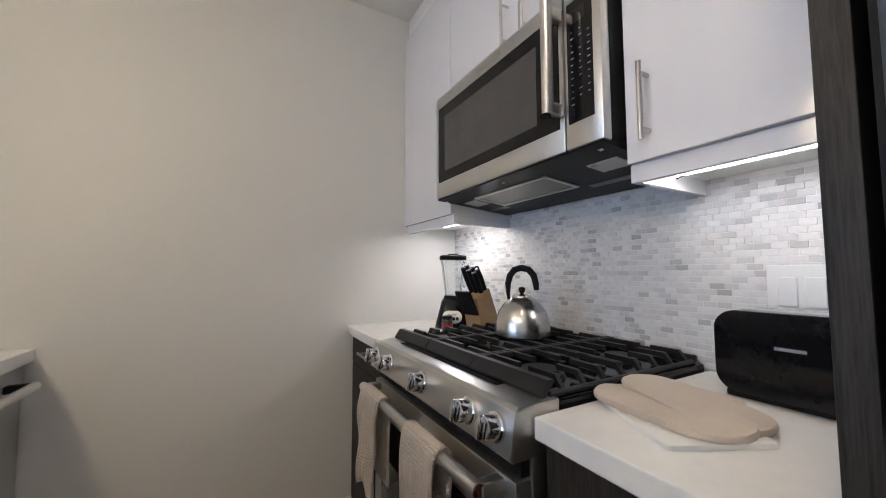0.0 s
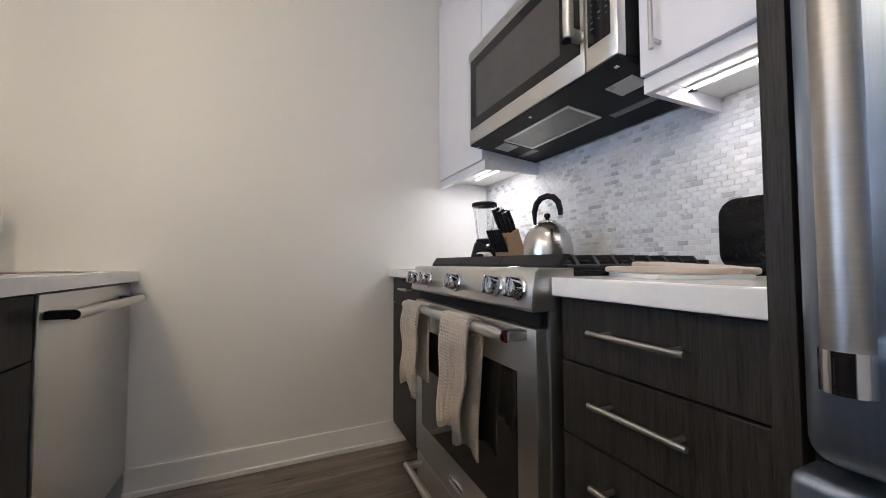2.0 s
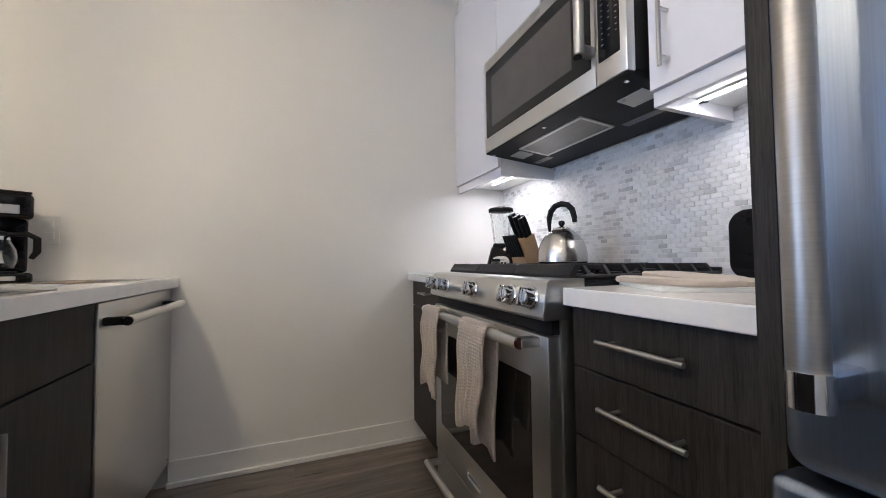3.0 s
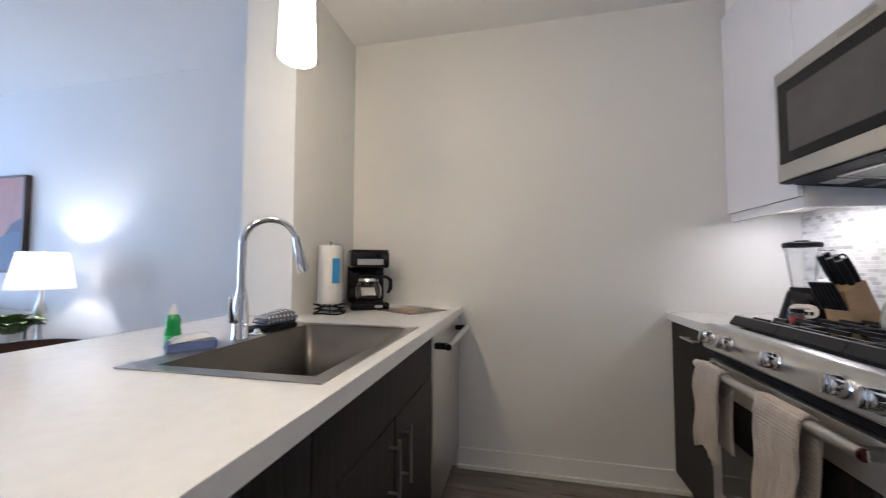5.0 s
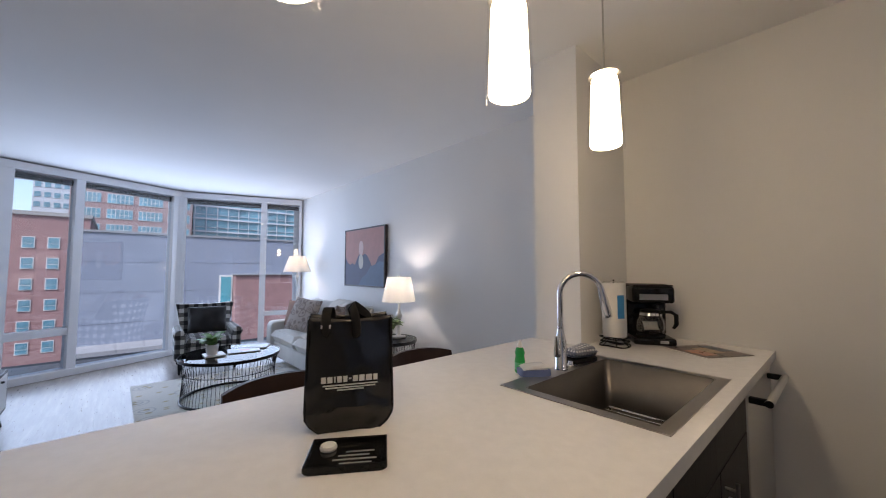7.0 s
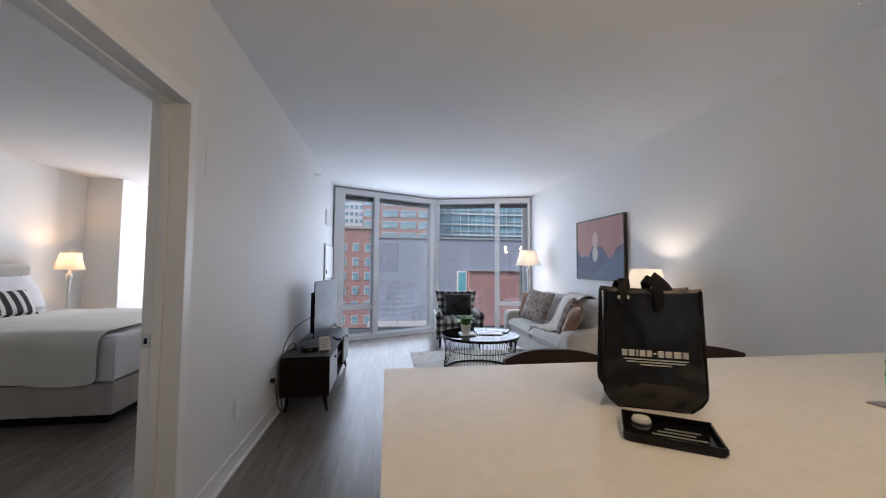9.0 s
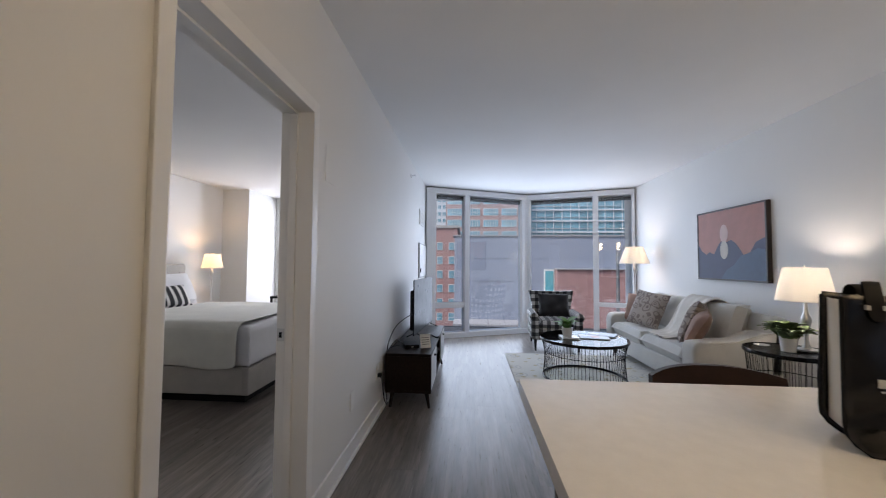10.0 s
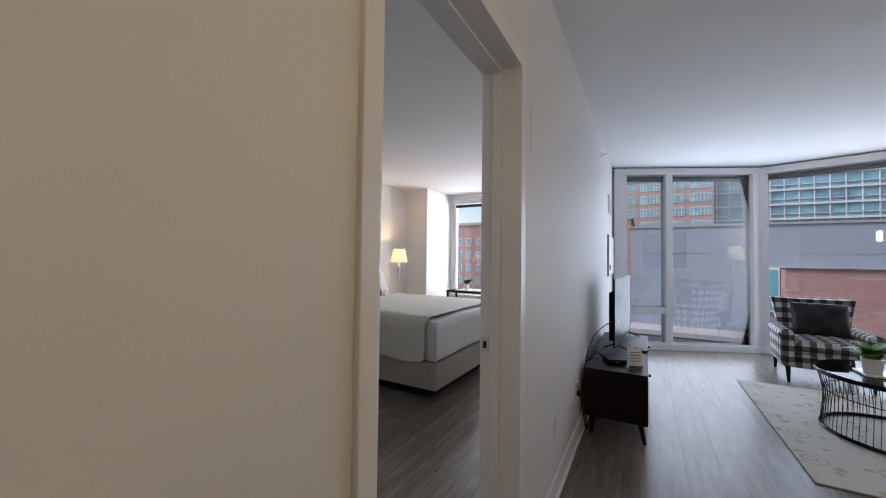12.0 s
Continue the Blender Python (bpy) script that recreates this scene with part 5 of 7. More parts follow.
baseboard(-0.24, N_Y, 0.95, N_Y, (0, -1))
baseboard(-6.45, N_Y, -1.19, N_Y, (0, -1))
baseboard(-6.2, S_Y, -1.87, S_Y, (0, 1))
baseboard(-0.93, S_Y, 2.6, S_Y, (0, 1))
baseboard(-1.19, 1.34, -1.19, N_Y - 0.03, (-1, 0))
baseboard(-6.3, -5.3, -0.56, -5.3, (0, 1))
baseboard(-6.32, -5.27, -6.32, -4.81, (1, 0))


def door_casing():
    t = tagged(empty("door_frame", pose((DOOR_L + DOOR_R) / 2, S_Y, 0), "white painted frame of the bedroom doorway", "door frame"), "", "", "", "structure")
    w = 0.05
    for y0, y1 in ((S_Y, S_Y + 0.014), (S_Y - 0.144, S_Y - 0.13)):
        ap("casing", box(DOOR_L, y0, 0, DOOR_L + w, y1, DOOR_H + w, 0.003), TRIM, t)
        ap("casing", box(DOOR_R - w, y0, 0, DOOR_R, y1, DOOR_H + w, 0.003), TRIM, t)
        ap("head_casing", box(DOOR_R, y0, DOOR_H, DOOR_L, y1, DOOR_H + w, 0.003), TRIM, t)
    j = 0.016
    ap("jamb", box(DOOR_L - j, S_Y - 0.146, 0, DOOR_L, S_Y + 0.002, DOOR_H, 0.002), TRIM, t)
    r = ap("jamb", box(DOOR_R, S_Y - 0.146, 0, DOOR_R + j, S_Y + 0.016, DOOR_H, 0.002), TRIM, t)
    ap("head_jamb", box(DOOR_R + j, S_Y - 0.146, DOOR_H - j, DOOR_L - j, S_Y + 0.016, DOOR_H, 0.002), TRIM, t)
    ap("stop", box(DOOR_R + j, S_Y - 0.100, 0, DOOR_R + j + 0.011, S_Y - 0.062, DOOR_H - j, 0.002), TRIM, t)
    ap("stop", box(DOOR_L - j - 0.011, S_Y - 0.100, 0, DOOR_L - j, S_Y - 0.062, DOOR_H - j, 0.002), TRIM, t)
    ap("head_stop", box(DOOR_R + j + 0.011, S_Y - 0.100, DOOR_H - j - 0.011, DOOR_L - j - 0.011, S_Y - 0.062, DOOR_H - j, 0.002), TRIM, t)
    p = ap("strike_plate", box(DOOR_R + j - 0.001, S_Y - 0.142, 0.877, DOOR_R + j + 0.0025, S_Y - 0.108, 0.937, 0.001), NICKEL, r, "satin nickel strike plate")
    ap("latch_hole", box(DOOR_R + j + 0.002, S_Y - 0.132, 0.894, DOOR_R + j + 0.0032, S_Y - 0.118, 0.92), BLACK_MATTE, r)


door_casing()

# ---- bay window ----
SHADE_DARK = fabric("dark_roller_shade", (0.03, 0.028, 0.03), 0.1, 300)


def bay(name, p, q, posts, mullions, transoms, number):
    """A run of full-height glazing from p to q; posts, mullions: spans along it; transoms: spans with their heights."""
    ln = (q - p).length
    ang = math.degrees(math.atan2((q - p).y, (q - p).x))
    t = tagged(empty(name, pose(p.x, p.y, 0, 0, 0, ang), "white framed full-height window with a raised dark shade", "window"), "", "", "", "structure")
    d0, d1 = -0.07, 0.07
    part("window_head", box(0, d0, 2.455, ln, d1, 2.548, 0.004), FRAME, t)
    part("window_sill", box(0, d0 - 0.03, 0.0, ln, d1 + 0.03, 0.085, 0.004), FRAME, t)
    for a, b in posts + mullions:
        part("window_frame", box(a, d0, 0.085, b, d1, 2.455, 0.004), FRAME, t)
    edges = sorted(posts + mullions)
    for (a0, a1), (b0, b1) in zip(edges, edges[1:]):
        part("shade_roll", moved(lathe([(0, 0), (0.03, 0), (0.03, b0 - a1 - 0.004), (0, b0 - a1 - 0.004)], 16), pose(a1 + 0.002, -0.03, 2.42, 0, 90, 0)), SHADE_DARK, t, "rolled-up dark shade")
        part("shade_hem", box(a1 + 0.004, -0.012, 2.37, b0 - 0.004, -0.006, 2.41), SHADE_DARK, t)
        lo = 0.085
        for c0, c1, z0, z1 in transoms:
            if abs(c0 - a1) < 0.02:
                part("transom", box(a1, d0 + 0.01, z0, b0, d1 - 0.01, z1, 0.003), FRAME, t)
                w = part("pane", box(a1, -0.004, 0.085, b0, 0.004, z0), PANE, t, "clear window glass")
                w.visible_shadow = False
                lo = z1
        w = part("pane", box(a1, -0.004, lo, b0, 0.004, 2.455), PANE, t, "clear window glass")
        w.visible_shadow = False


LA, LB = (WIN_M - WIN_A).length, (WIN_B - WIN_M).length
bay("window_1", WIN_M, WIN_A, [(0.07, 0.135), (LA - 0.17, LA)], [(LA - 0.79, LA - 0.70)], [(LA - 0.70, LA - 0.17, 0.50, 0.59)], 1)
bay("window_2", WIN_B, WIN_M, [(0.0, 0.045), (LB - 0.07, LB - 0.01)], [(LB - 1.25, LB - 1.16)], [(0.045, LB - 1.25, 0.53, 0.60)], 2)
structure("window_corner_post", moved(box(-0.075, -0.075, 0, 0.075, 0.075, 2.55, 0.004), pose(WIN_M.x, WIN_M.y, 0, 0, 0, 5)), FRAME, "white corner post of the bay window", "post")
structure("wall_bay_end", box(-6.9, N_Y - 0.005, -0.1, -6.5, N_Y + 0.2, H), PAINT, "off-white wall end at the bay window", "wall")

# ---- living room ----


def tv_stand():
    t = empty("tv_stand", pose(-4.0, -1.38, 0), "espresso wood television stand on splayed legs", "tv stand")
    x0, x1, y0, y1, z0, z1 = -0.76, 0.73, -0.195, 0.205, 0.135, 0.47
    W = wood("dark_walnut", (0.006, 0.0035, 0.003), (0.026, 0.014, 0.011), (1.5, 18, 18), 0.45)
    sheen_level(W, 0.15)
    part("top", box(x0, y0, z1 - 0.025, x1, y1, z1, 0.003), W, t)
    part("bottom", box(x0, y0, z0, x1, y1, z0 + 0.022, 0.003), W, t)
    for x in (x0, x1 - 0.022):
        part("side_panel", box(x, y0, z0 + 0.022, x + 0.022, y1, z1 - 0.025, 0.002), W, t)
    part("back_panel", box(x0 + 0.022, y0, z0 + 0.022, x1 - 0.022, y0 + 0.012, z1 - 0.025), W, t)
    for x in (-0.27, 0.24):
        part("divider", box(x, y0 + 0.012, z0 + 0.022, x + 0.018, y1 - 0.01, z1 - 0.025), W, t)
    part("shelf", box(-0.252, y0 + 0.012, 0.29, 0.24, y1 - 0.02, 0.308), W, t)
    pale = simple("pale_grey_lacquer", (0.5, 0.5, 0.49), 0.4, vary=0.03)
    for a, b in ((x0 + 0.024, -0.272), (0.26, x1 - 0.024)):
        d = part("door", box(a, y1 - 0.014, z0 + 0.024, b, y1 + 0.002, z1 - 0.027, 0.002), pale, t, "pale grey cabinet door")
        part("knob", tube([((a + b) / 2, y1 + 0.002, z1 - 0.06), ((a + b) / 2, y1 + 0.02, z1 - 0.06)], 0.009, 12), BLACK_MATTE, d)
    for x, s in ((x0 + 0.08, -1), (x1 - 0.08, 1)):
        for y in (y0 + 0.05, y1 - 0.05):
            part("leg", tube([(x + s * 0.04, y + (0.03 if y > 0 else -0.01), 0), (x, y, z0)], [0.011, 0.02], 12), W, t, "", True)


tv_stand()


TV_GLASS = simple("tv_screen", (0.01, 0.01, 0.012), 0.3, vary=0.1, relief=0)
TV_GLASS.node_tree.nodes["Principled BSDF"].inputs["Specular IOR Level"].default_value = 0.04


def television():
    t = empty("television", pose(-4.32, -1.385, 0.47, 0, 0, -4.5), "flat black television standing on the wooden stand", "television")
    part("screen", box(-0.5, 0.0, 0.052, 0.5, 0.012, 0.612, 0.004), TV_GLASS, t)
    part("housing", box(-0.47, -0.04, 0.09, 0.47, 0.001, 0.5, 0.012), BLACK_MATTE, t)
    part("lower_bezel", box(-0.5, -0.002, 0.044, 0.5, 0.015, 0.056, 0.002), BLACK_MATTE, t)
    for x in (-0.36, 0.36):
        f = part("foot", tube([(x, -0.1, 0.004), (x, -0.01, 0.05), (x, 0.11, 0.004)], 0.006, 8), BLACK_MATTE, t)


television()
t = empty("set_top_box", pose(-3.55, -1.40, 0.47, 0, 0, 20), "small black router box on the television stand", "router")
part("case", box(-0.09, -0.065, 0, 0.09, 0.065, 0.035, 0.006), BLACK_MATTE, t)
part("light_dot", box(0.0895, -0.01, 0.014, 0.0915, 0.01, 0.019), PRINT, t)
t = empty("table_sign", pose(-3.50, -1.25, 0.47, 0, 0, -62), "small white card in a leaning stand", "card")
part("card", moved(box(-0.05, -0.003, 0, 0.05, 0.003, 0.125, 0.001), pose(0, 0, 0.002, 14, 0, 0)), WHITE_PLASTIC, t)
part("prop", moved(box(-0.02, 0.0, 0, 0.02, 0.003, 0.1), pose(0, -0.045, 0.0, -12, 0, 0)), BLACK_MATTE, t)
for k in range(4):
    part("print_bar", moved(box(-0.035, 0.003, 0.03 + k * 0.02, 0.035, 0.0038, 0.036 + k * 0.02), pose(0, 0, 0.002, 14, 0, 0)), PRINT_DIM, t)
t = empty("remote_control", pose(-4.05, -1.22, 0.47, 0, 0, 25), "slim black remote control on the stand", "remote")
part("case", prism(round_rect(0.16, 0.04, 0.01), 0, 0.014, 0.003), BLACK_MATTE, t)
t = thing("cable_bundle", -3.22, -1.56, 0.0, "loose black power cables behind the stand", "cable")
for k, pts in enumerate((((-3.12, -1.598, 0.33), (-3.14, -1.57, 0.30), (-3.17, -1.56, 0.12), (-3.25, -1.55, 0.03), (-3.33, -1.57, 0.06), (-3.34, -1.585, 0.3), (-3.38, -1.58, 0.5), (-3.5, -1.50, 0.49)), ((-3.36, -1.585, 0.44), (-3.37, -1.57, 0.56), (-3.5, -1.53, 0.68), (-3.75, -1.44, 0.74), (-4.0, -1.42, 0.7)), ((-3.4, -1.56, 0.49), (-3.33, -1.54, 0.52), (-3.36, -1.50, 0.58), (-3.45, -1.48, 0.53), (-3.55, -1.45, 0.49)))):
    fine = []
    for a, b in zip(pts, pts[1:]):
        fine += [tuple(u + (w - u) * i / 5 for u, w in zip(a, b)) for i in range(5)]
    fine.append(pts[-1])
    for _ in range(4):
        fine = [fine[0]] + [tuple((a[i] + 2 * b[i] + c[i]) / 4 for i in range(3)) for a, b, c in zip(fine, fine[1:], fine[2:])] + [fine[-1]]
    ap("cable", tube(fine, 0.0038, 8), BLACK_MATTE, t, "", True)
ap("plug", box(-3.14, S_Y + 0.006, 0.315, -3.10, S_Y + 0.035, 0.345, 0.004), BLACK_MATTE, t)

for x in (-2.48, -3.12):
    t = thing("outlet", x, S_Y, 0.36, "white double socket outlet low on the wall", "outlet", "wall outlets")
    ap("plate", box(x - 0.036, S_Y, 0.30, x + 0.036, S_Y + 0.006, 0.415, 0.002), WHITE_PLASTIC, t)
    for z in (0.335, 0.38):
        ap("socket", box(x - 0.018, S_Y + 0.005, z - 0.015, x + 0.018, S_Y + 0.008, z + 0.015, 0.002), TRIM, t)
t = thing("wall_plate", -2.04, S_Y, 1.78, "flush white blank cover plate on the wall", "cover plate")
ap("plate", box(-2.10, S_Y, 1.68, -1.98, S_Y + 0.0018, 1.88, 0.0006), PAINT, t)
t = thing("sprinkler", -4.69, S_Y, 2.375, "small metal sidewall sprinkler head", "sprinkler")
ap("rose", tube([(-4.69, S_Y, 2.375), (-4.69, S_Y + 0.008, 2.375)], 0.03, 20), TRIM, t, "", True)
ap("nozzle", tube([(-4.69, S_Y + 0.008, 2.375), (-4.69, S_Y + 0.05, 2.375)], 0.009, 12), CHROME, t, "", True)
ap("deflector", box(-4.71, S_Y + 0.05, 2.367, -4.67, S_Y + 0.054, 2.388), CHROME, t)
t = thing("air_vent", -5.70, S_Y, 1.96, "white louvred air vent high on the wall", "vent")
ap("frame", box(-5.94, S_Y, 1.84, -5.46, S_Y + 0.012, 2.07, 0.002), TRIM, t)
for k in range(9):
    ap("slat", moved(box(-0.225, 0, -0.009, 0.225, 0.004, 0.009), pose(-5.70, S_Y + 0.013, 1.865 + k * 0.0225, 30, 0, 0)), TRIM, t)
t = thing("access_panel", -5.78, S_Y, 1.30, "white framed access panel with a small latch", "panel")
ap("frame", box(-6.14, S_Y, 1.04, -5.40, S_Y + 0.018, 1.56, 0.003), simple("grey_metal_frame", (0.42, 0.42, 0.42), 0.4), t)
ap("door", box(-6.12, S_Y + 0.017, 1.06, -5.42, S_Y + 0.023, 1.54, 0.002), TRIM, t)
ap("latch", box(-5.50, S_Y + 0.022, 1.12, -5.47, S_Y + 0.032, 1.18, 0.003), BLACK_MATTE, t)

# rug with rings and flowers
RUG = bpy.data.materials.new("patterned_rug")
nt, p_ = nodes_of(RUG)
vec = coord(nt)
warp = tex_noise(nt, vec, 14, 3)
v = nt.nodes.new("ShaderNodeTexVoronoi")
v.inputs["Scale"].default_value, v.inputs["Randomness"].default_value, v.voronoi_dimensions = 2.7, 0.5, "2D"
nt.links.new(vec, v.inputs["Vector"])
ringsn = ramp(nt, v.outputs["Distance"], (0.0, (0.62, 0.6, 0.55)), (0.07, (0.62, 0.6, 0.55)), (0.085, (0.46, 0.46, 0.46)), (0.115, (0.46, 0.46, 0.46)), (0.13, (0.64, 0.62, 0.57)), (0.20, (0.64, 0.62, 0.57)), (0.215, (0.5, 0.49, 0.47)), (0.24, (0.5, 0.49, 0.47)), (0.26, (0.64, 0.62, 0.57)), (1.0, (0.64, 0.62, 0.57)))
v2 = nt.nodes.new("ShaderNodeTexVoronoi")
v2.inputs["Scale"].default_value, v2.inputs["Randomness"].default_value, v2.voronoi_dimensions = 5.6, 0.9, "2D"
nt.links.new(vec, v2.inputs["Vector"])
addn = nt.nodes.new("ShaderNodeMath")
addn.operation, addn.inputs[2].default_value = "MULTIPLY_ADD", -0.12
nt.links.new(warp, addn.inputs[0])
addn.inputs[1].default_value = 0.25
nt.links.new(v2.outputs["Distance"], addn.inputs[2])
gold = ramp(nt, addn.outputs[0], (0.0, (0.66, 0.54, 0.3)), (0.22, (0.74, 0.64, 0.42)), (0.3, (1, 1, 1)), (1.0, (1, 1, 1)))
base = mix(nt, "MULTIPLY", 0.8, ringsn, gold)
pile = tex_noise(nt, vec, 380, 2)
nt.links.new(mix(nt, "MULTIPLY", 0.5, base, ramp(nt, pile, (0.3, (0.7, 0.7, 0.7)), (0.7, (1, 1, 1)))), p_.inputs["Base Color"])
p_.inputs["Roughness"].default_value = 0.95
bump(nt, pile, 0.6, 0.003)
tagged(part("rug", box(-5.34, -0.36, 0.0005, -3.31, 1.75, 0.011, 0.004), RUG), "cream rug with grey rings and gold flowers under the table", "rug")

SOFA = fabric("light_grey_upholstery", (0.57, 0.56, 0.53), 0.06, 420)


def sofa():
    t = empty("sofa", pose(-4.60, 1.51, 0) @ Matrix.Diagonal((1.08, 0.9, 1, 1)), "light grey upholstered two-seat sofa against the wall", "sofa")
    # local: x along the wall, the front faces -y
    part("base", box(-0.97, -0.36, 0.09, 0.97, 0.42, 0.30, 0.025, 3), SOFA, t, "", True)
    part("back", moved(box(-0.97, 0.0, 0.0, 0.97, 0.20, 0.56, 0.06, 4), pose(0, 0.24, 0.26, -8, 0, 0)), SOFA, t, "", True)
    for x in (-0.97, 0.79):
        bm = bmesh.new()
        prof = [(-0.42, 0.09), (-0.42, 0.50), (-0.40, 0.55), (-0.34, 0.575), (0.0, 0.58), (0.22, 0.62), (0.40, 0.70), (0.42, 0.68), (0.42, 0.09)]
        rows = [[bm.verts.new((xx, py, pz)) for py, pz in prof] for xx in (x, x + 0.18)]
        for i in range(len(prof)):
            j = (i + 1) % len(prof)
            bm.faces.new((rows[0][i], rows[0][j], rows[1][j], rows[1][i]))
        bm.faces.new(rows[0][::-1])
        bm.faces.new(rows[1])
        bmesh.ops.bevel(bm, geom=list(bm.edges), offset=0.03, segments=4, affect="EDGES", profile=0.5)
        part("arm", bm, SOFA, t, "", True)
    for x in (-0.397, 0.397):
        part("seat_cushion", moved(cushion(0.785, 0.74, 0.17, 0.14, 16, 8.0, 2, 0.004), pose(x, -0.05, 0.385)), SOFA, t, "", True)
        part("back_cushion", moved(cushion(0.76, 0.46, 0.22, 0.25, 14, 4.0, 5, 0.012), pose(x, 0.22, 0.66, 72, 0, 0)), SOFA, t, "", True)
    for x in (-0.88, 0.88):
        for y in (-0.32, 0.36):
            part("foot", lathe([(0, 0), (0.022, 0), (0.03, 0.09), (0, 0.09)], 14, None, x, y), DARK_WOOD, t)


sofa()


def damask(name, a, b):
    mat = bpy.data.materials.new(name)
    nt, p = nodes_of(mat)
    vec = coord(nt)
    n1 = nt.nodes.new("ShaderNodeTexVoronoi")
    n1.inputs["Scale"].default_value, n1.feature = 13, "SMOOTH_F1"
    nt.links.new(vec, n1.inputs["Vector"])
    w = nt.nodes.new("ShaderNodeMath")
    w.operation, w.inputs[1].default_value = "SINE", 0
    m = nt.nodes.new("ShaderNodeMath")
    m.operation, m.inputs[1].default_value = "MULTIPLY", 22
    nt.links.new(n1.outputs["Distance"], m.inputs[0])
    nt.links.new(m.outputs[0], w.inputs[0])
    c = ramp(nt, w.outputs[0], (0.35, a), (0.55, b))
    fine = tex_noise(nt, vec, 420, 2)
    nt.links.new(mix(nt, "MULTIPLY", 0.5, c, ramp(nt, fine, (0.3, (0.65, 0.65, 0.65)), (0.7, (1, 1, 1)))), p.inputs["Base Color"])
    p.inputs["Roughness"].default_value = 0.9
    bump(nt, fine, 0.4, 0.001)
    return mat


DAMASK = damask("damask_cloth", (0.42, 0.36, 0.32), (0.24, 0.19, 0.17))
ROSE = fabric("dusty_rose_velvet", (0.32, 0.19, 0.145), 0.18, 300)


def pillow(m, size, mat, label, seed):
    return tagged(part("throw_pillow", cushion(size, size, 0.15, 0.4, 14, 2.6, seed, 0.01), mat, None, "", True, m), label, "pillow", "pillows on the sofa")


pillow(pose(-5.38, 1.50, 0.67, 66, 0, 40), 0.40, ROSE, "rose brown throw pillow against the sofa arm", 1)
pillow(pose(-5.0, 1.42, 0.69, 66, 6, 24), 0.47, DAMASK, "taupe damask throw pillow on the sofa", 2)
pillow(pose(-3.98, 1.38, 0.68, 68, -8, -38), 0.45, DAMASK, "taupe damask throw pillow leaning towards the sofa arm", 3)
pillow(pose(-3.80, 1.32, 0.655, 64, 6, -30), 0.38, ROSE, "rose brown throw pillow leaning on another pillow", 4)


def throw_blanket():
    bm = bmesh.new()
    path = [(1.20, 0.475), (1.28, 0.485), (1.38, 0.50), (1.46, 0.56), (1.52, 0.68), (1.57, 0.80), (1.63, 0.885), (1.72, 0.915), (1.80, 0.88), (1.84, 0.82)]
    rows = []
    for i, (y, z) in enumerate(path):
        row = []
        for j in range(13):
            u = j / 12 - 0.5
            row.append(bm.verts.new((-4.36 + u * (0.34 + 0.02 * i) + 0.02 * math.sin(i * 1.1), y + 0.01 * math.sin(u * 17 + i * 0.5), z + 0.013 * math.sin(u * 24 + i * 0.7) + 0.012)))
        rows.append(row)
    for a, b in zip(rows, rows[1:]):
        for j in range(12):
            bm.faces.new((a[j], a[j + 1], b[j + 1], b[j]))
    ob = part("throw_blanket", bm, fabric("ivory_knit", (0.72, 0.68, 0.62), 0.08, 160, 0.95, 0.9), None, "", True)
    ob.modifiers.new("thick", "SOLIDIFY").thickness = 0.012
    ob.modifiers.new("soft", "SUBSURF").levels = 1
    return tagged(ob, "ivory knitted throw draped over the sofa back", "blanket")


throw_blanket()
CHECK = plaid("buffalo_check", (0.62, 0.61, 0.58), (0.012, 0.011, 0.012), 0.125)


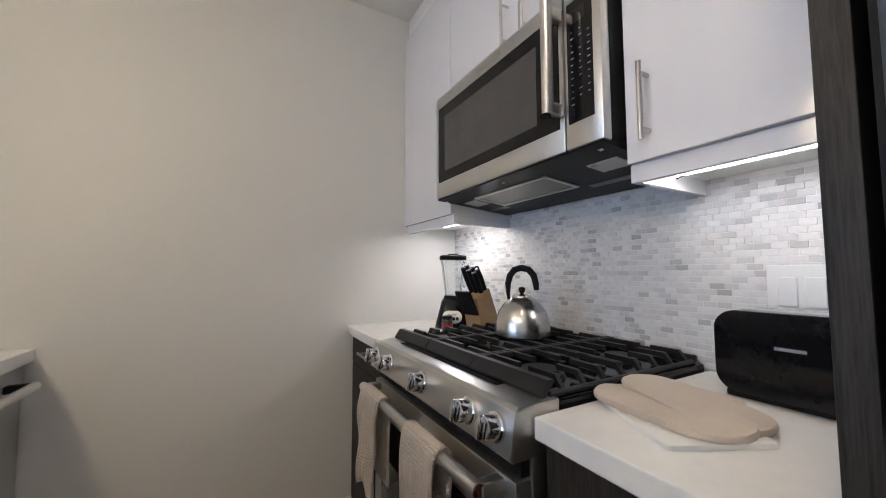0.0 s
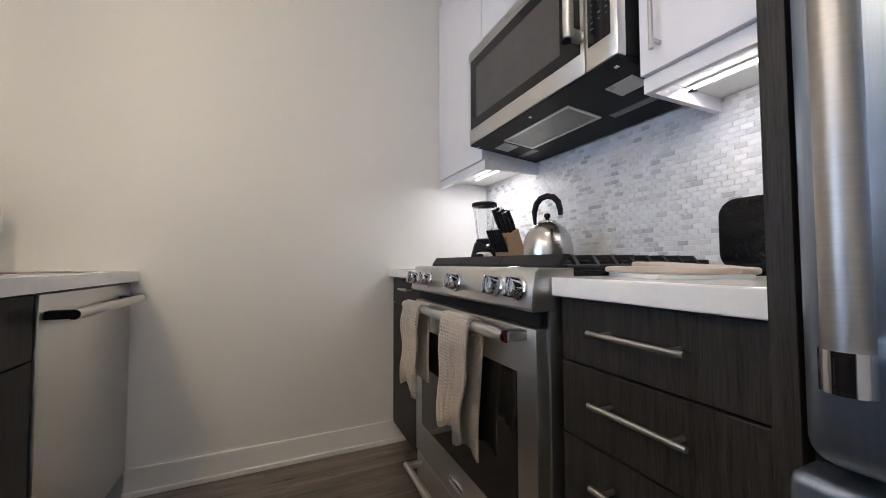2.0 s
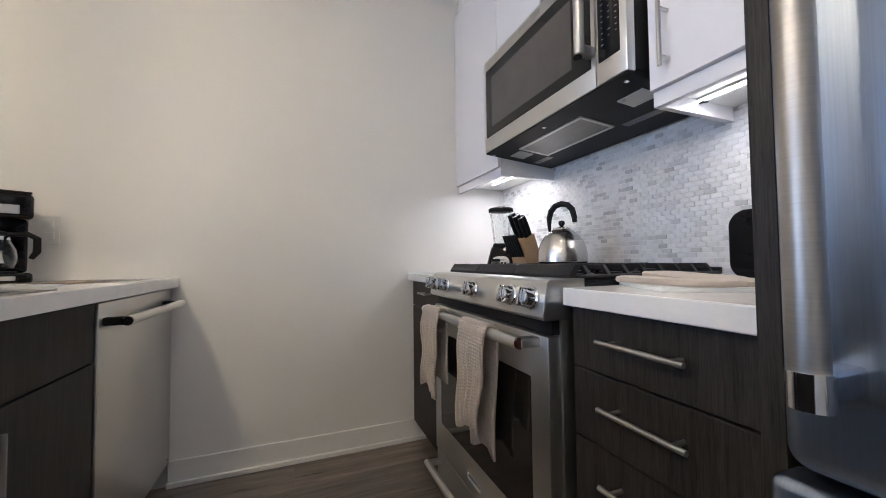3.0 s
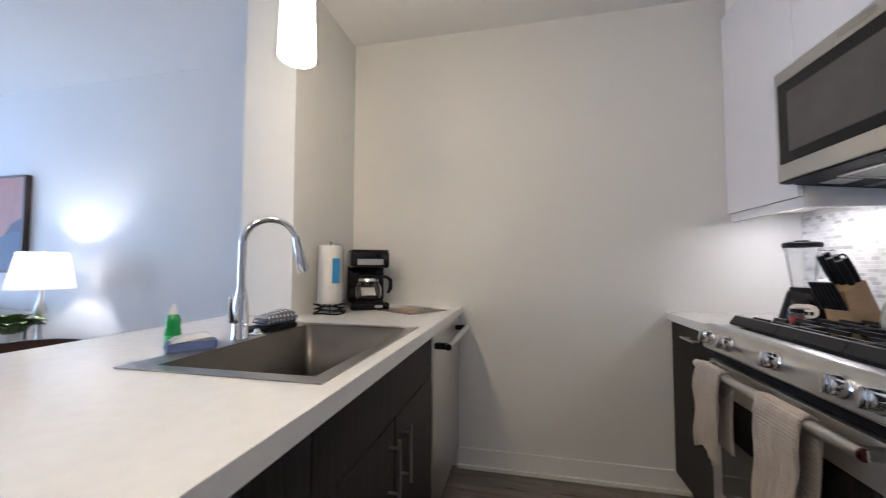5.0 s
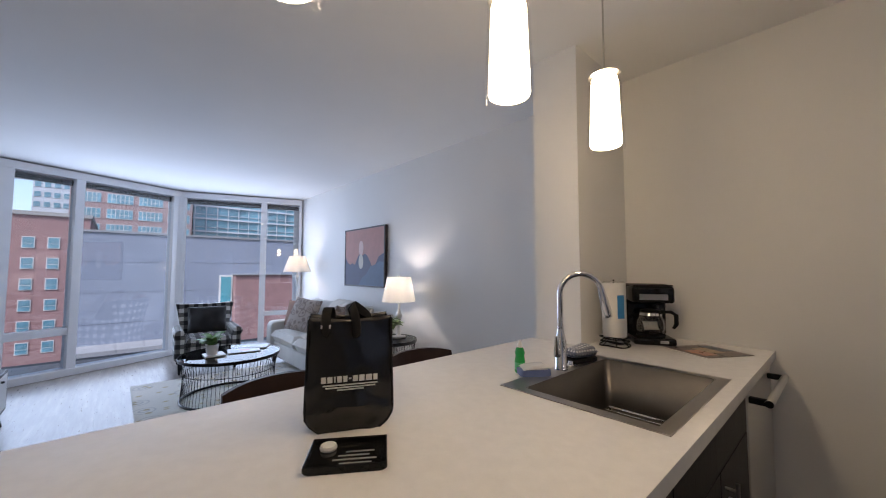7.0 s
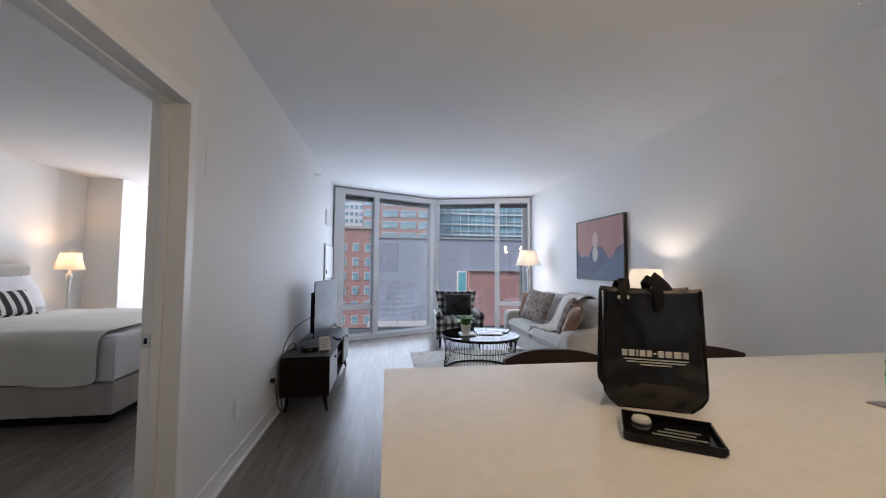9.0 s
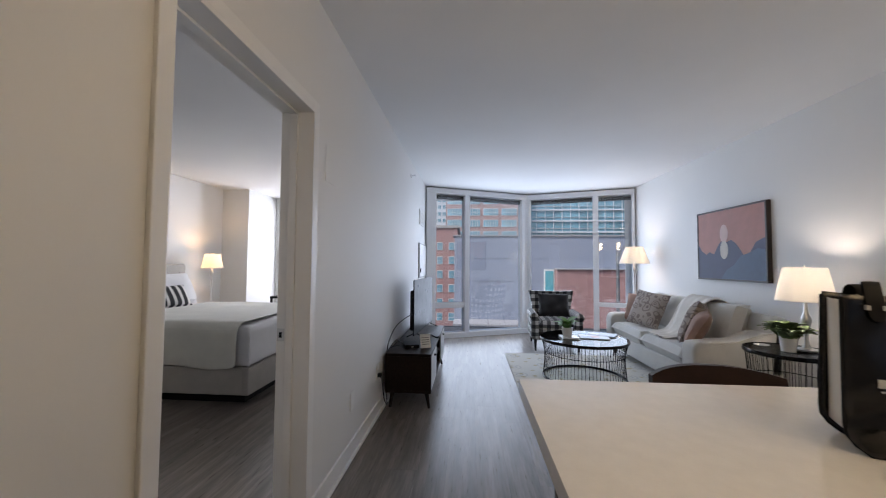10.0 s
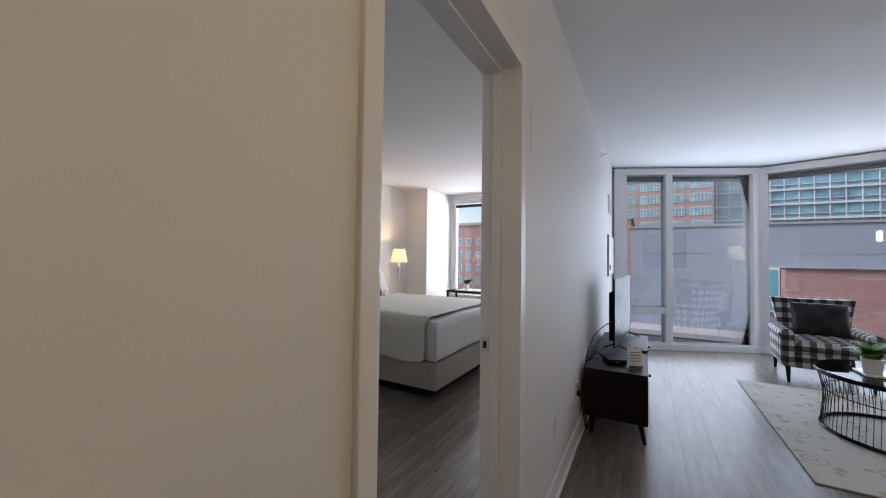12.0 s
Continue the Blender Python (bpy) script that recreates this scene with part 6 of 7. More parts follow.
def armchair():
    t = empty("armchair", pose(-5.86, 0.43, 0, 0, 0, -94) @ Matrix.Scale(0.89, 4), "black and white buffalo-check wing armchair by the window", "armchair")
    # local: x across, the front faces +y... turned so that it looks into the room
    w = 0.41
    part("base", box(-w + 0.02, -0.36, 0.17, w - 0.02, 0.36, 0.33, 0.03, 3), CHECK, t, "", True)
    part("seat_cushion", moved(cushion(0.58, 0.62, 0.17, 0.14, 14, 8.0, 2, 0.004), pose(0, 0.06, 0.40)), CHECK, t, "", True)
    bm = bmesh.new()
    n = 12
    for s in (0, 1):
        for i in range(n + 1):
            u = 2 * i / n - 1
            for k in range(9):
                h = k / 8
                half = 0.30 + 0.09 * h ** 1.5
                z = 0.30 + 0.62 * h + 0.02 * h * abs(u) ** 3
                y = -0.24 - 0.12 * h + 0.07 * abs(u) ** 3 * (0.4 + 0.6 * h) + (0.0 if s == 0 else -0.12)
                bm.verts.new((u * half, y, z))
    bm.verts.ensure_lookup_table()
    at = lambda s, i, k: bm.verts[(s * (n + 1) + i) * 9 + k]
    for i in range(n):
        for k in range(8):
            bm.faces.new((at(0, i, k), at(0, i, k + 1), at(0, i + 1, k + 1), at(0, i + 1, k)))
            bm.faces.new((at(1, i, k), at(1, i + 1, k), at(1, i + 1, k + 1), at(1, i, k + 1)))
        for k in (0, 8):
            bm.faces.new((at(0, i, k), at(0, i + 1, k), at(1, i + 1, k), at(1, i, k)))
    for i in (0, n):
        for k in range(8):
            bm.faces.new((at(0, i, k), at(1, i, k), at(1, i, k + 1), at(0, i, k + 1)))
    part("backrest", bm, CHECK, t, "", True)
    for s in (-1, 1):
        part("arm", box(min(s * w, s * (w - 0.13)), -0.30, 0.18, max(s * w, s * (w - 0.13)), 0.40, 0.55, 0.05, 4), CHECK, t, "", True)
        part("arm_roll", moved(lathe([(0, -0.35), (0.055, -0.345), (0.068, -0.33), (0.068, 0.33), (0.055, 0.345), (0, 0.35)], 20), pose(s * (w - 0.05), 0.06, 0.55, 90, 0, 0)), CHECK, t, "", True)
        for y in (-0.32, 0.33):
            part("leg", tube([(s * 0.34, y + (0.03 if y > 0 else -0.05), 0), (s * 0.34, y, 0.18)], [0.014, 0.026], 12), BLACK_MATTE, t, "", True)
    return t


armchair()
tagged(part("throw_pillow", cushion(0.46, 0.36, 0.15, 0.4, 20, 2.6, 9, 0.03), fabric("black_fur", (0.014, 0.013, 0.013), 0.3, 160, 0.95, 1.0), None, "", True, pose(-5.84, 0.43, 0.635, 70, 0, 86)), "black fluffy pillow on the checked armchair", "pillow")
TABLE_GLASS = pane_glass("table_glass", (0.8, 0.9, 0.88), 1.25)


def wire_table(name, x, y, r, h, wires, label, category):
    """A round glass-topped table on a pinched drum of black wires."""
    t = empty(name, pose(x, y, 0.011 if r > 0.4 else 0), label, category)
    h = h - (0.011 if r > 0.4 else 0)
    part("rim", lathe([(r - 0.02, h - 0.03), (r, h - 0.03), (r + 0.004, h - 0.015), (r, h), (r - 0.006, h), (r - 0.008, h - 0.012), (r - 0.02, h - 0.012)], 72), BLACK_GLOSS, t, "black metal rim", True)
    g = part("glass_top", lathe([(0, h - 0.011), (r - 0.009, h - 0.011), (r - 0.009, h - 0.003), (0, h - 0.003)], 64), TABLE_GLASS, t, "clear glass top")
    g.visible_shadow = False
    rb = r * 0.93
    part("foot_ring", tube([(rb * math.cos(a), rb * math.sin(a), 0.014) for a in (2 * math.pi * i / 64 for i in range(64))], 0.013, 8, None, True), BLACK_GLOSS, t, "", True)
    part("middle_ring", tube([(r * 0.905 * math.cos(a), r * 0.905 * math.sin(a), h * 0.64) for a in (2 * math.pi * i / 64 for i in range(64))], 0.0035, 6, None, True), BLACK_MATTE, t, "", True)
    me = None
    for i in range(wires):
        if me is None:
            pts = []
            for k in range(13):
                u = k / 12
                rr = rb + (r - 0.015 - rb) * u - 0.06 * r * math.sin(math.pi * u) ** 1.2 * (0.4 + 0.9 * u)
                pts.append((rr, 0, 0.012 + (h - 0.036) * u))
            ob = part("wire", tube(pts, 0.0022, 5), BLACK_MATTE, t, "", True)
            me = ob.data
        else:
            ob = new("wire", me)
            ob.parent = t
        ob.matrix_basis = pose(0, 0, 0, 0, 0, 360 * i / wires)
    return t


wire_table("coffee_table", -4.28, 0.40, 0.46, 0.45, 76, "round glass coffee table on a black wire drum", "coffee table")
wire_table("side_table", -3.08, 1.55, 0.28, 0.62, 48, "round glass side table on a black wire drum", "side table")
LEAF = simple("fresh_green_leaf", (0.13, 0.30, 0.07), 0.4, vary=0.35, scale=30)
POT = simple("white_ceramic", (0.72, 0.71, 0.69), 0.2, vary=0.03)
SOIL = simple("potting_soil", (0.03, 0.022, 0.016), 0.95, vary=0.4)


def potted_plant(x, y, z, r, h, leaves, spread, size, seed, label, mat=None):
    t = thing("potted_plant", x, y, z, label, "plant")
    ap("pot", lathe([(0, z), (r * 0.78, z), (r, z + h), (r * 0.93, z + h), (r * 0.9, z + h * 0.85), (0, z + h * 0.84)], 24, None, x, y), POT, t, "white ceramic pot", True)
    ap("soil", lathe([(0, z + h * 0.9), (r * 0.9, z + h * 0.88)], 20, None, x, y), SOIL, t)
    rnd = random.Random(seed)
    for i in range(leaves):
        a = rnd.uniform(0, 2 * math.pi)
        tilt = rnd.uniform(2, 42)
        ln = size * rnd.uniform(0.7, 1.2)
        bm = bmesh.new()
        n = 6
        rows = []
        for k in range(n + 1):
            u = k / n
            wd = ln * 0.3 * math.sin(math.pi * min(1, u * 0.93 + 0.05)) ** 0.8
            d = math.sin(radians(tilt + 30 * u * u)) * ln * u
            zz = math.cos(radians(tilt + 30 * u * u)) * ln * u
            rows.append([bm.verts.new((d, s * wd, zz + abs(s) * wd * 0.25)) for s in (-1, 0, 1)])
        for p0, p1 in zip(rows, rows[1:]):
            for j in range(2):
                bm.faces.new((p0[j], p0[j + 1], p1[j + 1], p1[j]))
        rr = r * spread * rnd.random()
        moved(bm, pose(x + rr * math.cos(a), y + rr * math.sin(a), z + h * 0.9, 0, 0, math.degrees(a)))
        ap("leaf", bm, mat or LEAF, t, "", True)
    return t


t = thing("serving_tray", -4.25, 0.24, 0.45, "small white square tray on the coffee table", "tray")
ap("dish", box(-4.35, 0.15, 0.45, -4.15, 0.33, 0.464, 0.004), POT, t)
potted_plant(-4.25, 0.22, 0.4645, 0.06, 0.1, 22, 0.6, 0.13, 3, "small green leafy plant in a white pot")
magazine("magazine", pose(-4.30, 0.52, 0.45, 0, 0, 80), 0.30, 0.22, ((0.3, 0.32, 0.36), (0.1, 0.16, 0.3), (0.42, 0.1, 0.07)), "colourful magazine lying on the glass table", 0.006)
magazine("magazine", pose(-4.45, 0.66, 0.45, 0, 0, 62), 0.29, 0.21, ((0.06, 0.08, 0.14), (0.3, 0.32, 0.36)), "dark blue magazine on the glass coffee table", 0.008)


def translucent(name, colour, glow=0.0):
    mat = bpy.data.materials.new(name)
    mat.use_nodes = True
    nt = mat.node_tree
    nt.nodes.clear()
    out, mixer = nt.nodes.new("ShaderNodeOutputMaterial"), nt.nodes.new("ShaderNodeMixShader")
    d, tr = nt.nodes.new("ShaderNodeBsdfDiffuse"), nt.nodes.new("ShaderNodeBsdfTranslucent")
    tc = nt.nodes.new("ShaderNodeTexNoise")
    tc.inputs["Scale"].default_value = 220
    c = ramp(nt, tc.outputs["Fac"], (0.3, tone(colour, 0.92)), (0.7, colour))
    nt.links.new(c, d.inputs[0])
    nt.links.new(c, tr.inputs[0])
    mixer.inputs[0].default_value = 0.55
    nt.links.new(d.outputs[0], mixer.inputs[1])
    nt.links.new(tr.outputs[0], mixer.inputs[2])
    nt.links.new(mixer.outputs[0], out.inputs[0])
    return mat


SHADE = translucent("linen_shade", (0.86, 0.84, 0.80))
BULB = simple("lit_bulb", (1, 0.95, 0.85), 0.4, emit=5.0, emit_colour=(1.0, 0.85, 0.65), relief=0)


def shade_lamp(name, x, y, z, top, r0, r1, sh, watts, label, base_kind, colour=WARM):
    """A lamp with a tapered shade, its lit bulb inside, on a turned stem."""
    t = thing(name, x, y, z, label, "lamp")
    zs = top - sh
    s = ap("shade", lathe([(r0, zs), (r1, top), (r1 - 0.003, top), (r0 - 0.003, zs)], 40, None, x, y), SHADE, t, "pale lit fabric shade", True)
    if base_kind == "table":
        prof = [(0, z), (0.075, z), (0.078, z + 0.012), (0.03, z + 0.022), (0.016, z + 0.05), (0.014, z + 0.11), (0.026, z + 0.19), (0.034, z + 0.225), (0.026, z + 0.255), (0.013, z + 0.285), (0.011, zs + 0.05), (0, zs + 0.05)]
        ap("stem", lathe(prof, 28, None, x, y), NICKEL, t, "turned satin silver stem", True)
    else:
        ap("foot", lathe([(0, z), (0.14, z), (0.142, z + 0.012), (0.05, z + 0.028), (0.015, z + 0.04), (0, z + 0.04)], 36, None, x, y), NICKEL, t, "", True)
        ap("stem", lathe([(0.012, z + 0.03), (0.012, zs - 0.2), (0.02, zs - 0.19), (0.014, zs - 0.15), (0.03, zs - 0.10), (0.034, zs - 0.07), (0.02, zs - 0.045), (0.012, zs - 0.03), (0.012, zs + 0.06), (0, zs + 0.06)], 24, None, x, y), NICKEL, t, "turned satin silver stem", True)
    ap("bulb", lathe([(0, zs + 0.055), (0.016, zs + 0.06), (0.03, zs + 0.1), (0.026, zs + 0.125), (0, zs + 0.135)], 20, None, x, y), BULB, t, "", True)
    ap("finial", lathe([(0, top + 0.02), (0.007, top + 0.014), (0.004, top + 0.004), (0.004, zs + 0.13), (0, zs + 0.13)], 12, None, x, y), NICKEL, t, "", True)
    lamp("lamp_bulb", "POINT", watts, colour, pose(x, y, zs + 0.16), radius=0.03)
    return t


shade_lamp("table_lamp", -3.07, 1.66, 0.62, 1.238, 0.172, 0.125, 0.25, 5.6, "lit table lamp with white shade and silver stem", "table", (1.0, 0.95, 0.86))
shade_lamp("floor_lamp", -5.84, 1.63, 0.0, 1.525, 0.21, 0.122, 0.25, 3.2, "lit floor lamp with cream shade beside the sofa", "floor")
potted_plant(-3.03, 1.50, 0.62, 0.055, 0.11, 110, 1.1, 0.13, 8, "bushy small green plant in a white pot", simple("moss_green_leaf", (0.15, 0.22, 0.08), 0.6, vary=0.4, scale=40))
t = thing("coaster", -3.24, 1.47, 0.62, "round white coaster on the side table", "coaster")
ap("disc", lathe([(0, 0.62), (0.05, 0.62), (0.05, 0.626), (0, 0.626)], 28, None, -3.24, 1.47), POT, t)


def painting():
    x0, x1, z0, z1, y = -4.735, -3.705, 1.09, 1.868, N_Y
    t = thing("painting", (x0 + x1) / 2, y, z0, "framed abstract landscape in rose and slate blue", "painting")
    yb = y - 0.04
    oil = lambda n, c: simple(n, c, 0.6, vary=0.08, scale=12, fine=160, relief=0.3)
    for a in ((x0, z0, x1, z0 + 0.018), (x0, z1 - 0.018, x1, z1), (x0, z0 + 0.018, x0 + 0.018, z1 - 0.018), (x1 - 0.018, z0 + 0.018, x1, z1 - 0.018)):
        ap("frame", box(a[0], yb - 0.006, a[1], a[2], y, a[3], 0.002), DARK_WOOD, t, "dark wood frame")
    c = ap("canvas", box(x0 + 0.018, yb, z0 + 0.018, x1 - 0.018, y - 0.01, z1 - 0.018), oil("rose_oil", (0.42, 0.20, 0.17)), t)

    def sheet(name, outline, dy, mat):
        bm = bmesh.new()
        bm.faces.new([bm.verts.new((px, yb - dy, pz)) for px, pz in outline])
        return ap(name, bm, mat, c)

    w, h = x1 - x0 - 0.036, z1 - z0 - 0.036
    X = lambda u: x0 + 0.018 + u * w
    Z = lambda u: z0 + 0.018 + u * h
    ridge = [(0, 0.52), (0.06, 0.42), (0.14, 0.36), (0.2, 0.40), (0.27, 0.36), (0.36, 0.52), (0.42, 0.58), (0.47, 0.53), (0.55, 0.56), (0.62, 0.50), (0.72, 0.34), (0.78, 0.33), (0.88, 0.50), (1.0, 0.56)]
    sheet("far_ridge", [(X(0), Z(0))] + [(X(a), Z(b)) for a, b in ridge] + [(X(1), Z(0))], 0.0012, oil("slate_oil", (0.075, 0.085, 0.14)))
    near = [(0.38, 0.0), (0.48, 0.14), (0.58, 0.2), (0.68, 0.33), (0.78, 0.36), (0.9, 0.42), (1.0, 0.40)]
    sheet("near_hill", [(X(a), Z(b)) for a, b in near] + [(X(1), Z(0))], 0.0022, oil("blue_oil", (0.09, 0.13, 0.20)))
    for cz, hh, col in ((0.66, 0.13, (0.6, 0.42, 0.38)), (0.42, 0.13, (0.55, 0.5, 0.44))):
        pts = [(X(0.44) + 0.062 * math.cos(a), Z(cz) + (hh * h) * math.sin(a) * 1.02) for a in (2 * math.pi * i / 28 for i in range(28))]
        sheet("pale_disc", pts, 0.0032 + 0.0006 * (cz < 0.5), oil("pale_oil", col))


painting()
# ---- bedroom ----
LINEN = fabric("white_bed_linen", (0.74, 0.74, 0.75), 0.04, 300, 0.9, 0.25)
COVERLET = fabric("ivory_ribbed_coverlet", (0.68, 0.67, 0.60), 0.05, 120, 0.95, 0.6)
BED_CLOTH = fabric("beige_bed_upholstery", (0.42, 0.39, 0.35), 0.07, 420)


def striped(name):
    """Black cloth with ragged white stripes."""
    mat = bpy.data.materials.new(name)
    nt, p = nodes_of(mat)
    vec = coord(nt)
    sep = nt.nodes.new("ShaderNodeSeparateXYZ")
    nt.links.new(vec, sep.inputs[0])
    zig = nt.nodes.new("ShaderNodeMath")
    zig.operation, zig.inputs[1].default_value = "PINGPONG", 0.012
    nt.links.new(sep.outputs[1], zig.inputs[0])
    add = nt.nodes.new("ShaderNodeMath")
    add.operation = "ADD"
    nt.links.new(sep.outputs[0], add.inputs[0])
    nt.links.new(zig.outputs[0], add.inputs[1])
    pp = nt.nodes.new("ShaderNodeMath")
    pp.operation, pp.inputs[1].default_value = "PINGPONG", 0.055
    nt.links.new(add.outputs[0], pp.inputs[0])
    sc = nt.nodes.new("ShaderNodeMath")
    sc.operation, sc.inputs[1].default_value = "MULTIPLY", 18.2
    nt.links.new(pp.outputs[0], sc.inputs[0])
    nt.links.new(ramp(nt, sc.outputs[0], (0.0, (0.66, 0.65, 0.62)), (0.38, (0.66, 0.65, 0.62)), (0.42, (0.014, 0.014, 0.016)), (1.0, (0.014, 0.014, 0.016))), p.inputs["Base Color"])
    p.inputs["Roughness"].default_value = 0.92
    return mat


def bed():
    x0, x1, yf, yh = -5.14, -3.21, -2.77, -5.0
    t = thing("bed", (x0 + x1) / 2, (yf + yh) / 2, 0, "made bed with beige upholstered frame and white bedding", "bed")
    ap("plinth", box(x0 + 0.08, yh + 0.05, 0.0, x1 - 0.08, yf - 0.08, 0.085), BLACK_MATTE, t)
    ap("side_rail", box(x0, yh, 0.085, x0 + 0.07, yf, 0.325, 0.012, 3), BED_CLOTH, t, "", True)
    ap("side_rail", box(x1 - 0.07, yh, 0.085, x1, yf - 0.055, 0.325, 0.012, 3), BED_CLOTH, t, "", True)
    ap("foot_rail", box(x0 + 0.071, yf - 0.07, 0.085, x1, yf, 0.325, 0.012, 3), BED_CLOTH, t, "", True)
    h = ap("headboard", box(x0 - 0.03, yh - 0.10, 0.085, x1 + 0.03, yh, 1.22, 0.035, 4), BED_CLOTH, t, "tufted beige headboard", True)
    for i in range(7):
        for k in range(3):
            ap("button", moved(lathe([(0, 0.0), (0.013, 0.0), (0.012, 0.006), (0, 0.009)], 10), pose(x0 + 0.1 + i * 0.276 + (0.138 if k % 2 else 0), yh + 0.001, 0.82 + k * 0.14, -90, 0, 0)), BED_CLOTH, h)
    ap("mattress", box(x0 + 0.072, yh + 0.001, 0.24, x1 - 0.072, yf - 0.072, 0.62, 0.05, 4), LINEN, t, "", True)
    # duvet: a soft sheet hanging over both sides and the foot
    bm = bmesh.new()
    nx, ny = 30, 36
    rows = []
    for j in range(ny + 1):
        v = j / ny
        row = []
        for i in range(nx + 1):
            u = 2 * i / nx - 1
            half = (x1 - x0) / 2 - 0.008
            fl = half + 0.33
            sx = u * fl
            over = max(0.0, abs(sx) - half)
            x = max(-half, min(half, sx)) + math.copysign(0.012, sx) * min(1, over * 20) + 0.006 * math.sin(v * 30) * (over > 0.05)
            ln = (yf - yh) - 0.45
            sy = v * (ln + 0.33)
            overy = max(0.0, sy - ln + 0.005)
            y = yh + 0.45 + min(sy, ln) - 0.004 + min(0.012, overy)
            drop = max(over, overy)
            z = 0.69 - drop - 0.02 * (abs(u) ** 8) + 0.012 * noise.noise(Vector((x * 3, y * 3, 1))) - 0.02 * max(0, v - 0.8)
            row.append(bm.verts.new(((x0 + x1) / 2 + x, y, max(0.332, z))))
        rows.append(row)
    for a, b in zip(rows, rows[1:]):
        for i in range(nx):
            bm.faces.new((a[i], a[i + 1], b[i + 1], b[i]))
    d = ap("duvet", bm, LINEN, t, "smooth white duvet", True)
    d.modifiers.new("thick", "SOLIDIFY").thickness = 0.02
    d.modifiers.new("soft", "SUBSURF").levels = 1


bed()


def coverlet():
    """The ivory coverlet folded over the foot half of the bed, hanging at the side."""
    bm = bmesh.new()
    rows = []
    for j in range(17):
        v = j / 16
        row = []
        for i in range(25):
            s = i / 24 * 2.0 - 0.06
            over = max(0.0, s - 1.55)
            x = -4.765 + min(s, 1.55) + 0.022 * min(1, over * 12)
            y = -2.86 - v * 1.45
            z = 0.722 - over * (1.0 + 0.04 * math.sin(v * 9)) + 0.008 * noise.noise(Vector((x * 4, y * 4, 5)))
            if over > 0.02:
                x += 0.03 + 0.012 * math.sin(v * 14)
            row.append(bm.verts.new((x, y, z)))
        rows.append(row)
    for a, b in zip(rows, rows[1:]):
        for i in range(24):
            bm.faces.new((a[i], a[i + 1], b[i + 1], b[i]))
    ob = part("coverlet", bm, COVERLET, None, "", True)
    ob.modifiers.new("thick", "SOLIDIFY").thickness = 0.012
    ob.modifiers.new("soft", "SUBSURF").levels = 1
    tagged(ob, "ivory ribbed coverlet spread over the foot of the bed", "blanket")


coverlet()
for x, k in ((-4.66, 1), (-3.75, 2)):
    tagged(part("bed_pillow", cushion(0.70, 0.46, 0.19, 0.32, 14, 3.0, k, 0.012), LINEN, None, "", True, pose(x, -4.78, 0.89, 66, 0, 180)), "plump white bed pillow against the headboard", "pillow", "bed pillows")
tagged(part("lumbar_pillow", cushion(0.80, 0.30, 0.14, 0.36, 16, 2.8, 6, 0.006), striped("black_white_stripe"), None, "", True, pose(-4.18, -4.48, 0.825, 62, 0, 180)), "black lumbar pillow with ragged white stripes", "pillow")
shade_lamp("floor_lamp", -5.66, -4.97, 0.0, 1.385, 0.155, 0.105, 0.225, 7.0, "lit bedroom floor lamp with cream shade", "floor", (1.0, 0.66, 0.33))
t = tagged(empty("window_3", pose(-7.25, -4.75, 0.5), "white framed bedroom window with a raised dark shade", "window"), "", "", "", "structure")
X0 = -7.33
for nm, a in (("window_frame", (X0 - 0.05, -4.75, 0.5, X0 + 0.05, -4.68, 2.46)), ("window_frame", (X0 - 0.05, -3.62, 0.5, X0 + 0.05, -3.53, 2.46)), ("window_frame", (X0 - 0.05, -2.47, 0.5, X0 + 0.05, -2.4, 2.46)), ("window_head", (X0 - 0.05, -4.68, 2.38, X0 + 0.05, -2.47, 2.46)), ("window_sill", (X0 - 0.05, -4.75, 0.46, X0 + 0.16, -2.4, 0.50))):
    ap(nm, box(*a, 0.003), FRAME, t)
for a, b in ((-4.68, -3.62), (-3.53, -2.47)):
    w = ap("pane", box(X0 - 0.004, a, 0.5, X0 + 0.004, b, 2.38), PANE, t)
    w.visible_shadow = False
    ap("shade_roll", moved(lathe([(0, 0), (0.03, 0), (0.03, b - a - 0.004), (0, b - a - 0.004)], 14), pose(X0 + 0.05, a + 0.002, 2.33, -90, 0, 0)), SHADE_DARK, t)


def console(x0, y0, x1, y1, z):
    t = thing("console_table", (x0 + x1) / 2, (y0 + y1) / 2, 0, "narrow black metal console with white top by the window", "console table")
    ap("frame", box(x0, y0, z - 0.05, x1, y1, z - 0.015, 0.003), BLACK_MATTE, t)
    ap("top", box(x0 + 0.0, y0 + 0.18, z - 0.0145, x1, y1, z, 0.003), WHITE_PLASTIC, t)
    for x in (x0 + 0.02, x1 - 0.02):
        for y in (y0 + 0.02, y1 - 0.02):
            ap("leg", box(x - 0.015, y - 0.015, 0.0, x + 0.015, y + 0.015, z - 0.05), BLACK_MATTE, t)


console(-6.85, -4.45, -6.45, -3.2, 0.66)
potted_plant(-6.65, -4.12, 0.66, 0.05, 0.10, 26, 0.8, 0.13, 12, "leafy houseplant in a white pot by the window", simple("deep_green_leaf", (0.04, 0.09, 0.035), 0.5, vary=0.4, scale=30))

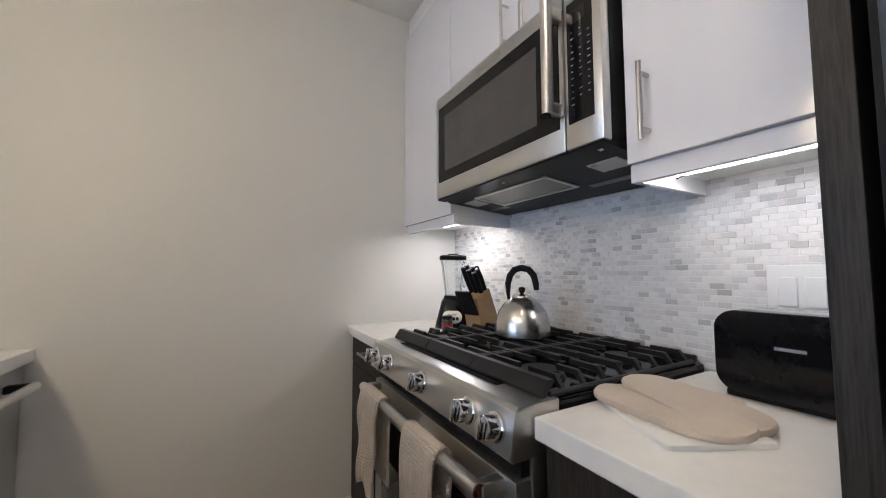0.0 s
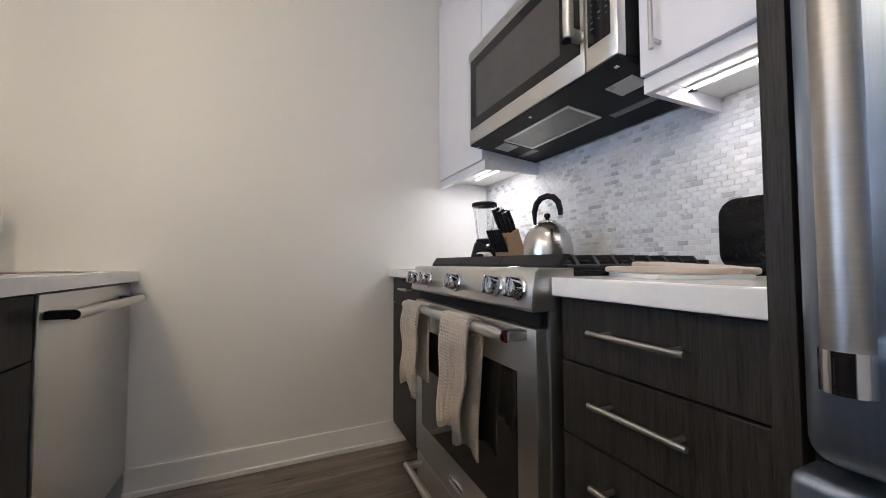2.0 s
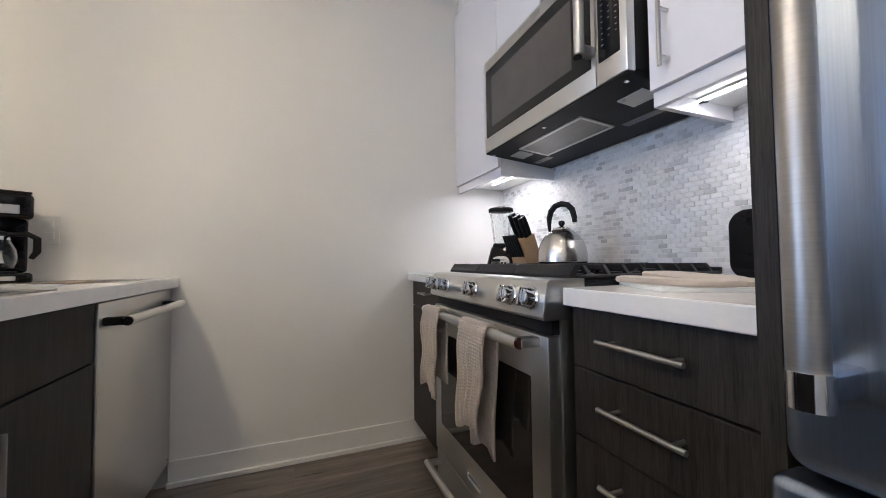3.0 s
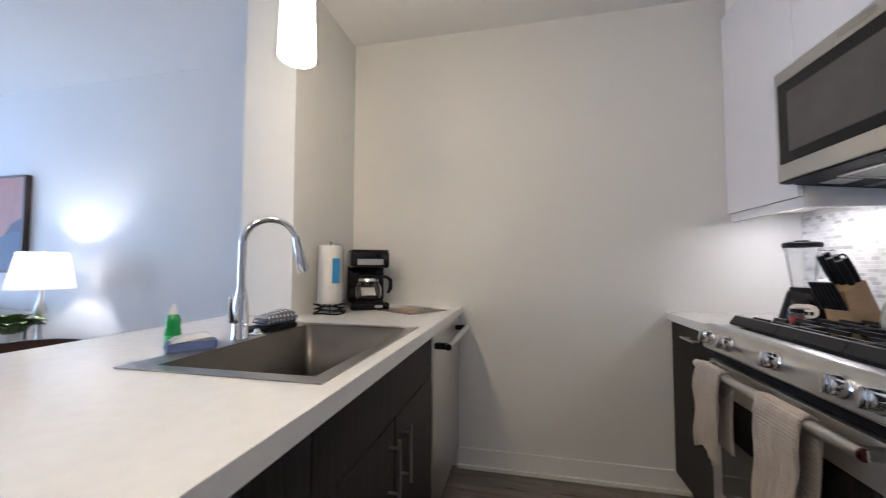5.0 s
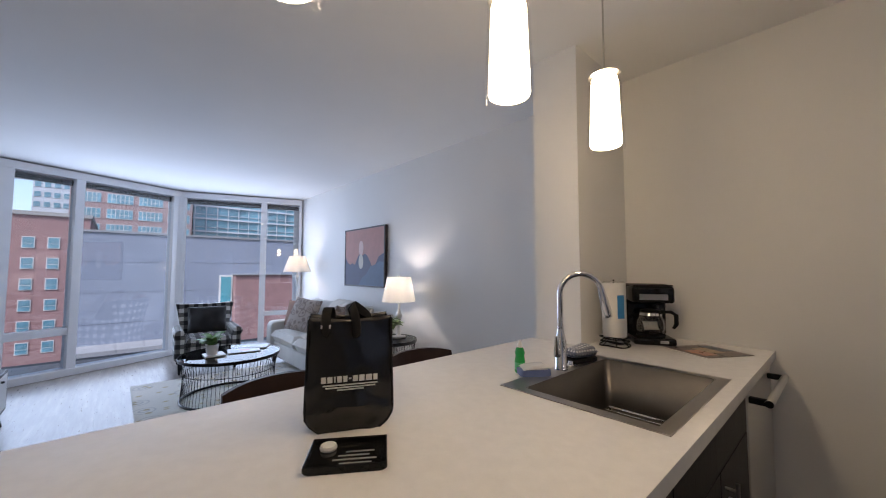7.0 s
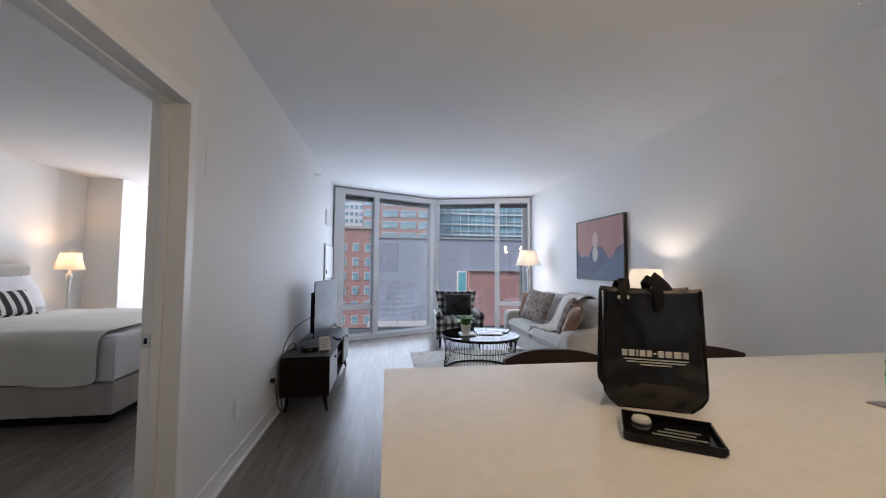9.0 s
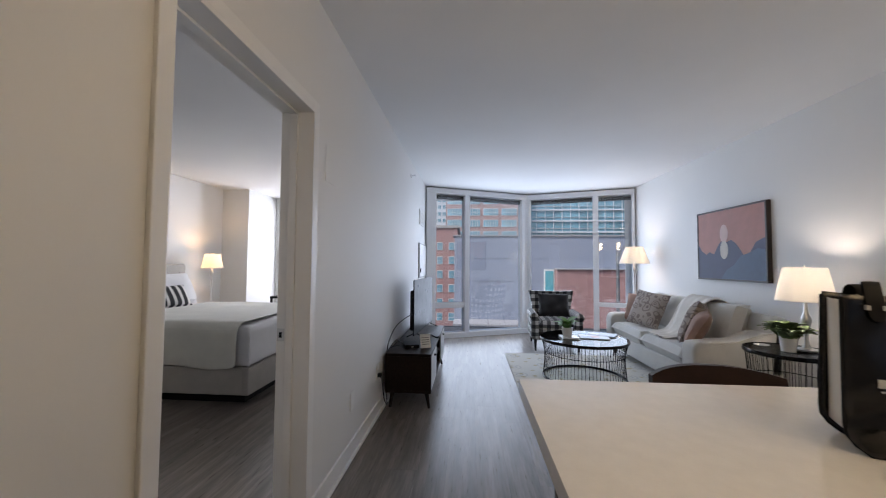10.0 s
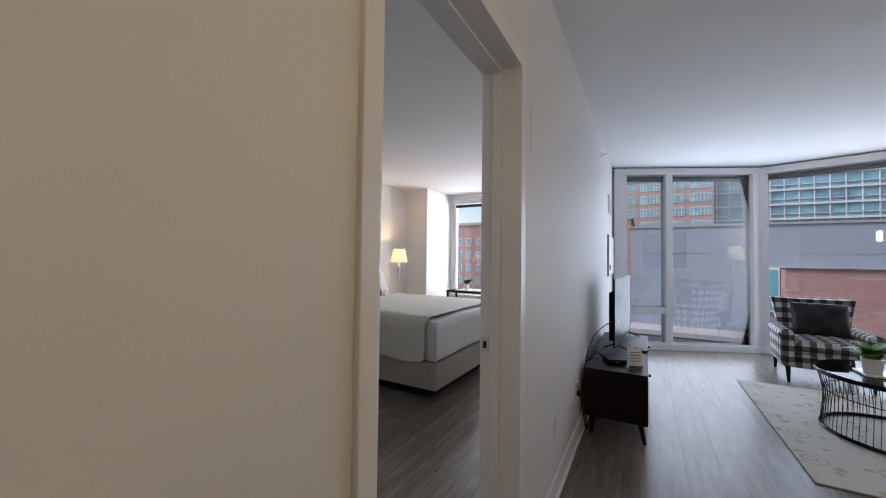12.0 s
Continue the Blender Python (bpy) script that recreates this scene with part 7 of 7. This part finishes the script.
# ---- outside ----
GROUND_Z = -12.0
ASPHALT = simple("asphalt", (0.05, 0.05, 0.052), 0.9, vary=0.25, scale=0.4, fine=20, relief=0.2)
BRICK = simple("red_brick", (0.23, 0.135, 0.135), 0.9, vary=0.15, scale=1.5, fine=14, relief=0.3)
BRICK2 = simple("rose_brick", (0.25, 0.175, 0.175), 0.9, vary=0.12, scale=1.5, fine=14, relief=0.3)
GREY_PANEL = simple("grey_metal_panel", (0.165, 0.195, 0.255), 0.55, vary=0.06, scale=0.5, fine=6, relief=0.05)
TEAL = simple("teal_facade_glass", (0.11, 0.26, 0.34), 0.2, vary=0.45, scale=0.25, fine=2, relief=0)
STONE_G = simple("grey_stone_cap", (0.2, 0.21, 0.23), 0.7, vary=0.1, scale=0.6)
SPANDREL = simple("pale_spandrel", (0.38, 0.42, 0.47), 0.5, vary=0.05, scale=0.4)
ROOF_G = simple("roof_gravel", (0.25, 0.25, 0.25), 0.9)
tagged(part("ground", box(-600, -400, GROUND_Z - 1, 200, 400, GROUND_Z), ASPHALT), "dark asphalt street level far below", "ground", "", "structure")


def facade(name, x, y0, y1, z1, depth, wall_mat, label, floor_h, bays, win_w, win_h, zfirst, glass_mat, frame_mat, panes=2):
    """A far building whose street face looks east, with its rows of windows."""
    t = thing(name, x - depth / 2, (y0 + y1) / 2, GROUND_Z, label, "building")
    ap("wall", box(x - depth, y0, GROUND_Z, x, y1, z1), wall_mat, t)
    ap("roof", box(x - depth - 0.2, y0 - 0.2, z1, x + 0.2, y1 + 0.2, z1 + 0.5), ROOF_G, t)
    step = (y1 - y0) / bays
    fr = box(-0.1, -win_w / 2, 0, 0.08, win_w / 2, win_h)
    gl = bmesh.new()
    pw = win_w / panes
    for k in range(panes):
        e = min(0.08, pw * 0.08)
        box(0.06, -win_w / 2 + k * pw + e, 0.08, 0.1, -win_w / 2 + (k + 1) * pw - e, win_h * 0.4, bm=gl)
        box(0.06, -win_w / 2 + k * pw + e, win_h * 0.44, 0.1, -win_w / 2 + (k + 1) * pw - e, win_h - 0.08, bm=gl)
    fm = gm = None
    z = zfirst
    while z + win_h < z1 - 0.3:
        for i in range(bays):
            m = pose(x, y0 + (i + 0.5) * step, z)
            if fm is None:
                a = part("window", fr, frame_mat, None)
                b = part("pane", gl, glass_mat, None)
                fm, gm = a.data, b.data
            else:
                a, b = new("window", fm), new("pane", gm)
            a.parent, a.matrix_parent_inverse, a.matrix_basis = t, t.matrix_basis.inverted(), m
            b.parent = a
        z += floor_h
    return t


WHITE_F = simple("pale_window_frame", (0.5, 0.5, 0.5), 0.5)
DARK_F = simple("dark_window_frame", (0.08, 0.09, 0.1), 0.5)
facade("brick_building", -70, -62, -3.4, 8.3, 20, BRICK, "red brick walk-up building with rows of pale windows", 2.7, 26, 1.15, 1.5, -9.5, TEAL, WHITE_F, 1)
facade("apartment_tower", -96, -7.5, 11.5, 42, 18, BRICK2, "rose brick apartment tower with wide window bays", 3.0, 4, 3.9, 1.9, 2.2, TEAL, WHITE_F, 6)
facade("pale_tower", -170, -21, -8, 60, 20, SPANDREL, "pale concrete high-rise tower with window grid", 3.2, 6, 1.6, 1.8, 5, TEAL, WHITE_F, 1)


def glass_tower():
    x, y0, y1, z1 = -100, 12.2, 75, 40
    t = thing("glass_tower", x - 10, (y0 + y1) / 2, GROUND_Z, "teal glass high-rise with pale floor bands", "building")
    ap("wall", box(x - 20, y0, GROUND_Z, x, y1, z1), TEAL, t)
    ap("roof", box(x - 20.2, y0 - 0.2, z1, x + 0.2, y1 + 0.2, z1 + 0.5), ROOF_G, t)
    k = 0
    z = 1.0
    while z < z1:
        ap("floor_band", box(x, y0 - 0.1, z, x + 0.35, y1, z + 0.38), SPANDREL, t)
        ap("sill_line", box(x, y0 - 0.1, z + 1.15, x + 0.2, y1, z + 1.27), SPANDREL, t)
        z += 3.0
    me = None
    for i in range(28):
        y = y0 + 0.3 + i * 2.25
        if me is None:
            ob = ap("mullion", box(x, -0.09, 0.5, x + 0.2, 0.09, z1), SPANDREL, t)
            me, inv = ob.data, ob.matrix_parent_inverse.copy()
        else:
            ob = new("mullion", me)
            ob.parent, ob.matrix_parent_inverse = t, inv
        ob.matrix_basis = pose(0, y, 0)


glass_tower()


def garage():
    x, y0, y1, z1 = -26.0, -2.0, 34.0, 3.3
    t = thing("grey_building", x - 8, (y0 + y1) / 2, GROUND_Z, "windowless grey panel-clad building across the street", "building")
    ap("wall", box(x - 16, y0, GROUND_Z, x - 0.06, y1, z1 - 0.05), GREY_PANEL, t)
    ap("coping", box(x - 16.1, y0 - 0.1, z1 - 0.05, x + 0.06, y1 + 0.1, z1 + 0.06), STONE_G, t)
    for r in range(6):
        for c in range(2):
            a = y0 + c * 18.0
            ap("panel", box(x - 0.06, a + 0.004, z1 - 1.62 * (r + 1) + 0.02, x, a + 17.996, z1 - 1.62 * r - 0.06 * (r == 0)), GREY_PANEL, t)
    b = ap("brick_wing", box(x - 0.05, 5.0, GROUND_Z, x + 0.8, 30.0, 0.95), BRICK, t, "low red brick wing")
    ap("stone_cap", box(x - 0.05, 4.95, 0.95, x + 0.9, 30.0, 1.03), STONE_G, b)
    w = ap("corner_window", box(x, 4.25, -1.4, x + 0.12, 4.96, 0.95), WHITE_F, t)
    ap("pane", box(x + 0.1, 4.33, -1.3, x + 0.14, 4.88, 0.85), simple("bright_teal_glass", (0.06, 0.26, 0.32), 0.1, relief=0), w)
    ap("ledge", box(x, -2.0, GROUND_Z, x + 2.2, 4.2, -2.6), STONE_G, t)


garage()
t = thing("street_lamp", -14.0, 4.57, GROUND_Z, "dark curved-arm street lamp on the street", "street lamp")
ap("pole", tube([(-14, 4.57, GROUND_Z), (-14, 4.57, 0.0), (-14, 4.58, 1.8)], [0.1, 0.065, 0.05], 10), DARK_F, t, "", True)
for dz, reach in ((0.0, 1.9), (-0.28, 1.7)):
    ap("arm", tube([(-14, 4.58, 1.5 + dz), (-14, 4.72, 1.85 + dz), (-14, 5.1, 2.2 + dz), (-14, 4.6 + reach, 2.5 + dz * 0.3)], 0.03, 8), DARK_F, t, "", True)
ap("lamp_head", box(-14.12, 6.4, 2.42, -13.88, 7.0, 2.56, 0.03), DARK_F, t)
# ---- tiles and planks ----
TILE = bpy.data.materials.new("grey_marble_tile")
nt, p_ = nodes_of(TILE)
vec = coord(nt)
oi, ge = nt.nodes.new("ShaderNodeObjectInfo"), nt.nodes.new("ShaderNodeNewGeometry")
rndsum = nt.nodes.new("ShaderNodeMath")
rndsum.operation = "ADD"
nt.links.new(oi.outputs["Random"], rndsum.inputs[0])
nt.links.new(ge.outputs["Random Per Island"], rndsum.inputs[1])
frac = nt.nodes.new("ShaderNodeMath")
frac.operation = "FRACT"
nt.links.new(rndsum.outputs[0], frac.inputs[0])
shade_ = ramp(nt, frac.outputs[0], (0.0, (0.78, 0.77, 0.755)), (0.55, (0.72, 0.71, 0.69)), (0.82, (0.63, 0.625, 0.61)), (0.94, (0.52, 0.515, 0.505)), (1.0, (0.42, 0.415, 0.41)))
vein = tex_noise(nt, vec, 35, 6, 0.7)
nt.links.new(mix(nt, "MULTIPLY", 0.4, shade_, ramp(nt, vein, (0.3, (0.72, 0.72, 0.73)), (0.65, (1, 1, 1)))), p_.inputs["Base Color"])
p_.inputs["Roughness"].default_value = 0.5
p_.inputs["Specular IOR Level"].default_value = 0.25
bump(nt, vein, 0.05, 0.001)
GROUT = simple("pale_grout", (0.8, 0.79, 0.77), 0.9, vary=0.04)
TW, TH, GAP = 0.0312, 0.0146, 0.0016
back = structure("backsplash", box(E_X + 0.0, PANEL_Y + 0.002, TOP, E_X + 0.0075, N_Y - 0.001, 1.95), GROUT, "grey marble brick mosaic backsplash behind the range", "backsplash")


def tile_mesh(w):
    bm = box(-0.0018, 0, 0, 0.002, w, TH, 0.0006, 1)
    me = bpy.data.meshes.new("tile")
    bmesh.ops.recalc_face_normals(bm, faces=bm.faces)
    bm.to_mesh(me)
    bm.free()
    me.materials.append(TILE)
    return me


full = tile_mesh(TW)
near_count = 0
verts, faces = [], []
rnd = random.Random(7)
row, z = 0, TOP + 0.001
src_v = [tuple(v.co) for v in full.vertices]
src_f = [tuple(f.vertices) for f in full.polygons]
while z + TH < 1.60:
    y = PANEL_Y + 0.004 - (TW + GAP) * 0.5 * (row % 2)
    while y < N_Y - 0.004:
        a, b = max(y, PANEL_Y + 0.004), min(y + TW, N_Y - 0.004)
        dx = rnd.uniform(-0.0005, 0.0005)
        if b - a > 0.004 and not (z > 1.40 and (b < 0.60 or a > 1.47)):
            if b - a > TW - 1e-4 and 0.52 < y < 0.80 and z < 1.50 and near_count < 298:
                ob = new("tile", full)
                ob.parent = back
                ob.matrix_basis = pose(E_X - 0.0001 + dx, a, z)
                near_count += 1
            else:
                k = len(verts)
                sc = (b - a) / TW
                verts += [(E_X + dx + vx, a + vy * sc, z + vz) for vx, vy, vz in src_v]
                faces += [tuple(k + i for i in f) for f in src_f]
        y += TW + GAP
    row += 1
    z += TH + GAP
me = bpy.data.meshes.new("tile_field")
me.from_pydata(verts, [], faces)
me.materials.append(TILE)
rest = new("tile_field", me)
rest.parent = back
tagged(rest, "small grey marble brick tiles", "", "", "stuff")

PLANK = bpy.data.materials.new("grey_plank")
nt, p_ = nodes_of(PLANK)
oi = nt.nodes.new("ShaderNodeObjectInfo")
tc = nt.nodes.new("ShaderNodeTexCoord")
mp = nt.nodes.new("ShaderNodeMapping")
mp.inputs["Scale"].default_value = (0.8, 8, 1)
comb = nt.nodes.new("ShaderNodeCombineXYZ")
mul = nt.nodes.new("ShaderNodeMath")
mul.operation, mul.inputs[1].default_value = "MULTIPLY", 37.0
nt.links.new(oi.outputs["Random"], mul.inputs[0])
nt.links.new(mul.outputs[0], comb.inputs[0])
nt.links.new(mul.outputs[0], comb.inputs[1])
nt.links.new(comb.outputs[0], mp.inputs["Location"])
nt.links.new(tc.outputs["Object"], mp.inputs[0])
g1, g2 = tex_noise(nt, mp.outputs[0], 2.2, 7, 0.65), tex_noise(nt, mp.outputs[0], 8, 3, 0.6)
c = mix(nt, "MIX", 0.3, ramp(nt, g1, (0.28, (0.075, 0.058, 0.047)), (0.5, (0.17, 0.138, 0.115)), (0.72, (0.34, 0.29, 0.25))), ramp(nt, g2, (0.35, (0.085, 0.075, 0.068)), (0.65, (0.28, 0.26, 0.24))))
k = ramp(nt, oi.outputs["Random"], (0.0, (0.78, 0.78, 0.78)), (1.0, (1.0, 0.99, 0.98)))
nt.links.new(mix(nt, "MULTIPLY", 1.0, c, k), p_.inputs["Base Color"])
nt.links.new(ramp(nt, g2, (0.3, (0.27,) * 3), (0.7, (0.33,) * 3)), p_.inputs["Roughness"])
bump(nt, g2, 0.03, 0.0006)
floor_ob = bpy.data.objects["floor"]
PW, PL = 0.180, 1.45


def plank_mesh(ln):
    bm = box(0, 0, -0.006, ln - 0.0006, PW - 0.0006, 0.0)
    me = bpy.data.meshes.new("plank")
    bmesh.ops.recalc_face_normals(bm, faces=bm.faces)
    bm.to_mesh(me)
    bm.free()
    me.materials.append(PLANK)
    return me


cuts = {}
rnd = random.Random(11)
r, y = 0, -5.3
while y < 2.0:
    x = -7.4 - rnd.uniform(0, PL)
    stop = 2.6 if y > S_Y - 0.2 else -0.5
    if y > -0.9:
        stop = E_X
    while x < stop:
        a, b = max(x, -7.4), min(x + PL, stop)
        if b - a > 0.05:
            key = round(b - a, 2)
            if key not in cuts:
                cuts[key] = plank_mesh(key)
            ob = new("plank", cuts[key])
            ob.parent = floor_ob
            ob.matrix_basis = pose(a, y, 0)
        x += PL
    y += PW
    r += 1
